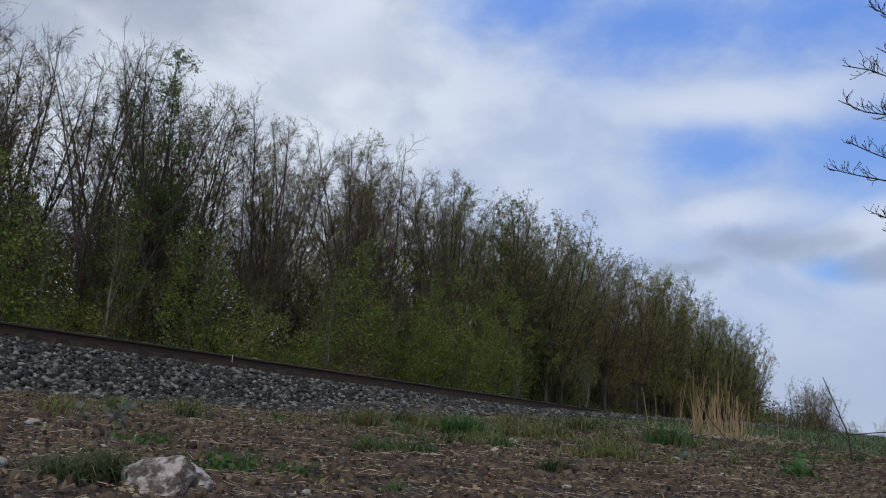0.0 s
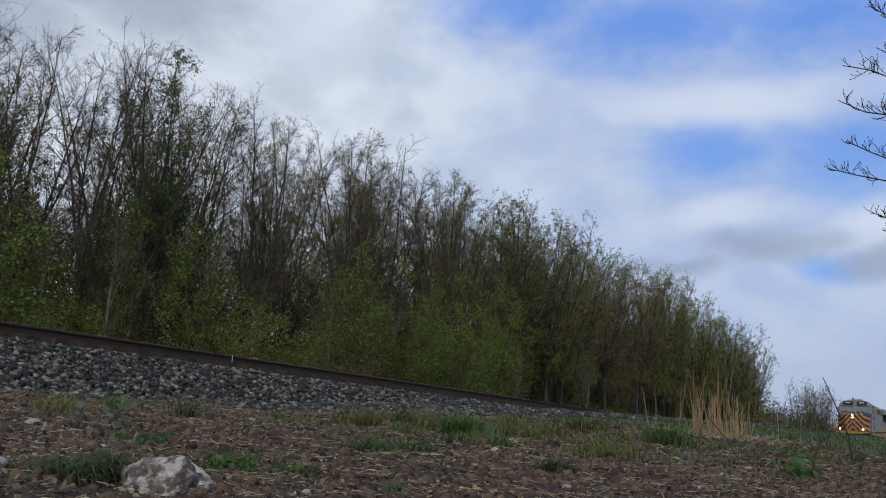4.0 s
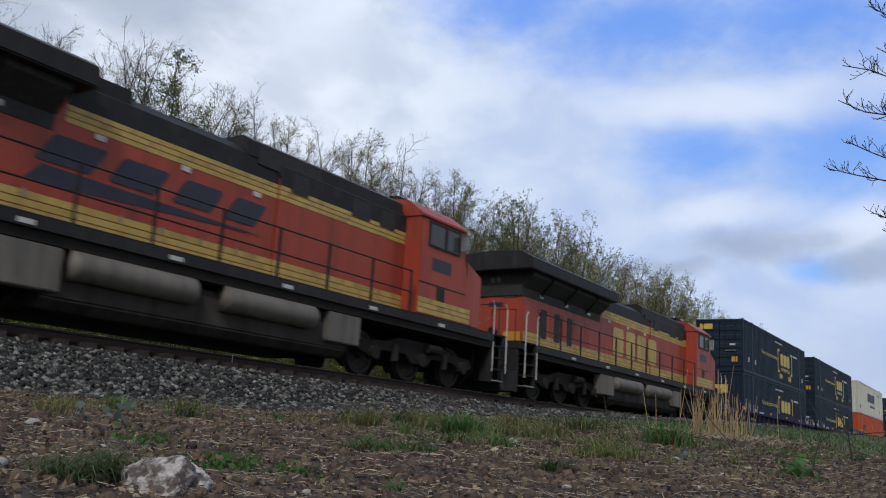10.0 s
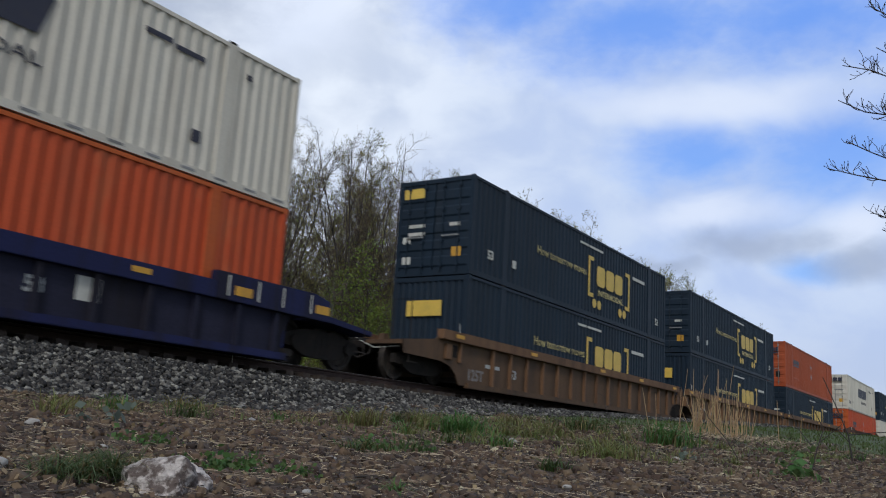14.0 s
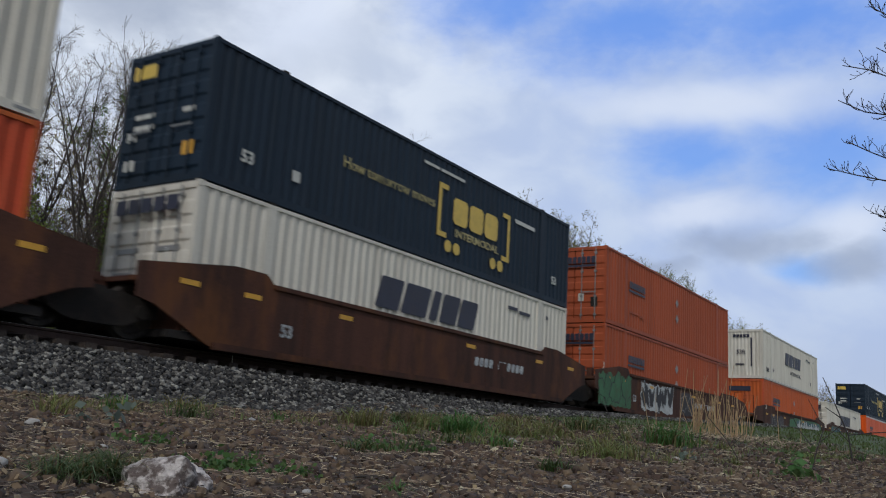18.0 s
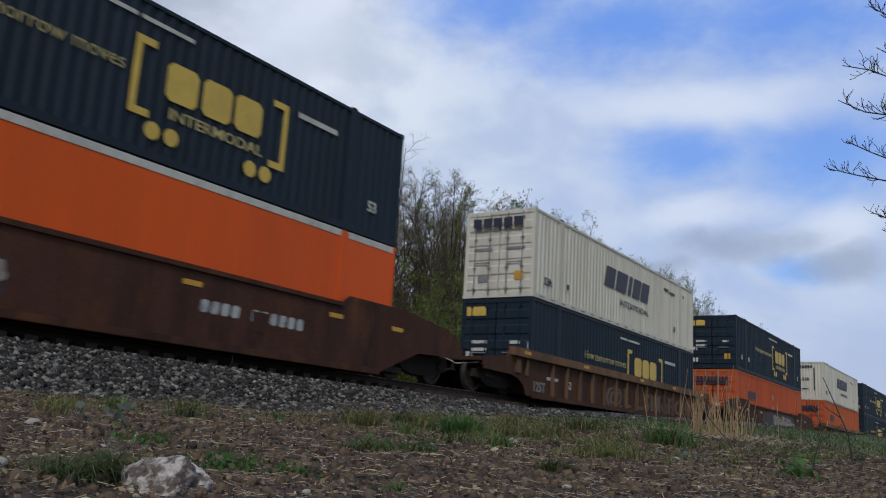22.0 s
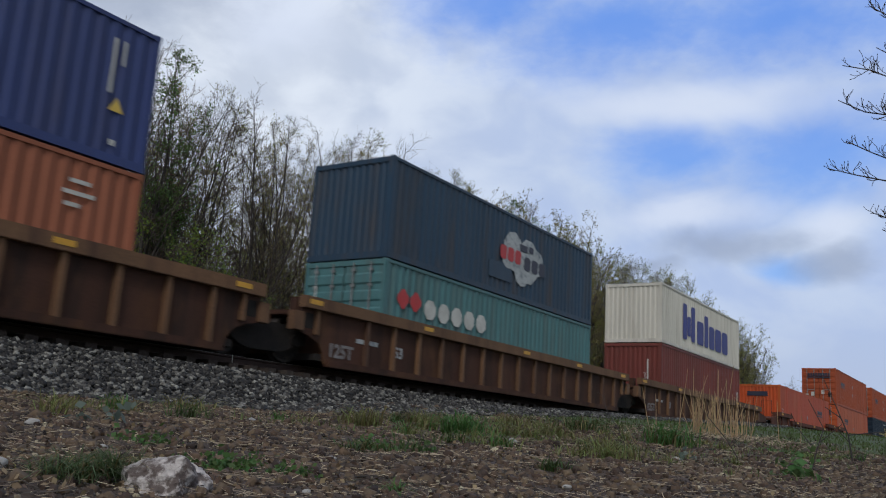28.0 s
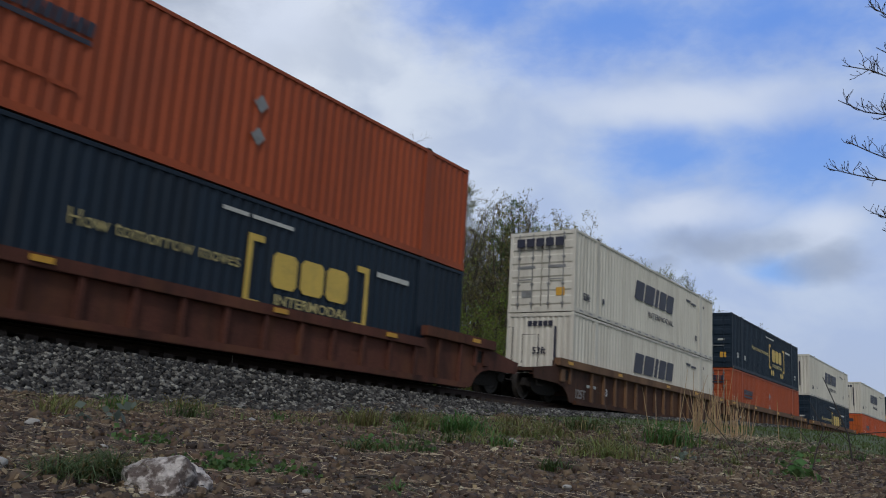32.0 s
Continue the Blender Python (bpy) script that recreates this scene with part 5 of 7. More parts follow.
def panes(parent, mat, frame_mat, rows, y, side):
    for x0, x1, z0, z1 in rows:
        a, b = min(y, y + side * 0.012), max(y, y + side * 0.012)
        w = part("window", Geo().box(x0, x1, a, b, z0, z1), mat, parent, "dark glass pane")
        g = Geo()
        for q in ((x0 - 0.05, x0, z0 - 0.05, z1 + 0.05), (x1, x1 + 0.05, z0 - 0.05, z1 + 0.05), (x0, x1, z0 - 0.05, z0), (x0, x1, z1, z1 + 0.05)):
            g.box(q[0], q[1], min(y, y + side * 0.03), max(y, y + side * 0.03), q[2], q[3])
        part("window_frame", g, frame_mat, w)


def locomotive(label, s):
    """s: paints for body, nose, cab roof, sill stripe, roof, hood end, rails, grabs, and which fittings it has."""
    c = thing("locomotive", label, "locomotive", "locomotives")
    body, rails = s["body"], s["rails"]
    part("underframe", Geo().box(1.4, 21.35, -1.48, 1.48, 1.22, 1.60), P_DARK, c)
    for side in (-1, 1):
        a, b = min(side * 1.48, side * 1.55), max(side * 1.48, side * 1.55)
        part("sill_stripe", Geo().box(1.4, 21.35, a, b, 1.40, 1.60), s["sill"], c, bevel=0.006)
    part("walkway", Geo().box(0.55, 22.15, -1.5, 1.5, 1.60, 1.64), P_DARK, c)
    # pilot ends with plough, steps, hoses and coupler
    for e, x in ((-1, 0.55), (1, 22.15)):
        f = lambda k: x - e * k
        g = Geo().box(min(f(0), f(0.25)), max(f(0), f(0.25)), -1.45, 1.45, 1.40, 1.66)
        part("anticlimber", g, s["pilot"], c, bevel=0.02)
        part("pilot", Geo().box(min(f(0.02), f(0.12)), max(f(0.02), f(0.12)), -1.30, 1.30, 0.35, 1.40), P_BLACK, c)
        g = Geo().prism([(f(-0.28), 0.12), (f(0.02), 0.10), (f(0.02), 0.75), (f(-0.04), 0.72)], -1.35, 1.35, "y")
        part("snowplough", g, P_BLACK, c, bevel=0.01)
        g = Geo().box(min(x, x + e * 0.42), max(x, x + e * 0.42), -0.14, 0.14, 0.72, 0.98)
        g.box(min(x + e * 0.36, x + e * 0.56), max(x + e * 0.36, x + e * 0.56), -0.19, 0.19, 0.68, 1.02)
        part("coupler", g, P_DARK, c, bevel=0.02)
        for k, y in enumerate((-0.75, -0.55, 0.55, 0.75)):
            part("hose", Geo().tube([(x, y, 0.98), (x + e * 0.16, y, 0.86), (x + e * 0.22, y * 0.9, 0.62), (x + e * 0.12, y * 0.75, 0.48)], 0.024, 6), P_RUBBER if k % 2 else P_STEEL, c)
        for side in (-1, 1):
            for i, z in enumerate((0.30, 0.62, 0.95, 1.28)):
                xa, xb = f(0.18), f(0.80)
                part("step", Geo().box(min(xa, xb), max(xa, xb), min(side * 1.12, side * 1.50), max(side * 1.12, side * 1.50), z, z + 0.035), P_STEEL if i < 1 else P_DARK, c)
            part("step_side", Geo().box(min(f(0.80), f(0.84)), max(f(0.80), f(0.84)), min(side * 1.1, side * 1.5), max(side * 1.1, side * 1.5), 0.28, 1.6), P_BLACK, c)
            for k in (0.10, 0.86):
                g = Geo().tube([(f(k), side * 1.53, 0.55), (f(k), side * 1.53, 2.42), (f(k + 0.1), side * 1.53, 2.55)], 0.018, 6)
                part("grab_rail", g, s["grab"], c, "pale grab rail")
            y = side * 1.0
            if e < 0:
                part("ditch_light", Geo().tube([(x - 0.06, y, 1.80), (x + 0.10, y, 1.80)], 0.13, 12), P_DARK, c)
                part("ditch_lamp", Geo().tube([(x - 0.085, y, 1.80), (x - 0.06, y, 1.80)], 0.10, 12), s["lamp"], c, "round ditch lamp")
        g = Geo().tube([(x, -1.2, 1.62), (x, -1.2, 2.62), (x, -0.35, 2.62), (x, -0.35, 1.62)], 0.02, 6)
        part("end_railing", g, rails, c)
        g = Geo().tube([(x, 1.2, 1.62), (x, 1.2, 2.62), (x, 0.35, 2.62), (x, 0.35, 1.62)], 0.02, 6)
        part("end_railing", g, rails, c)
        part("safety_chain", Geo().tube([(x, -0.35, 2.4), (x, 0.0, 2.2), (x, 0.35, 2.4)], 0.012, 5), P_STEEL, c)
    # nose
    vs = [(1.28, -0.62, 1.64), (1.28, 0.62, 1.64), (1.28, -0.62, 3.22), (1.28, 0.62, 3.22), (2.05, -1.42, 1.64), (2.05, 1.42, 1.64), (2.05, -1.42, 3.10), (2.05, 1.42, 3.10),
          (2.95, -1.48, 1.64), (2.95, 1.48, 1.64), (2.95, -1.48, 3.42), (2.95, 1.48, 3.42), (2.80, -0.62, 3.50), (2.80, 0.62, 3.50), (2.95, -0.62, 1.64), (2.95, 0.62, 1.64)]
    fs = [(0, 2, 3, 1), (0, 4, 6, 2), (1, 3, 7, 5), (4, 8, 10, 6), (5, 7, 11, 9), (2, 6, 10, 12), (3, 13, 11, 7), (2, 12, 13, 3), (0, 1, 5, 9, 8, 4), (10, 8, 9, 11, 13, 12)]
    part("nose", Geo().add(vs, fs), s["nose"], c, s["nose_label"], bevel=0.03)
    for z in (3.05, 3.28):
        part("headlight", Geo().tube([(1.20, 0, z - 0.12), (1.34, 0, z - 0.12)], 0.085, 12), s["lamp"], c, "round headlight")
    part("nose_door", Geo().box(1.262, 1.285, 0.12, 0.56, 1.75, 2.75), s["nose"], c)
    g = Geo().tube([(1.22, -0.5, 2.62), (1.22, 0.5, 2.62)], 0.018, 6)
    part("nose_grab", g, rails, c)
    # cab
    prof = [(-1.48, 1.64), (1.48, 1.64), (1.48, 4.18), (1.02, 4.56), (0.4, 4.68), (-0.4, 4.68), (-1.02, 4.56), (-1.48, 4.18)]
    cab = Geo()
    n = len(prof)
    top = lambda x, k: [(x + (0.55 if p[1] > 4 else 0.0) * k + (0.1 * k if p[1] > 4.4 else 0), p[0], p[1]) for p in prof]
    cab.add(top(2.62, 1) + [(5.22, p[0], p[1]) for p in prof], [(i, (i + 1) % n, n + (i + 1) % n, n + i) for i in range(n)] + [tuple(reversed(range(n))), tuple(range(n, 2 * n))])
    cabo = part("cab", cab, body, c, bevel=0.03)
    part("cab_roof", Geo().prism([(-1.54, 4.16), (1.54, 4.16), (1.54, 4.22), (1.04, 4.60), (0.4, 4.715), (-0.4, 4.715), (-1.04, 4.60), (-1.54, 4.22)], 3.12, 5.26), s["roof_cab"], c, bevel=0.01)
    for side in (-1, 1):
        a, b = (0.12 * side, 1.32 * side)
        y0, y1 = min(a, b), max(a, b)
        slope = lambda z: 2.62 + 0.55 * (z - 1.64) / 2.54 - 0.014
        v = [(slope(3.58), y0, 3.58), (slope(3.58), y1, 3.58), (slope(4.10), y1 - 0.06, 4.10), (slope(4.10), y0 + 0.06, 4.10)]
        w = part("windshield", Geo().add(v + [(x + 0.02, y, z) for x, y, z in v], [(0, 1, 2, 3), (7, 6, 5, 4), (0, 4, 5, 1), (1, 5, 6, 2), (2, 6, 7, 3), (3, 7, 4, 0)]), P_SCREEN, cabo, "windscreen pane with the sky's pale reflection painted on")
        k = [(x - 0.012, y, z) for x, y, z in v] + [(slope(3.58) - 0.012, y0, 3.58)]
        part("windshield_frame", Geo().tube([k[0], k[1], k[2], k[3], k[0]], 0.028, 5), s["frame"], w)
        part("wiper", Geo().tube([(slope(3.6) - 0.04, (y0 + y1) / 2, 3.58), (slope(3.95) - 0.04, (y0 + y1) / 2 + 0.2, 4.0)], 0.012, 5), P_RUBBER, w)
        panes(cabo, P_GLASS, s["frame"], [(3.42, 4.02, 3.50, 4.06), (4.12, 4.82, 3.50, 4.06)], side * 1.482, side)
        y = side * 0.62
        part("number_board", Geo().box(2.98, 3.14, y - 0.42, y + 0.42, 4.30, 4.56), P_BLACK, c, "black number board", bevel=0.02)
        part("board_digits", Geo().box(2.972, 2.98, y - 0.24, y + 0.24, 4.37, 4.49), P_PALE, c, "pale digit bar")
        part("mirror", Geo().box(3.30, 3.36, min(side * 1.5, side * 1.72), max(side * 1.5, side * 1.72), 3.6, 4.0), s["mirror"], c, "upright cab mirror")
        # numerals under the window: a plain bar
        part("number_bar", Geo().box(3.75, 4.65, min(side * 1.48, side * 1.488), max(side * 1.48, side * 1.488), 2.85, 3.18), s["sign"], c, "painted number bar")
        # step recess: its shade as a black slab on the closed wall
        part("cab_step_opening", Geo().box(4.0, 4.38, min(side * 1.48, side * 1.487), max(side * 1.48, side * 1.487), 1.95, 2.45), P_BLACK, c, "black patch for the shade in the step opening")
        part("cab_seam", Geo().box(2.98, 5.2, min(side * 1.48, side * 1.488), max(side * 1.48, side * 1.488), 2.46, 2.49), P_BLACK, c)
    part("horn", Geo().tube([(4.1, 0.3, 4.72), (4.1, 0.3, 4.86), (3.75, 0.3, 4.9)], 0.05, 8, 0.09), P_STEEL, c)
    part("air_conditioner", Geo().box(4.3, 5.0, -0.5, 0.5, 4.70, 4.86), s["roof"], c, bevel=0.04)
    part("antenna", Geo().tube([(3.6, -0.3, 4.7), (3.6, -0.3, 5.05)], 0.012, 5), P_BLACK, c)
    # equipment hood behind the cab, then the engine hood
    aw = s["aux"]
    part("equipment_hood", Geo().prism([(-aw, 1.64), (aw, 1.64), (aw, 4.14), (aw - 0.25, 4.42), (0.25 - aw, 4.42), (-aw, 4.14)], 5.24, 10.55 if aw > 1.2 else 9.9), body, c, bevel=0.02)
    part("engine_hood", Geo().prism([(-0.95, 1.64), (0.95, 1.64), (0.95, 4.12), (0.72, 4.32), (-0.72, 4.32), (-0.95, 4.12)], 9.9, 21.25), body, c, bevel=0.02)
    part("hood_roof", Geo().prism([(-aw - 0.012, 3.92), (-aw - 0.012, 4.15), (0.24 - aw, 4.44), (aw - 0.24, 4.44), (aw + 0.012, 4.15), (aw + 0.012, 3.92)], 5.26, 9.92) if s["dark_roof"] else Geo().box(6, 9, -0.4, 0.4, 4.42, 4.46), s["roof"], c)
    if s["dark_roof"]:
        part("engine_roof", Geo().prism([(-0.96, 3.92), (-0.96, 4.13), (-0.73, 4.33), (0.73, 4.33), (0.96, 4.13), (0.96, 3.92)], 9.93, 21.27), s["roof"], c)
    part("exhaust_stack", Geo().box(11.6, 12.4, -0.3, 0.3, 4.32, 4.55), P_BLACK, c, bevel=0.03)
    if s["dark_roof"]:
        part("roof_hatch", Geo().prism([(-0.98, 4.10), (-0.98, 4.44), (-0.75, 4.58), (0.75, 4.58), (0.98, 4.44), (0.98, 4.10)], 5.4, 10.9), s["roof"], c, "raised black roof housing", bevel=0.02)
        for side in (-1, 1):
            part("roof_grille", Geo().box(8.6, 10.6, min(side * 0.975, side * 0.992), max(side * 0.975, side * 0.992), 4.00, 4.40), P_GRILLE, c, "dark grille")
    else:
        part("roof_hatch", Geo().box(7.2, 9.4, -0.55, 0.55, 4.42, 4.56), s["roof"], c, bevel=0.03)
    if aw < 1.2:
        part("silencer_housing", Geo().prism([(-0.93, 4.1), (-0.93, 4.42), (-0.6, 4.54), (0.6, 4.54), (0.93, 4.42), (0.93, 4.1)], 13.75, 15.0), s["roof"], c, bevel=0.02)
    for side in (-1, 1):
        for x0, x1 in ((6.85, 7.70), (8.05, 8.80), (9.80, 10.32)) if aw > 1.2 else ((5.75, 6.35), (6.75, 7.45), (9.0, 9.55)):
            o = side * (aw + 0.012)
            v = part("hood_vent", Geo().box(x0, x1, min(o, o + side * 0.014), max(o, o + side * 0.014), 3.66, 4.10), P_GRILLE, c, "dark louvred vent")
        for i in range(12):
            x = 10.15 + i * 0.92
            if 15.3 < x:
                z1 = 3.0
            else:
                z1 = 2.45
            o = side * 0.95
            d = part("hood_door", Geo().box(x, x + 0.86, min(o, o + side * 0.014), max(o, o + side * 0.014), 1.72, z1), body, c, bevel=0.004)
            part("latch", Geo().box(x + 0.76, x + 0.80, min(o, o + side * 0.04), max(o, o + side * 0.04), 2.0, 2.12), P_STEEL, d)
        for x in (17.6, 18.6, 19.6):
            o = side * 0.965
            part("hood_window", Geo().box(x, x + 0.42, min(o, o + side * 0.012), max(o, o + side * 0.012), 2.0, 2.95), P_GRILLE, c, "dark opening in the hood")
        # railing along the walkway
        x0, x1 = (10.2 if aw > 1.2 else 5.6), 21.2
        k = int((x1 - x0) / 1.45)
        for i in range(k + 1):
            x = x0 + (x1 - x0) * i / k
            part("stanchion", Geo().box(x - 0.05 if s["flat_posts"] else x - 0.022, x + 0.05 if s["flat_posts"] else x + 0.022, side * 1.53 - 0.022, side * 1.53 + 0.022, 1.60, 2.66), rails, c)
        for z in (2.64, 2.12) if not s["flat_posts"] else (2.64,):
            part("handrail", Geo().tube([(x0, side * 1.53, z), (x1, side * 1.53, z)], 0.018, 6), s["rod"], c)
    # radiator wings
    part("radiator_housing", Geo().prism([(-0.97, 3.2), (-0.97, 3.46), (-1.35, 3.82), (-1.35, 4.0), (1.35, 4.0), (1.35, 3.82), (0.97, 3.46), (0.97, 3.2)], 15.2, 21.4), P_GRILLE, c, "dark radiator grilles under the wings")
    part("radiator_roof", Geo().prism([(-1.56, 3.95), (-1.56, 4.30), (-1.15, 4.52), (0, 4.60), (1.15, 4.52), (1.56, 4.30), (1.56, 3.95), (1.2, 3.95), (-1.2, 3.95)], 14.85, 21.85), s["wing"], c, "overhanging radiator roof", bevel=0.03)
    for side in (-1, 1):
        for x in (16.4, 18.2, 20.0):
            part("wing_strut", Geo().prism([(side * 0.96, 3.3), (side * 1.45, 3.9), (side * 1.45, 3.97), (side * 0.96, 3.5)], x, x + 0.06), s["wing"], c)
    # hood end
    e = part("hood_end", Geo().box(21.25, 21.33, -0.95, 0.95, 1.66, 3.9), s["end"], c, bevel=0.02)
    part("end_window", Geo().box(21.33, 21.345, 0.2, 0.8, 3.15, 3.62), P_GLASS, e, "dark pane")
    part("end_lamp", Geo().tube([(21.33, -0.1, 3.72), (21.40, -0.1, 3.72)], 0.09, 10), P_STEEL, e)
    part("end_lamp", Geo().tube([(21.33, 0.12, 3.72), (21.40, 0.12, 3.72)], 0.09, 10), P_STEEL, e)
    part("end_door", Geo().box(21.33, 21.35, -0.3, 0.32, 1.75, 3.55), s["end"], e, bevel=0.005)
    part("end_number", Geo().box(21.35, 21.356, -0.25, 0.27, 2.85, 3.0), s["sign"], e, "dark number bar")
    # tanks
    tank = Geo().prism([(-1.35, 0.95), (-1.35, 0.42), (-1.15, 0.25), (1.15, 0.25), (1.35, 0.42), (1.35, 0.95), (1.2, 1.12), (-1.2, 1.12)], 7.6, 15.2)
    part("fuel_tank", tank, s["tank"], c, "dark fuel tank between the trucks", bevel=0.03)
    if s["reservoirs"]:
        for side in (-1, 1):
            for x in (9.0, 12.3):
                part("air_reservoir", Geo().tube([(x, side * 1.40, 0.98), (x + 0.12, side * 1.40, 0.98), (x + 2.4, side * 1.40, 0.98), (x + 2.55, side * 1.40, 0.98)], 0.25, 22), s["reservoirs"], c, "cylindrical air tank", smooth=True)
            part("battery_box", Geo().box(15.0, 16.2, min(side * 1.2, side * 1.5), max(side * 1.2, side * 1.5), 0.5, 1.2), s["reservoirs"], c, bevel=0.02)
            part("battery_box", Geo().box(7.4, 8.5, min(side * 1.2, side * 1.5), max(side * 1.2, side * 1.5), 0.55, 1.2), s["reservoirs"], c, bevel=0.02)
    loco_truck(c, 4.55)
    loco_truck(c, 18.15)
    return c


def slab(c, name, mat, side, x0, x1, z0, z1, y, label="", t=0.006):
    return part(name, Geo().box(x0, x1, min(side * y, side * (y + t)), max(side * y, side * (y + t)), z0, z1), mat, c, label)


BASE = dict(nose_label="", frame=P_STEEL, mirror=P_STEEL, flat_posts=False, dark_roof=False, reservoirs=None, tank=P_DARK, aux=1.46, lamp=P_STEEL, roof_cab=P_GREY)
lead = locomotive("grey locomotive with a striped yellow and blue nose and lit headlights",
                  dict(BASE, body=P_GREY, nose=P_NOSE, nose_label="yellow and dark blue striped nose", sill=P_YELLOW, roof=P_GREY, wing=P_GREY, end=P_YELLOW, rails=P_YELLOW, rod=P_YELLOW,
                       grab=P_YELLOW, pilot=P_YELLOW, sign=P_INK, flat_posts=True, lamp=P_LAMP))
for side in (-1, 1):
    for i, (x, w) in enumerate(((10.80, 0.46), (11.42, 0.14), (11.68, 0.42), (12.24, 0.14), (12.50, 0.46), (13.08, 0.50), (13.74, 0.14), (14.02, 0.42))):
        slab(lead, "name_block", P_PURPLE, side, x if side < 0 else 25.7 - x - w, x + w if side < 0 else 25.7 - x, 2.84, 3.40, 0.95, "dark blue lettering block")
    slab(lead, "blue_band", P_PURPLE, side, 5.3, 9.85, 1.66, 1.86, 1.465, "dark blue band above the sill")
    for x in (5.45, 6.68, 7.88, 9.0):
        slab(lead, "hood_post", P_YELLOW, side, x, x + 0.15, 3.40, 4.30, 1.47, "yellow post")
    part("hood_grab", Geo().tube([(5.3, side * 1.5, 3.75), (9.4, side * 1.5, 3.75)], 0.015, 5), P_YELLOW, lead)
    for i in range(7):
        slab(lead, "reflector", P_PALE, side, 5.8 + i * 2.1, 5.95 + i * 2.1, 1.68, 1.78, 1.475, "white reflector")
couple(lead, -113.45)

second = locomotive("dark navy locomotive running hood first, yellow sill stripe",
                    dict(BASE, body=P_NAVYLOCO, nose=P_NAVYLOCO, sill=P_YELLOW, roof=P_NAVYLOCO, wing=P_BLACK, end=P_TANEND, rails=P_NAVYLOCO, rod=P_BLACK, grab=P_PALE, pilot=P_NAVYLOCO,
                         sign=P_YELLOW, roof_cab=P_NAVYLOCO, aux=1.02, reservoirs=P_DARK))
for side in (-1, 1):
    for x, s in ((11.32, 1), (14.92, -1)):
        slab(second, "bracket_emblem", P_TANEND, side, x - 0.06, x + 0.06, 2.2, 3.72, 0.95, "buff bracket")
        slab(second, "bracket_emblem", P_TANEND, side, min(x, x + 0.35 * s), max(x, x + 0.35 * s), 3.58, 3.72, 0.952, "buff bracket arm")
        slab(second, "bracket_emblem", P_TANEND, side, min(x, x + 0.35 * s), max(x, x + 0.35 * s), 2.2, 2.34, 0.952, "buff bracket arm")
    for x in (11.75, 12.70, 13.65):
        slab(second, "emblem_block", P_TANEND, side, x, x + 0.85, 2.62, 3.38, 0.95, "buff lettering block")
    for x in (11.65, 12.1, 13.95, 14.4):
        slab(second, "emblem_dot", P_TANEND, side, x, x + 0.28, 1.92, 2.16, 0.965, "buff dot")
    for i in range(8):
        slab(second, "reflector", P_PALE, side, 3.2 + i * 2.2, 3.42 + i * 2.2, 2.1 + 1.4 * (i % 3 == 1), 2.2 + 1.4 * (i % 3 == 1), 0.97 if 3.2 + i * 2.2 > 9.8 else 1.49, "white reflector")
couple(second, -68.05, 0, True)


def orange_loco(label, block_mat, old):
    c = locomotive(label, dict(BASE, body=P_LOCORED, nose=P_LOCORED, sill=P_BLACK, roof=P_BLACK, wing=P_BLACK, end=P_LOCORED, rails=P_BLACK, rod=P_BLACK, grab=P_PALE, pilot=P_BLACK, sign=P_INK,
                               roof_cab=P_LOCORED, aux=0.99, dark_roof=True, reservoirs=P_TANK, tank=P_TANKDARK, frame=P_BLACK))
    for side in (-1, 1):
        for x0, x1, y in ((5.24, 9.9, 0.992), (9.9, 15.0, 0.952)):
            slab(c, "hood_band", P_BLACK, side, x0, x1, 3.73, 3.94, y + 0.001, "black band under the roof")
            for z0, z1 in ((3.42, 3.51), (3.53, 3.62), (3.64, 3.73)):
                slab(c, "yellow_stripe", P_STRAWYEL, side, x0, x1, z0, z1, y, "yellow stripe")
        for x0, x1, y in ((9.9, 21.2, 0.966), (5.24, 9.9, 0.992), (2.7, 5.2, 1.482)):
            for z0, z1 in ((1.70, 1.82), (1.84, 1.95), (1.97, 2.09)):
                slab(c, "yellow_stripe", P_STRAWYEL, side, x0, x1, z0, z1, y, "yellow stripe")
        xs = ((9.2, 0.95), (10.4, 0.95), (11.6, 0.95), (12.85, 1.05)) if old else ((10.15, 0.85), (11.35, 0.95), (12.7, 1.0), (14.05, 1.05))
        for x, w in xs:
            g = Geo()
            lean = 0.0 if old else -0.6
            block(g, x + (0 if old else 0.35), 2.16 if old else 2.66, w, 1.06 if old else 0.50, 0.0, lean, 0.1)
            g.v = [(a, side * (0.995 if a0 < 9.9 else 0.968) + b, z) for (a, b, z), a0 in zip(g.v, [x] * len(g.v))] if old else [(a, side * (0.996 if x < 9.9 else 0.968) + b, z) for a, b, z in g.v]
            part("name_block", g, block_mat, c, "plain lettering block")
        if not old:
            part("name_swoosh", Geo().prism([(10.3, 2.52), (15.2, 2.28), (15.6, 2.28), (15.3, 2.60)], min(side * 0.966, side * 0.972), max(side * 0.966, side * 0.972), "y"), P_INK, c, "tapered dark line below the lettering")
        for i in range(6):
            slab(c, "reflector", P_PALE, side, 10.4 + i * 1.9, 10.62 + i * 1.9, 3.30, 3.40, 0.968, "pale reflector")
            slab(c, "reflector", P_PALE, side, 4.0 + i * 2.9, 4.3 + i * 2.9, 1.44, 1.52, 1.552, "pale reflector")
    part("end_stripe", Geo().box(21.332, 21.34, -0.93, 0.93, 1.75, 2.05), P_YELLOW, c, "yellow band")
    part("end_stripe", Geo().box(21.332, 21.34, -0.93, 0.93, 3.45, 3.65), P_YELLOW, c, "yellow band")
    return c


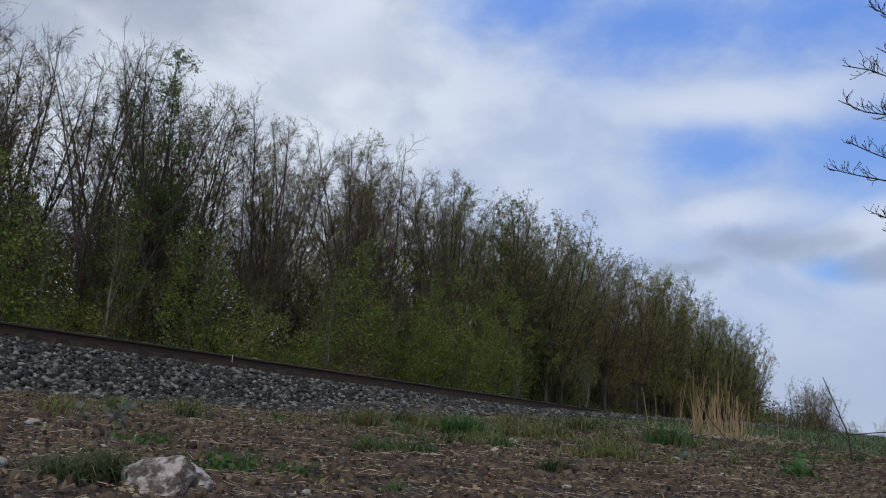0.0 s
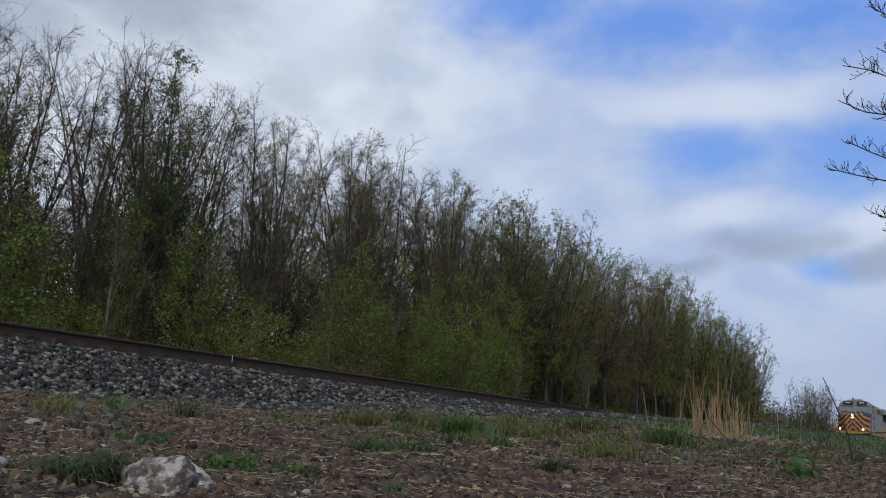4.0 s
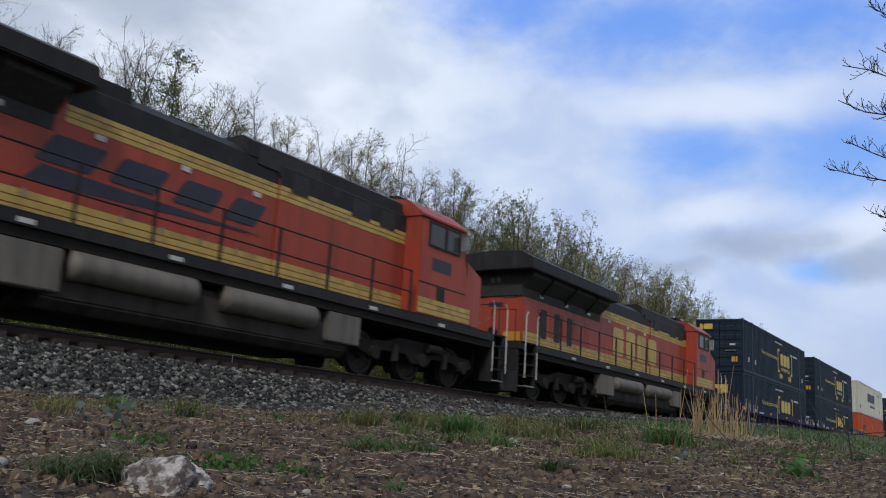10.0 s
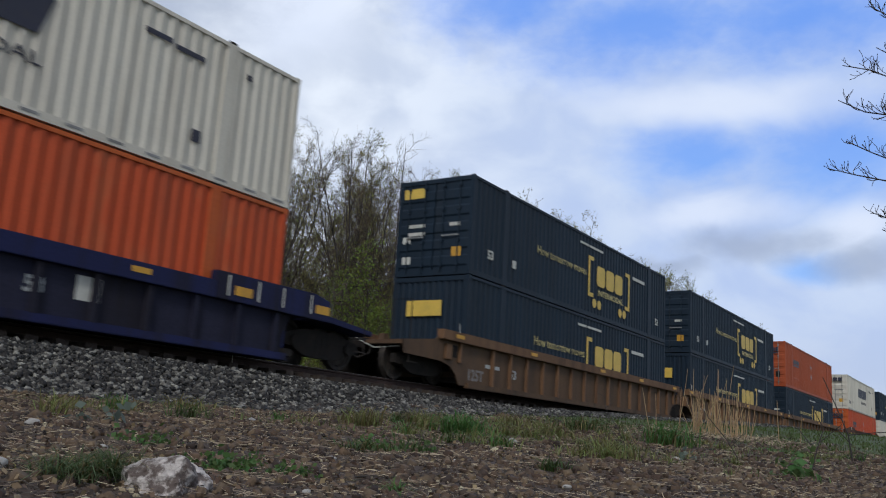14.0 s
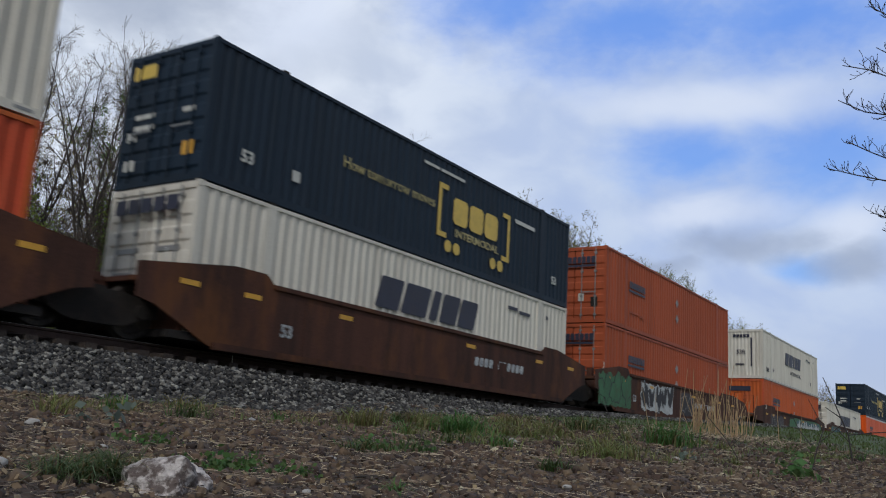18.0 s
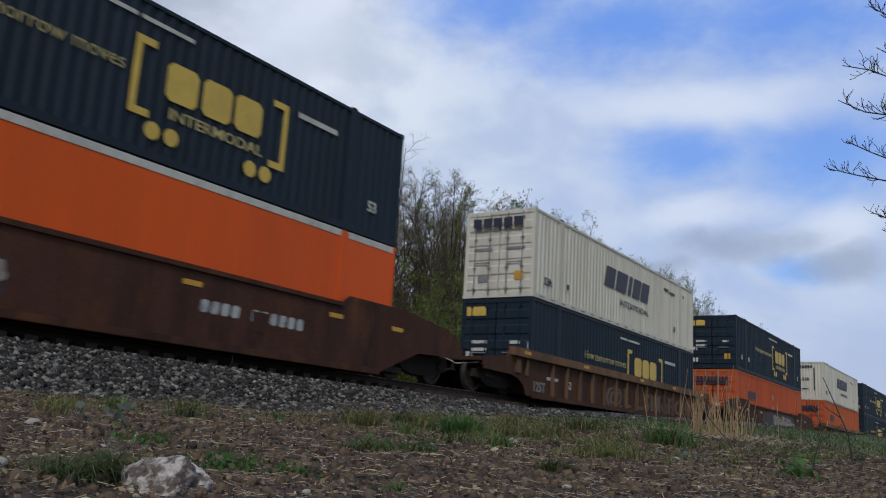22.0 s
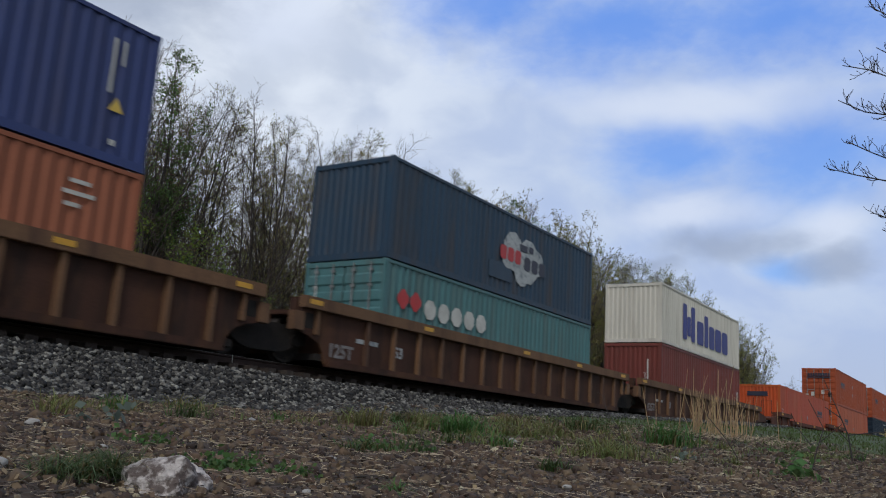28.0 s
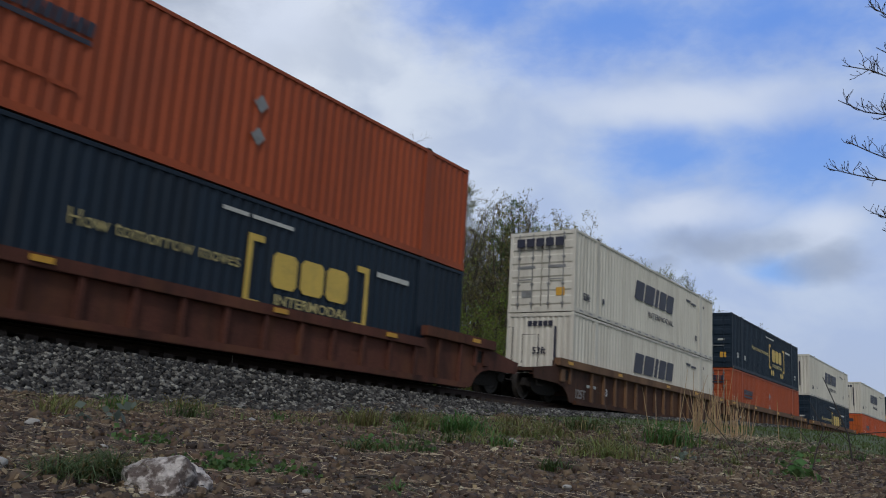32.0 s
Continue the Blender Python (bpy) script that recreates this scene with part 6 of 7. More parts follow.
third = orange_loco("orange and black locomotive with yellow stripes and dark lettering blocks", P_INK, False)
couple(third, -45.45, 0, True)
fourth = orange_loco("orange and black locomotive with large yellow lettering blocks", P_STRAWYEL, True)
couple(fourth, -22.85, 0, True)


# ---- trees ----
def tube_arrays(paths):
    """Many tapered tubes at once: (points, radius at foot, radius at tip, sides)."""
    V, F, o = [], [], 0
    for pts, r0, r1, n in paths:
        pts = np.asarray(pts, float)
        k = len(pts)
        d = np.gradient(pts, axis=0)
        d /= np.linalg.norm(d, axis=1)[:, None] + 1e-9
        ref = np.where(np.abs(d[:, 2:3]) > 0.9, np.array([[1.0, 0, 0]]), np.array([[0, 0, 1.0]]))
        a = np.cross(d, ref)
        a /= np.linalg.norm(a, axis=1)[:, None] + 1e-9
        b = np.cross(d, a)
        ang = 2 * np.pi * np.arange(n) / n
        r = np.linspace(r0, r1, k)[:, None, None]
        V.append((pts[:, None, :] + r * (np.cos(ang)[None, :, None] * a[:, None, :] + np.sin(ang)[None, :, None] * b[:, None, :])).reshape(-1, 3))
        i, j = np.meshgrid(np.arange(k - 1), np.arange(n), indexing="ij")
        F.append(np.stack([i * n + j, i * n + (j + 1) % n, (i + 1) * n + (j + 1) % n, (i + 1) * n + j], -1).reshape(-1, 4) + o)
        o += k * n
    return np.concatenate(V), np.concatenate(F)


def leaf_arrays(rng, pts, size, up=0.3, folded=False):
    """Small leaves at given places: pointed ones, or larger folded ones."""
    n = len(pts)
    a = rng.normal(size=(n, 3))
    a[:, 2] = a[:, 2] * 0.6 - up
    a /= np.linalg.norm(a, axis=1)[:, None]
    b = np.cross(a, rng.normal(size=(n, 3)))
    b /= np.linalg.norm(b, axis=1)[:, None] + 1e-9
    s = (size * (0.6 + 0.8 * rng.random(n)))[:, None]
    if folded:
        v = np.stack([pts, pts + a * s * 0.5 + b * s * 0.36, pts + a * s, pts + a * s * 0.5 - b * s * 0.36], 1).reshape(-1, 3)
        return v, np.arange(4 * n).reshape(n, 4)
    v = np.stack([pts, pts + a * s * 0.85 + b * s * 0.42, pts + a * s * 0.85 - b * s * 0.42], 1).reshape(-1, 3)
    return v, np.arange(3 * n).reshape(n, 3)


def grow(rng, start, way_, length, segs, bend, lift):
    """A wandering branch line."""
    p, d, out = np.array(start, float), np.array(way_, float), [np.array(start, float)]
    for i in range(segs):
        d = d + rng.normal(size=3) * bend + np.array([0, 0, lift])
        d /= np.linalg.norm(d)
        p = p + d * length / segs
        out.append(p.copy())
    return np.array(out)


def along(path, k):
    i = min(int(k * (len(path) - 1)), len(path) - 2)
    f = k * (len(path) - 1) - i
    return path[i] * (1 - f) + path[i + 1] * f, path[i + 1] - path[i]


def fork(rng, d, spread):
    d = d / np.linalg.norm(d)
    s = np.cross(d, rng.normal(size=3))
    s /= np.linalg.norm(s)
    o = d * math.cos(spread) + s * math.sin(spread)
    return o / np.linalg.norm(o)


def twigs_on(rng, path, count, length, spread, lift=0.12):
    """Short straight shoots along a branch."""
    out = []
    for q in range(count):
        p, d = along(path, 0.12 + 0.88 * rng.random())
        d = fork(rng, d, spread * (0.5 + 0.7 * rng.random())) + np.array([0, 0, lift])
        out.append(np.array([p, p + d * length * (0.45 + 0.75 * rng.random())]))
    return out


def tree(label, seed, height, leaves, leaf_size, leaf_paint, leaders=3, fork_at=0.42, open_=0.30, twig=7, low=6, bark=None, dense=17):
    """A forest tree: a bole, a few leaders that part from it, side branches, fine twigs and young leaves."""
    rng = np.random.default_rng(seed)
    t = thing("tree", label, "tree", "trees at the wood's edge")
    thick, thin, tips = [], [], []
    r0 = 0.0085 * height * (0.8 + 0.4 * rng.random())
    up = np.array([0, 0, 1.0])

    def rising(d, spread, k):
        """A way that parts from d by some spread and turns upwards by k."""
        o = fork(rng, d, spread) + up * k
        return o / np.linalg.norm(o)

    bole = grow(rng, (0, 0, -0.25), (rng.normal() * 0.03, rng.normal() * 0.03, 1), height * fork_at, 7, 0.035, 0.05)
    thick.append((bole, r0, r0 * 0.74, 7))
    mains = []
    turn = rng.random() * 6.28
    for i in range(leaders + 1):
        a = turn + 6.283 * i / (leaders + 1) + 0.4 * rng.normal()
        w = open_ * (0.3 if i == 0 else 0.75 + 0.6 * rng.random())
        ln = height * (1 - fork_at) * (0.98 if i == 0 else 0.86 + 0.16 * rng.random())
        start, _ = along(bole, 1.0 - 0.22 * rng.random() * (i > 0))
        mains.append((grow(rng, start, (math.cos(a) * w, math.sin(a) * w, 1), ln, 10, 0.042, 0.03), r0 * 0.50, 0.010, dense, 0.10))
    for i in range(low):
        p, d = along(bole, 0.45 + 0.5 * rng.random())
        mains.append((grow(rng, p, rising(d, 0.75, 0.25), height * (0.14 + 0.14 * rng.random()), 6, 0.10, 0.12), r0 * 0.26, 0.009, dense // 2, 0.25))
    for path, ra, rb, count, frm in mains:
        thick.append((path, ra, rb, 6))
        whole = np.linalg.norm(path[-1] - path[0])
        tips += twigs_on(rng, path[-4:], twig * 2, 0.6, 0.5, 0.2)
        for i in range(count):
            k = frm + (0.98 - frm) * (i + rng.random()) / count
            p, d = along(path, k)
            ln = (0.05 * height + 0.20 * whole * (1.05 - k)) * (0.55 + 0.6 * rng.random())
            limb = grow(rng, p, rising(d, 0.85, 0.10), ln, 6, 0.085, 0.05)
            thick.append((limb, ra * (1 - k) * 0.42 + 0.010, 0.006, 4))
            nb = max(3, int(ln * 2.4))
            for j in range(nb):
                p2, d2 = along(limb, 0.18 + 0.82 * (j + rng.random()) / nb)
                br = grow(rng, p2, rising(d2, 0.80, 0.06), (0.32 + 0.22 * ln) * (0.7 + 0.7 * rng.random()), 3, 0.11, 0.05)
                thin.append((br, 0.0085, 0.0045, 3))
                tips += twigs_on(rng, br, twig, 0.42, 0.85, 0.12)
    grown = height * 0.985 / np.percentile([p[-1, 2] for p in tips], 99)
    thick = [(p * grown, a, b, n) for p, a, b, n in thick]
    thin = [(p * grown, a, b, n) for p, a, b, n in thin + [(p, 0.0056, 0.0030, 3) for p in tips]]
    v, f = tube_arrays(thick)
    part("trunk", raw_mesh("trunk", v, f, bark or M_BARK, True), None, t, "dark furrowed trunk and limbs" if bark is None else "pale smooth slender trunk")
    v, f = tube_arrays(thin)
    part("branchwork", raw_mesh("branchwork", v, f, M_TWIG), None, t, "fine bare branches")
    if leaves:
        ends = grown * np.array([p[-1] for p in tips])
        foot = grown * np.array([p[0] for p in tips])
        i = rng.integers(0, len(ends), leaves)
        q = rng.random((leaves, 1)) ** 0.6
        pts = foot[i] * (1 - q) + ends[i] * q + rng.normal(size=(leaves, 3)) * 0.07
        v, f = leaf_arrays(rng, pts, leaf_size)
        part("crown", raw_mesh("crown", v, f, leaf_paint), None, t, "sparse young leaves")
    return t


def shrub(label, seed, height, paint, leaves, size, stems=7):
    rng = np.random.default_rng(seed)
    t = thing("shrub", label, "shrub", "shrubs at the wood's edge")
    thin, tips = [], []
    for s in range(stems):
        st = grow(rng, (rng.normal() * 0.4, rng.normal() * 0.4, -0.15), (rng.normal() * 0.2, rng.normal() * 0.2, 1), height * (0.55 + 0.5 * rng.random()), 8, 0.08, 0.05)
        thin.append((st, 0.026, 0.007, 4))
        for i in range(13):
            k = 0.08 + 0.9 * rng.random()
            p, d = along(st, k)
            br = grow(rng, p, fork(rng, d, 0.9), height * 0.24 * (1.2 - k), 4, 0.16, 0.05)
            thin.append((br, 0.008, 0.004, 3))
            tips += twigs_on(rng, br, 5, 0.45, 0.7)
    v, f = tube_arrays(thin + [(p, 0.0045, 0.003, 3) for p in tips])
    part("branchwork", raw_mesh("branchwork", v, f, M_TWIG), None, t, "thin upright stems")
    ends = np.concatenate(tips)
    pts = ends[rng.integers(0, len(ends), leaves)] + rng.normal(size=(leaves, 3)) * 0.11
    v, f = leaf_arrays(rng, pts, size)
    part("foliage", raw_mesh("foliage", v, f, paint), None, t, "loose clumps of fresh leaves")
    return t


def plant(ob, x, y, turn, size, sink=0.0):
    ob.matrix_basis = pose(x, y, ground_z(x, y) - sink, 0, 0, turn) @ Matrix.Diagonal((size, size, size, 1))
    return ob


def plant_copy(ob, x, y, turn, size):
    return plant(copy_thing(ob, Matrix.Identity(4)), x, y, turn, size)


def make_wood():
    rng = random.Random(11)
    bare = "tall slender tree, nearly bare with dark twigs"
    olive = "tall tree with sparse olive young leaves"
    green = "tall tree in fresh green leaf at the wood's edge"
    kinds = [
        tree(bare, 1, 15.0, 5000, 0.045, M_BUD, 3, 0.36, 0.30, twig=6),
        tree(bare, 2, 15.0, 4500, 0.045, M_BUD, 4, 0.30, 0.34, twig=6),
        tree(olive, 3, 15.0, 11500, 0.060, M_LEAF2, 3, 0.42, 0.32),
        tree(olive, 4, 15.0, 13000, 0.060, M_LEAF, 4, 0.36, 0.34),
        tree(green, 5, 15.0, 15000, 0.090, M_LEAF3, 3, 0.45, 0.26),
        tree(olive, 6, 15.0, 12500, 0.060, M_LEAF, 4, 0.46, 0.36),
        # plainer ones for the rows behind and far along the track
        tree(bare, 7, 15.0, 3500, 0.075, M_LEAF2, 3, 0.40, 0.32, twig=4),
        tree(olive, 8, 15.0, 9000, 0.085, M_LEAF2, 4, 0.38, 0.36, twig=3),
        tree(olive, 9, 15.0, 10000, 0.085, M_LEAF, 4, 0.42, 0.34, twig=3),
        tree(green, 10, 15.0, 8500, 0.11, M_LEAF3, 3, 0.42, 0.32, twig=2),
        tree("slender pale-barked sapling with thin fresh leaves", 12, 6.5, 1500, 0.055, M_SHRUB, 2, 0.6, 0.12, twig=4, low=5, bark=M_PALEBARK, dense=6),
    ]
    used = set()

    def put(k, x, y, top, turn=None):
        turn, size = rng.uniform(0, 360) if turn is None else turn, top / (6.5 if k == 10 else 15.0)
        if k in used:
            plant_copy(kinds[k], x, y, turn, size)
        else:
            used.add(k)
            plant(kinds[k], x, y, turn, size)

    def crown_top(x):
        return 13.6 + 0.7 * step(14, 27, x) - 0.3 * step(29, 31.5, x) + 0.8 * step(32, 40, x) + 0.7 * step(40, 50, x) + 0.4 * step(66, 80, x) - 1.0 * step(82, 96, x) - 2.6 * step(98, 116, x)

    # two front rows, from the bare end to the greener middle, down to the wood's rounded end
    for ya, yb, x in ((26.5, 29.0, 9.0), (29.5, 33.0, 12.0)):
        while x < 116:
            if x < 20:
                k = rng.choices(range(6), [6, 6, 0.6, 0, 0, 0])[0]
            elif x < 46:
                k = rng.choices(range(6), [2.5, 2.5, 3, 2.5, 0, 2.5])[0]
            else:
                k = rng.choices((6, 7, 8, 9), [1.5, 3.5, 4, 0.2])[0]
            put(k, x, rng.uniform(ya, yb), crown_top(x) * rng.uniform(0.93, 1.02) * (1.0 if ya < 28 else 1.06))
            x += rng.uniform(1.5, 2.7) * (1.0 if x < 60 else 1.3)
    put(4, 20.8, 26.6, 13.3)
    put(4, 49.5, 27.0, 15.0)
    put(9, 52.5, 28.0, 14.8)
    for ya, yb, gap, x in ((35, 39, 3.6, 16), (41, 48, 5.0, 19)):
        while x < 150:
            put(rng.choices((6, 7, 8), [3, 3, 3])[0], x, rng.uniform(ya, yb), crown_top(min(x, 95)) * rng.uniform(0.96, 1.07))
            x += rng.uniform(0.7, 1.3) * gap
    # low trees that run on beyond the wood's end, then a thin taller stand
    for i in range(15):
        put(rng.choice((7, 8, 6)), rng.uniform(126, 175), rng.uniform(30, 40), rng.uniform(6.0, 8.8))
    for i in range(9):
        put(rng.choice((6, 7, 6)), rng.uniform(186, 222), rng.uniform(34, 40), rng.uniform(13, 16.5))
    for i in range(12):
        put(rng.choice((6, 7)), rng.uniform(225, 320), rng.uniform(28, 50), rng.uniform(8, 11))
    for x, y, h in ((15.5, 24.6, 6.0), (18.2, 25.2, 7.2), (21.5, 24.2, 6.4), (24.8, 25.0, 5.5), (28.2, 24.0, 6.6), (33.5, 24.8, 6.2), (38.0, 24.2, 6.8), (45.0, 24.5, 6.0), (13.6, 25.8, 8.0), (55.0, 24.6, 6.5)):
        put(10, x, y, h)
    bushes = [shrub("bright yellow-green shrub with loose spring foliage", 21, 4.6, M_SHRUB, 5200, 0.075), shrub("olive green shrub under the trees", 22, 3.8, M_LEAF, 4600, 0.075),
              shrub("tall thin sapling bush in fresh green", 23, 6.4, M_SHRUB, 5600, 0.075), shrub("brownish shrub with few leaves", 24, 4.6, M_LEAF2, 2200, 0.06)]
    seen = set()
    for i in range(128):
        x = 4 + 112 * (i + rng.random()) / 128
        if x < 17:
            k = rng.choices(range(4), [1.5, 3, 1.5, 6])[0]
        elif x < 47:
            k = rng.choices(range(4), [4, 3, 5, 2])[0]
        else:
            k = rng.choices(range(4), [0.7, 2.5, 0.7, 4])[0]
        y = rng.uniform(22.5, 27.5) if x < 47 else rng.uniform(25.5, 30.5)
        size = rng.uniform(0.75, 1.3) if x < 47 else rng.uniform(0.5, 0.95)
        if k in seen:
            plant_copy(bushes[k], x, y, rng.uniform(0, 360), size)
        else:
            seen.add(k)
            plant(bushes[k], x, y, 0, 1.0)
    for i in range(45):
        plant_copy(bushes[rng.choice((0, 1, 3))], rng.uniform(5, 150), rng.uniform(31, 44), rng.uniform(0, 360), rng.uniform(1.0, 1.6))


make_wood()


M_BRUSH = leaf_mat("undergrowth_leaves", (0.110, 0.100, 0.045), 0.4, 0.04)


def make_far_wood():
    """The depth of the wood: countless stems and brush that close it."""
    rng = np.random.default_rng(8)
    stems = []
    for i in range(900):
        x, y = rng.uniform(5, 260), rng.uniform(40, 75)
        stems.append((grow(rng, (x, y, -0.5), (rng.normal() * 0.06, rng.normal() * 0.06, 1), rng.uniform(5, 13), 4, 0.06, 0.05), rng.uniform(0.04, 0.13), 0.02, 4))
    v, f = tube_arrays(stems)
    tagged(new("far_stems", raw_mesh("far_stems", v, f, M_BARK)), "countless dark stems deep in the wood", "woods", kind="stuff")
    n = 420000
    x, y = 240 * rng.random(n) ** 1.15, rng.uniform(34, 68, n)
    z = (7.6 + 0.16 * (y - 34)) * (1.0 + 0.22 * np.sin(x * 0.31 + y) + 0.18 * np.sin(x * 0.83)) * rng.random(n) ** 1.1
    v, f = leaf_arrays(rng, np.stack([x, y, z - 0.3], 1), 0.26)
    tagged(new("far_brush", raw_mesh("far_brush", v, f, M_BRUSH)), "dull green-brown undergrowth deep in the wood", "undergrowth", kind="stuff")
    n = 26000
    d = rng.uniform(330, 800, n)
    a = rng.uniform(-0.35, 0.28, n)
    z = 11 * rng.random(n) ** 1.2 * (0.6 + 0.4 * np.sin(a * 60) * np.sin(a * 23 + 1))
    v, f = leaf_arrays(rng, np.stack([d * np.cos(a), d * np.sin(a), z - 0.5], 1), 2.6)
    tagged(new("distant_trees", raw_mesh("distant_trees", v, f, M_LEAF2)), "distant tree line on the horizon", "woods", kind="stuff")


make_far_wood()


def make_near_tree():
    """The bare tree whose twigs reach into the view from the right."""
    rng = np.random.default_rng(31)
    t = thing("tree", "bare dark tree with knobbly budding twigs beside the meadow", "tree")
    bx, by = 10.4, -0.55
    trunk = grow(rng, (bx, by, -0.1), (0.02, -0.03, 1), 8.0, 10, 0.03, 0.03)
    thick, thin = [(trunk, 0.13, 0.03, 8)], []
    # height at the tip, reach across, depth: limbs towards the track, then some the other way
    for z, reach, dx in ((2.74, 1.24, 0.0), (2.91, 1.36, 0.1), (3.43, 1.76, 0.0), (3.70, 1.47, 0.05), (4.31, 1.50, 0.0), (4.66, 1.61, 0.0), (4.80, 1.28, 0.2), (5.12, 1.02, -0.2), (5.32, 1.20, 0.0),
                         (5.8, 1.0, -0.4), (6.3, 1.2, 0.3), (3.6, -2.4, 0.3), (4.4, -2.3, -0.5), (5.2, -2.2, 0.4), (6.0, -1.9, -0.2), (6.9, -1.2, 0.5)):
        k = min(0.95, max(0.1, (z - 0.55) / 8.0))
        p, _ = along(trunk, k)
        tip = np.array((bx + dx, reach, z))
        q = np.linspace(0, 1, 9)[:, None]
        sag = np.sin(np.pi * q) * np.array([[0.05 * rng.normal(), 0, -0.10 - 0.08 * rng.random()]])
        limb = p * (1 - q) + tip * q + sag + np.cumsum(rng.normal(size=(9, 3)) * 0.022, axis=0)
        thick.append((limb, 0.020, 0.005, 6))
        for i in range(14):
            kk = 0.58 + 0.40 * rng.random()
            p2, d2 = along(limb, kk)
            br = grow(rng, p2, fork(rng, d2, 0.55), 0.36 * (1.3 - kk) * (0.5 + 0.7 * rng.random()), 6, 0.20, 0.12)
            thin.append((br, 0.0050, 0.0030, 4))
            for j in range(3):
                p3, d3 = along(br, 0.3 + 0.7 * rng.random())
                tw = grow(rng, p3, fork(rng, d3, 0.7), 0.04 + 0.08 * rng.random(), 3, 0.25, 0.22)
                thin.append((tw, 0.0040, 0.0028, 3))
                e = tw[-1]
                thin.append((np.array([e, e + (tw[-1] - tw[-2]) * 0.4]), 0.0060, 0.003, 4))
    v, f = tube_arrays(thick)
    part("trunk", raw_mesh("trunk", v, f, M_BARE, True), None, t)
    v, f = tube_arrays(thin)
    part("branchwork", raw_mesh("branchwork", v, f, M_BARE), None, t, "knobbly bare twigs with buds")


make_near_tree()


# ---- what lies and grows on the ground ----
def scatter(rng, n, r0, r1, a0, a1, power=1.0):
    """Places on the ground, denser near the camera."""
    r = r0 * (r1 / r0) ** (rng.random(n) ** power)
    a = np.radians(a0 + (a1 - a0) * rng.random(n))
    x, y = r * np.cos(a), r * np.sin(a)
    ok = y < 11.6
    x, y, r = x[ok], y[ok], r[ok]
    return x, y, np.array([ground_z(p, q) for p, q in zip(x, y)]), r


def make_gravel():
    rng = np.random.default_rng(51)
    x, y, z, r = scatter(rng, 56000, 1.1, 24, 2, 66, 0.62)
    s = (0.0035 + 0.0010 * r) * (0.45 + 1.9 * rng.random(len(x)) ** 7)
    s = np.minimum(s, 0.04)
    v, f = stones(rng, np.stack([x, y, z + s * 0.2], 1), s, 0.9)
    tagged(new("gravel", raw_mesh("gravel", v, f, M_PEBBLE)), "brown and grey pebbles and crumbs of soil", "gravel", kind="stuff")
    x, y, z, r = scatter(rng, 40000, 1.2, 20, 2, 66, 0.6)
    s = (0.0060 + 0.0014 * r) * (0.35 + 3.4 * rng.random(len(x)) ** 5)
    v, f = stones(rng, np.stack([x, y, z + 0.1 * s], 1), s, 0.95)
    tagged(new("soil_clods", raw_mesh("soil_clods", v, f, M_CLOD)), "dark crumbly clods of soil", "soil", kind="stuff")


M_CLOD = mk("soil_crumbs", (0.084, 0.053, 0.034), 0.95, var=0.35, scale=9, amount=0.3, island=0.75, bump=0.8, hue=0.02)
M_LICHEN = mk("pale_stone", (0.36, 0.35, 0.33), 0.85, var=0.25, scale=14, dirt=(0.12, 0.10, 0.085), amount=0.35, bump=0.6)
M_DRYGRASS = leaf_mat("dry_grass", (0.21, 0.17, 0.075), 0.4, 0.03)
M_THIN = leaf_mat("thin_bank_grass", (0.130, 0.155, 0.055), 0.5, 0.05)
M_LUSH = leaf_mat("lush_grass", (0.105, 0.205, 0.055), 0.35, 0.03)
M_TUFT = leaf_mat("tuft_grass", (0.200, 0.215, 0.072), 0.4, 0.04)
M_FUZZ = leaf_mat("feathery_grass", (0.105, 0.145, 0.060), 0.4, 0.03)
M_WEED = leaf_mat("weed_leaves", (0.090, 0.160, 0.048), 0.35, 0.03)
M_GREYWEED = leaf_mat("grey_green_leaves", (0.15, 0.19, 0.15), 0.25, 0.02)


def strips(rng, pts, length, width, flat=0.15, curl=0.3):
    """Thin lying stalks: bent three-sided rods."""
    n = len(pts)
    a = rng.random(n) * 2 * np.pi
    d = np.stack([np.cos(a), np.sin(a), rng.normal(size=n) * flat], 1)
    p = np.stack([-np.sin(a), np.cos(a), np.zeros(n)], 1)
    k = (rng.random(n) - 0.5)[:, None] * curl
    mid = pts + np.array([0, 0, 1]) * width[:, None]
    st = [mid - d * length[:, None] / 2, mid + p * k * length[:, None], mid + d * length[:, None] / 2]
    tri = [np.stack([np.zeros(n), np.zeros(n), np.ones(n)], 1), p, -p]
    v = np.stack([s + t * width[:, None] * 0.5 for s in st for t in tri], 1).reshape(-1, 3)
    q = np.array([(i * 3 + j, i * 3 + (j + 1) % 3, i * 3 + 3 + (j + 1) % 3, i * 3 + 3 + j) for i in range(2) for j in range(3)])
    return v, (q[None] + 9 * np.arange(n)[:, None, None]).reshape(-1, 4)


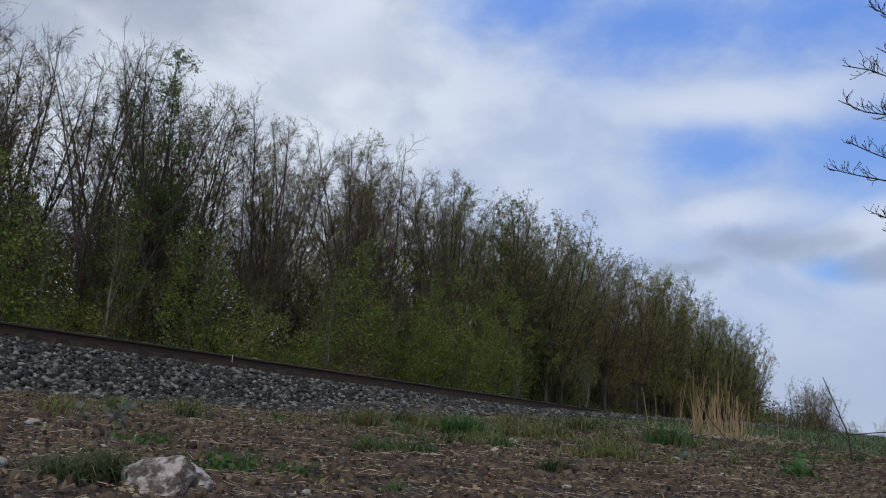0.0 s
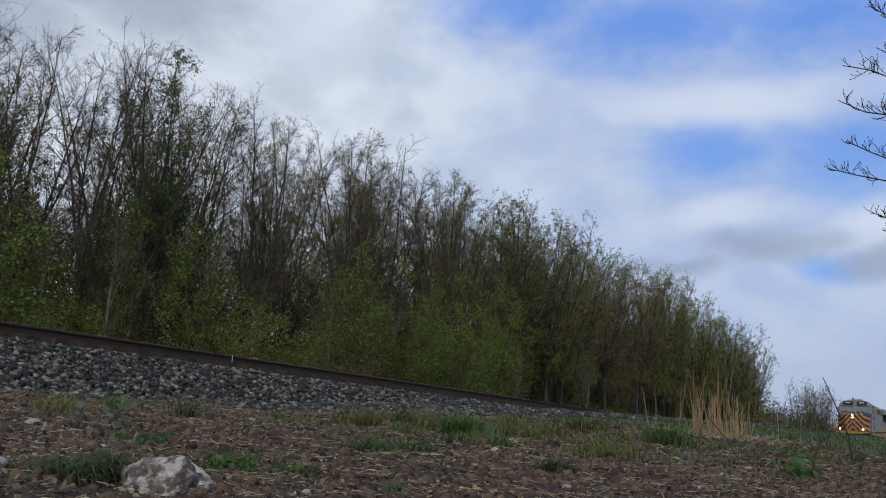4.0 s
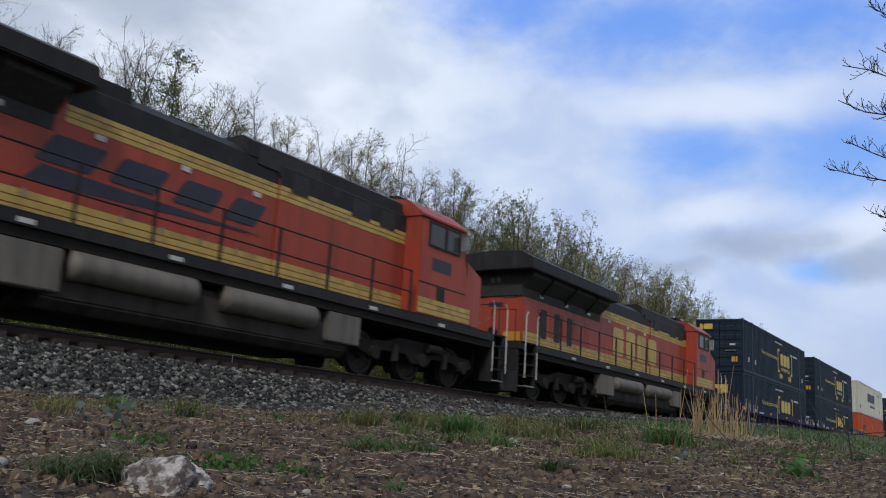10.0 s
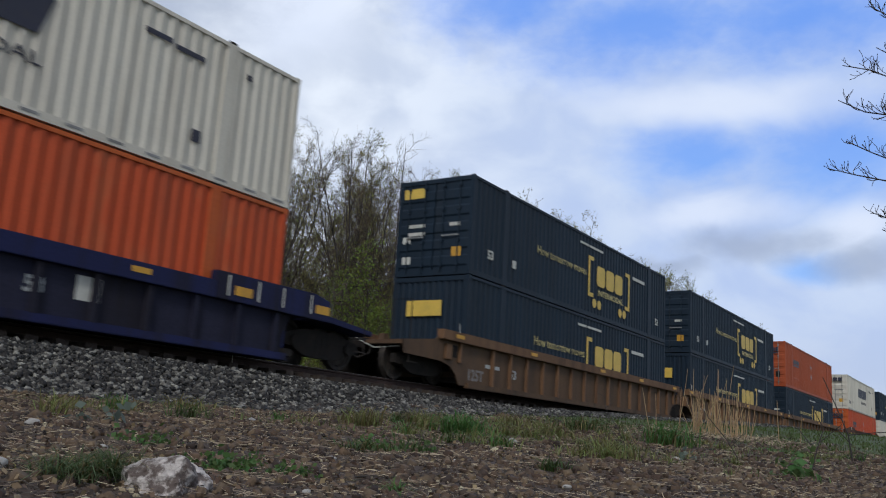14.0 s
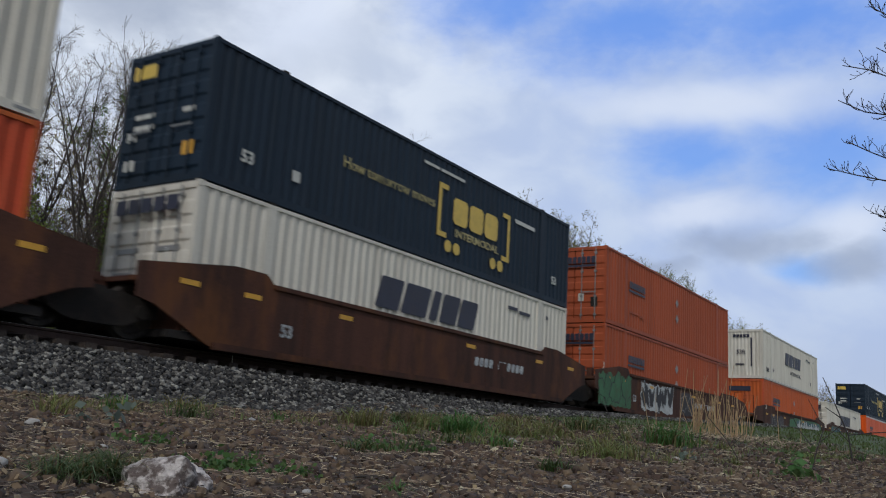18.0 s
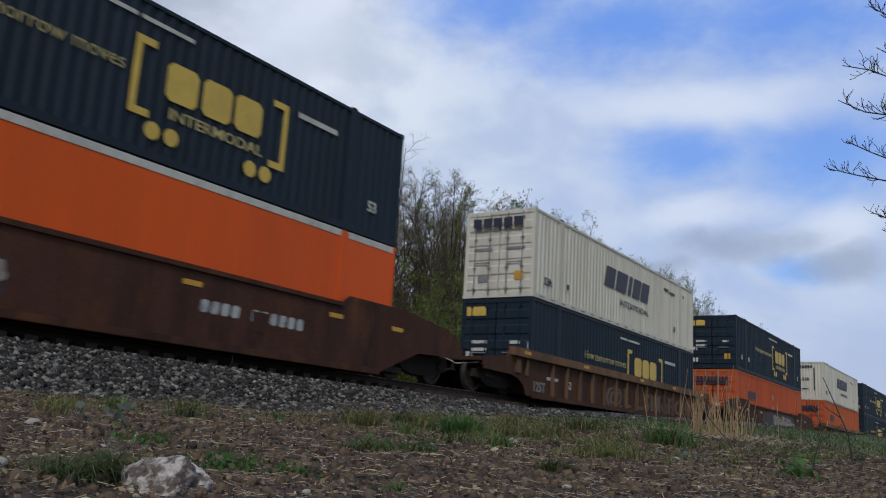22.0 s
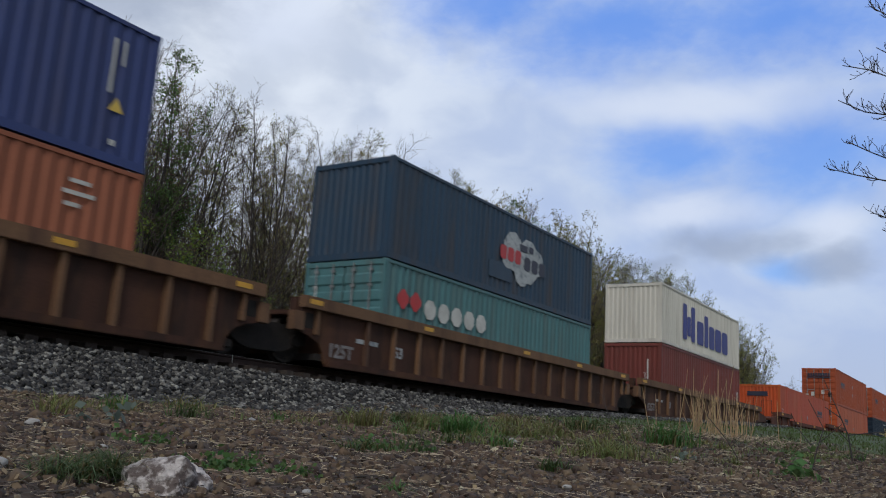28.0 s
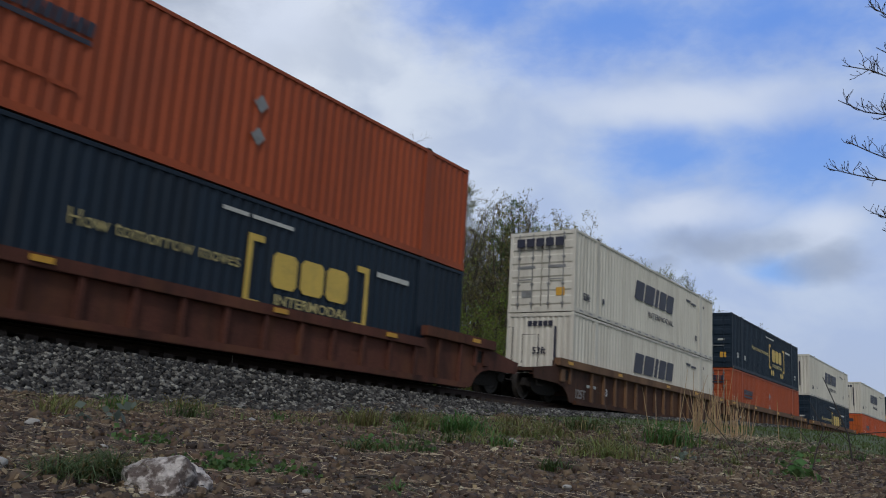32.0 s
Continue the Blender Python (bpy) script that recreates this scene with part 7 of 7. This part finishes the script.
def make_litter():
    rng = np.random.default_rng(52)
    x, y, z, r = scatter(rng, 10500, 1.2, 20, 2, 66, 0.65)
    ln = (0.018 + 0.008 * r) * (0.3 + 2.2 * rng.random(len(x)) ** 3)
    v, f = strips(rng, np.stack([x, y, z + 0.006 + 0.0008 * r], 1), ln, 0.0013 + 0.0005 * r)
    tagged(new("straw_litter", raw_mesh("straw_litter", v, f, M_STRAW)), "scattered bits of pale straw and dry stalks", "straw", kind="stuff")
    x, y, z, r = scatter(rng, 7000, 1.2, 18, 2, 66, 0.7)
    v, f = leaf_arrays(rng, np.stack([x, y, z + 0.006], 1), (0.010 + 0.0028 * r), 0.0, True)
    v[:, 2] = np.repeat(z, 4) + 0.006 + np.clip(v[:, 2] - np.repeat(z, 4), -0.002, 0.03)
    tagged(new("leaf_litter", raw_mesh("leaf_litter", v, f, M_DRYLEAF)), "crumpled brown dead leaves on the soil", "dead leaves", kind="stuff")
    x, y, z, r = scatter(rng, 2600, 1.2, 14, 2, 66, 0.7)
    ln = (0.04 + 0.016 * r) * (0.4 + rng.random(len(x)))
    v, f = strips(rng, np.stack([x, y, z + 0.003], 1), ln, 0.002 + 0.0006 * r)
    tagged(new("twig_litter", raw_mesh("twig_litter", v, f, M_BARK)), "short dark twigs lying on the soil", "twigs", kind="stuff")


def blade_arrays(rng, pts, height, width, bend=0.5):
    """Upright blades of grass: three-jointed tapering leaves."""
    n = len(pts)
    a = rng.random(n) * 2 * np.pi
    out = np.stack([np.cos(a), np.sin(a), np.zeros(n)], 1)
    side = np.stack([-np.sin(a), np.cos(a), np.zeros(n)], 1)
    b = (bend * (0.3 + rng.random(n)))[:, None]
    h = height[:, None]
    up = np.array([[0, 0, 1.0]])
    c = [pts, pts + up * h * 0.45 + out * b * h * 0.15, pts + up * h * (0.82 - 0.15 * b) + out * b * h * 0.5, pts + up * h * (1.0 - 0.35 * b) + out * b * h * 0.95]
    w = [1.0, 0.85, 0.55, 0.08]
    v = np.stack([p + s * side * width[:, None] * k / 2 for p, k in zip(c, w) for s in (-1, 1)], 1).reshape(-1, 3)
    q = np.array([(0, 1, 3, 2), (2, 3, 5, 4), (4, 5, 7, 6)])
    return v, (q[None] + 8 * np.arange(n)[:, None, None]).reshape(-1, 4)


def tuft(label, x, y, n, height, spread, paint, seed, width=0.005, bend=0.6, dry=0.0, name="grass_tuft"):
    rng = np.random.default_rng(seed)
    t = thing(name, label, "grass", "grass tufts", pose(x, y, ground_z(x, y) - 0.004))
    for share, p, nm in ((1 - dry, paint, "foliage"), (dry, M_DRYGRASS, "dry_foliage")):
        k = int(n * share * 0.75)
        if not k:
            continue
        pts = np.concatenate([rng.normal(size=(k, 2)) * spread * 0.50, np.zeros((k, 1))], 1)
        g0 = ground_z(x, y)
        pts[:, 2] = [ground_z(x + a, y + b) - g0 - 0.003 for a, b, _ in pts]
        v, f = blade_arrays(rng, pts, height * (0.45 + 0.95 * rng.random(k)), width * 1.35 * (0.6 + 0.8 * rng.random(k)), bend + 0.85)
        tagged(part(nm, raw_mesh(nm, v, f, p), None, t), kind="stuff")
    return t


def weed(label, x, y, n, size, spread, height, paint, seed):
    rng = np.random.default_rng(seed)
    t = thing("weed", label, "weed", "low weeds", pose(x, y, ground_z(x, y) - 0.003))
    stems, pts = [], []
    for i in range(max(5, n // 25)):
        s = grow(rng, (rng.normal() * spread * 0.6, rng.normal() * spread * 0.6, 0), (rng.normal() * 0.5, rng.normal() * 0.5, 0.8), height * (0.6 + 0.6 * rng.random()), 4, 0.2, 0.0)
        stems.append((s, 0.0022, 0.001, 4))
        pts.append(s)
    v, f = tube_arrays(stems)
    part("stalk_mass", raw_mesh("stalk_mass", v, f, M_WEED), None, t)
    pts = np.concatenate(pts)
    p = pts[rng.integers(0, len(pts), n)] + rng.normal(size=(n, 3)) * size * 0.7
    p[:, 2] = np.maximum(p[:, 2], 0.004)
    v, f = leaf_arrays(rng, p, size, 0.0, True)
    tagged(part("foliage", raw_mesh("foliage", v, f, paint), None, t), kind="stuff")
    return t


def rock(label, x, y, size, sx, sy, sz, seed, paint, sub=4, turn=0):
    bm = bmesh.new()
    bmesh.ops.create_icosphere(bm, subdivisions=sub, radius=1.0)
    o = Vector((seed * 3.1, seed * 1.7, seed))
    for vt in bm.verts:
        c = vt.co.copy()
        d = 1 + 0.30 * noise.noise(c * 0.9 + o) + 0.16 * noise.noise(c * 2.3 + o) + 0.07 * noise.noise(c * 5.5 + o) + 0.03 * noise.noise(c * 13 + o)
        facet = max(abs(c.x) * 0.92, abs(c.y) * 0.95, abs(c.z) * 1.0, (abs(c.x) + abs(c.z)) * 0.66)
        c = c * d * (0.72 + 0.28 / max(facet, 0.5) * 0.72)
        vt.co = Vector((c.x * sx, c.y * sy, c.z * sz)) * size
    me = bpy.data.meshes.new("rock")
    bm.to_mesh(me)
    bm.free()
    me.materials.append(paint)
    me.shade_smooth()
    ob = new("rock", me)
    ob.matrix_basis = pose(x, y, ground_z(x, y) + size * sz * (0.35 if size < 0.09 else -0.05), 0, 0, turn)
    return tagged(ob, label, "rock", "rocks on the soil")


def stalk(name, label, x, y, lines, paint, r=0.004):
    """A dead stem with side shoots, given as bends (dx, dy, dz) from its foot."""
    t = thing(name, label, "dead weed", "", pose(x, y, ground_z(x, y) - 0.01))
    rng = np.random.default_rng(int(x * 100))
    for i, ln in enumerate(lines):
        path = [np.array(p, float) for p in ln]
        v, f = tube_arrays([(np.array(path), r if i == 0 else r * 0.6, r * 0.4, 5)])
        part("stem" if i == 0 else "shoot", raw_mesh("stem", v, f, paint, True), None, t)
    return t


STAKE = (12.47, 13.17)


def make_floor_things():
    make_gravel()
    make_litter()
    rock("large pale lichen-blotched rock lying on the soil", 1.285, 1.51, 0.098, 1.10, 0.95, 0.80, 3, M_ROCK, 5, 20)
    for i, (x, y, s, p) in enumerate(((1.06, 1.78, 0.045, M_LICHEN), (9.1, 3.05, 0.085, M_LICHEN), (5.9, 3.35, 0.075, M_PEBBLE), (3.3, 3.7, 0.05, M_LICHEN), (3.9, 2.45, 0.045, M_LICHEN), (6.2, 1.75, 0.06, M_PEBBLE),
                                      (3.0, 2.5, 0.038, M_LICHEN), (7.9, 4.3, 0.08, M_LICHEN), (2.0, 2.7, 0.03, M_LICHEN), (2.3, 3.6, 0.045, M_LICHEN), (8.6, 2.2, 0.06, M_PEBBLE), (1.62, 1.42, 0.02, M_LICHEN),
                                      (2.62, 1.62, 0.03, M_PEBBLE), (3.1, 1.45, 0.028, M_LICHEN), (4.6, 5.2, 0.07, M_PEBBLE), (5.6, 5.6, 0.075, M_LICHEN))):
        rock("small weathered stone half sunk in the soil", x, y, s * 0.62, 1.2, 0.9, 0.62, 10 + i, p, 2, 37 * i)
    tufty = "clump of olive grass with dry blades"
    lush = "clump of lush green grass"
    for i, (x, y, n, h, sp, p, dry) in enumerate((
            (8.1, 6.36, 190, 0.30, 0.13, M_TUFT, 0.35), (8.55, 5.3, 300, 0.33, 0.15, M_LUSH, 0.05), (10.1, 6.93, 150, 0.28, 0.12, M_TUFT, 0.5), (10.1, 5.5, 220, 0.28, 0.18, M_TUFT, 0.4),
            (11.5, 5.63, 180, 0.28, 0.18, M_TUFT, 0.35), (7.1, 2.95, 260, 0.24, 0.16, M_TUFT, 0.35), (12.8, 4.45, 260, 0.42, 0.22, M_LUSH, 0.2), (4.07, 1.98, 160, 0.09, 0.07, M_GRASS, 0.05),
            (2.08, 1.50, 60, 0.065, 0.016, M_LUSH, 0.0), (1.24, 1.66, 420, 0.085, 0.075, M_FUZZ, 0.15), (1.16, 1.65, 380, 0.07, 0.075, M_FUZZ, 0.15), (2.9, 4.37, 90, 0.16, 0.09, M_TUFT, 0.4),
            (4.36, 5.65, 70, 0.17, 0.07, M_DRYGRASS, 0.5), (4.0, 3.1, 200, 0.10, 0.15, M_GRASS, 0.15), (6.3, 4.0, 140, 0.12, 0.18, M_GRASS, 0.2), (9.2, 6.2, 110, 0.26, 0.10, M_TUFT, 0.4),
            (13.4, 7.4, 140, 0.3, 0.25, M_TUFT, 0.4), (14.5, 6.5, 200, 0.32, 0.3, M_GRASS, 0.3), (6.9, 7.9, 70, 0.22, 0.15, M_TUFT, 0.5), (5.7, 7.6, 40, 0.16, 0.1, M_DRYGRASS, 0.5))):
        tuft(lush if p in (M_LUSH, M_WEED) else tufty, x, y, int(n * (1.5 if h > 0.2 else 1)), h * (0.9 if h > 0.2 else 1), sp * (1.7 if h > 0.2 else 1), p, 100 + i, width=0.0010 + 0.00075 * math.hypot(x, y), dry=dry, bend=1.1 if h < 0.12 else 0.75)
    rng = random.Random(91)
    for i in range(44):
        x, y = 3.6 + 12 * rng.random() ** 1.2, rng.uniform(1.9, 7.8)
        tuft(tufty, x, y, rng.randint(50, 120), rng.uniform(0.09, 0.2), rng.uniform(0.08, 0.2), rng.choice((M_TUFT, M_TUFT, M_LUSH, M_GRASS)), 300 + i, width=0.0010 + 0.00075 * math.hypot(x, y), dry=rng.choice((0.0, 0.0, 0.35)), bend=0.9)
    for i, (x, y, n, sz, sp, h, p, lb) in enumerate((
            (1.89, 2.0, 260, 0.016, 0.09, 0.045, M_WEED, "mat of small green weeds on the soil"), (2.02, 1.9, 160, 0.015, 0.07, 0.04, M_WEED, "mat of small green weeds on the soil"),
            (3.0, 4.05, 22, 0.045, 0.06, 0.05, M_GREYWEED, "grey-green broad-leaved rosette weed plant"), (9.3, 2.95, 26, 0.065, 0.08, 0.09, M_GREYWEED, "grey-green broad-leaved rosette weed plant"),
            (4.6, 3.3, 160, 0.03, 0.16, 0.06, M_WEED, "low green weeds on the soil"), (2.4, 3.0, 90, 0.02, 0.1, 0.04, M_WEED, "low green weeds on the soil"), (7.7, 1.55, 60, 0.06, 0.12, 0.16, M_WEED, "dark leafy weed on the soil"))):
        weed(lb, x, y, int(n * 1.3), sz * 1.25, sp * 1.15, h * 1.15, p, 200 + i)
    # reeds: a stand of dry canes
    rng = np.random.default_rng(77)
    x0, y0 = 18.6, 5.35
    for i in range(105):
        dx, dy = rng.normal() * 0.50, rng.normal() * 0.36
        x, y = x0 + dx, y0 + dy
        h = (0.36 + 0.62 * rng.random()) * (1.0 if rng.random() < 0.90 else 1.6)
        t = thing("reed", "dry straw-coloured reed cane", "reed", "stand of dry reeds", pose(x, y, ground_z(x, y) - 0.02))
        p = grow(rng, (0, 0, 0), (rng.normal() * 0.10, rng.normal() * 0.12, 1), h, 4, 0.03, 0.0)
        v, f = tube_arrays([(p, 0.0075, 0.004, 5)])
        part("cane", raw_mesh("cane", v, f, M_REED, True), None, t)
    for dx, dy, h in ((-1.5, 0.9, 0.95), (-1.35, 0.82, 0.8), (0.9, -1.0, 0.9), (1.5, -1.3, 0.6), (-0.3, 0.75, 1.35), (-0.1, 0.6, 1.3)):
        x, y = x0 + dx, y0 + dy
        t = thing("reed", "dry straw-coloured reed cane", "reed", "stand of dry reeds", pose(x, y, ground_z(x, y) - 0.02))
        v, f = tube_arrays([(grow(rng, (0, 0, 0), (rng.normal() * 0.1, rng.normal() * 0.16, 1), h, 5, 0.02, 0.0), 0.009, 0.004, 5)])
        part("cane", raw_mesh("cane", v, f, M_REED, True), None, t)
    x = x0 + rng.normal(size=900) * 0.7
    y = y0 + rng.normal(size=900) * 0.7
    z = np.array([ground_z(a, b) for a, b in zip(x, y)])
    v, f = strips(rng, np.stack([x, y, z + 0.03 * rng.random(900)], 1), 0.15 + 0.3 * rng.random(900), np.full(900, 0.012), 0.25)
    tagged(new("reed_litter", raw_mesh("reed_litter", v, f, M_STRAW)), "fallen broken straw round the reeds", "straw", kind="stuff")
    # dead stems
    stalk("dead_stem", "dark bent dead weed stem", 11.3, 3.0, [[(0, 0, 0), (-0.05, 0.12, 0.22), (-0.1, 0.28, 0.42), (-0.12, 0.42, 0.6)], [(-0.03, 0.08, 0.15), (0.05, -0.05, 0.32)]], M_BARE, 0.008)
    stalk("dead_stem", "dark branching dead weed stem", 10.2, 1.95, [[(0, 0, 0), (0, -0.05, 0.2), (0.05, -0.12, 0.45), (0.02, 0.02, 0.75)], [(0, -0.05, 0.2), (0.02, 0.12, 0.42), (0, 0.2, 0.6)],
                                                                  [(0.02, -0.08, 0.3), (0.05, -0.3, 0.5)]], M_BARE, 0.009)
    stalk("dead_stem", "tall dark forked dead branch", 14.5, 2.2, [[(0, 0, 0), (0, 0.05, 0.4), (0, 0.22, 0.85), (0, 0.38, 1.25)], [(0, 0.05, 0.4), (0, -0.3, 0.45), (0, -0.8, 0.5)], [(0, 0.15, 0.65), (0, 0.36, 0.8)],
                                                                   [(0, 0.0, 0.25), (0, 0.22, 0.5)]], M_BARE, 0.014)
    stalk("dead_stem", "thin wiry weed with pale seed heads", 9.6, 3.75, [[(0, 0, 0), (-0.05, 0.1, 0.25), (-0.02, 0.28, 0.5), (0, 0.3, 0.62), (0.0, 0.4, 0.68)], [(-0.02, 0.28, 0.5), (0, 0.2, 0.56)]], M_BARE, 0.005)
    # a short pale stake on the ballast shoulder
    x, y = STAKE
    t = thing("stake", "short thin pale stake in the ballast beside the rail", "stake", "", pose(x, y, bed_z(x, y) - 0.06))
    v, f = tube_arrays([(np.array([(0, 0, 0), (0.004, 0, 0.2), (0.0, 0.004, 0.40)]), 0.008, 0.007, 6)])
    part("rod", raw_mesh("rod", v, f, P_PALE, True), None, t)
    # long dry twigs lying about
    for i, (xa, ya, xb, yb, m) in enumerate(((2.5, 1.75, 2.95, 1.35, M_STRAW), (2.0, 2.0, 2.55, 1.75, M_BARK), (3.2, 2.6, 3.9, 2.25, M_STRAW), (2.6, 2.9, 3.0, 2.95, M_STRAW), (1.7, 1.25, 1.95, 1.2, M_STRAW),
                                              (4.8, 2.2, 5.6, 1.9, M_BARK), (2.2, 4.0, 2.9, 3.8, M_STRAW), (6.4, 2.3, 7.4, 1.9, M_STRAW), (3.3, 1.1, 3.9, 1.0, M_BARK))):
        pts = []
        for k in range(7):
            q = k / 6
            x, y = xa + (xb - xa) * q + 0.02 * math.sin(9 * q + i), ya + (yb - ya) * q + 0.04 * math.sin(7 * q + 2 * i)
            pts.append((x, y, ground_z(x, y) + 0.008))
        v, f = tube_arrays([(np.array(pts), 0.0035, 0.002, 5)])
        tagged(new("twig", raw_mesh("twig", v, f, m, True)), "thin dry twig lying on the soil", "twig", "twigs on the soil")
    # thin grass towards the ballast and over the meadow
    rng = np.random.default_rng(60)
    n = 15000
    x, y = 5.5 + 25 * rng.random(n) ** 1.2, 1.2 + 9.6 * rng.random(n)
    keep = np.array([noise.noise((a * 0.45, b * 0.45, 5)) + 0.35 * noise.noise((a * 1.4, b * 1.4, 9)) > 0.16 - 0.03 * (a - 8) + 0.04 * max(0.0, 3.5 - b) for a, b in zip(x, y)])
    x, y = x[keep], y[keep]
    z = np.array([ground_z(a, b) for a, b in zip(x, y)])
    k = len(x)
    v, f = blade_arrays(rng, np.stack([x, y, z - 0.004], 1), 0.03 + 0.08 * rng.random(k) ** 1.5, 0.008 * (0.6 + rng.random(k)), 0.8)
    tagged(new("thin_grass", raw_mesh("thin_grass", v, f, M_THIN)), "thin short grass over the gravelly bank", "grass", kind="stuff")
    n = 26000
    x, y = 17.5 + 78 * rng.random(n) ** 1.6, -16 + 26.5 * rng.random(n)
    z = np.array([ground_z(a, b) for a, b in zip(x, y)])
    v, f = blade_arrays(rng, np.stack([x, y, z - 0.004], 1), 0.05 + 0.08 * rng.random(n), 0.010 + 0.0010 * x * rng.random(n), 0.9)
    tagged(new("meadow_grass", raw_mesh("meadow_grass", v, f, M_FIELD)), "short green meadow grass", "grass", kind="stuff")


make_floor_things()


# ---- what moves ----
def spin_wheels():
    """Wheels turn with the way covered; wheels that share a place on their truck share the keys."""
    done = {}
    turned = {ob: back for ob, s, z, back in TRAIN}
    for w in [o for o in scene.objects if o.name.split(".")[0] == "wheel"]:
        back = turned[w.parent.parent]
        x, y, r = w.location
        key = (round(x, 2), round(y, 2), round(r, 2), back)
        if key not in done:
            face = pose(x, y, r, 0, 0, 0 if y > 0 else 180)
            sign = 1 if (y > 0) != back else -1
            walk(w, [(k / FPS, face @ Matrix.Rotation(-sign * way(k / FPS) / r, 4, "Y")) for k in range(32 * FPS + 1)])
            done[key] = w
        else:
            keys = done[key].animation_data
            w.rotation_mode = "QUATERNION"
            mine = w.animation_data_create()
            mine.action, mine.action_slot = keys.action, keys.action_slot


def motions():
    for ob, s, z, turned in TRAIN:
        walk(ob, [(t, rolling(t, s, z, turned)) for t in (0, 4, 8, 12, 16, 20, 24, 28, 32)])
    spin_wheels()
    walk(backdrop, [(0, pose(0, 0, EYE, 0, 0, -1.6)), (32, pose(0, 0, EYE, 0, 0, 1.6))])


motions()
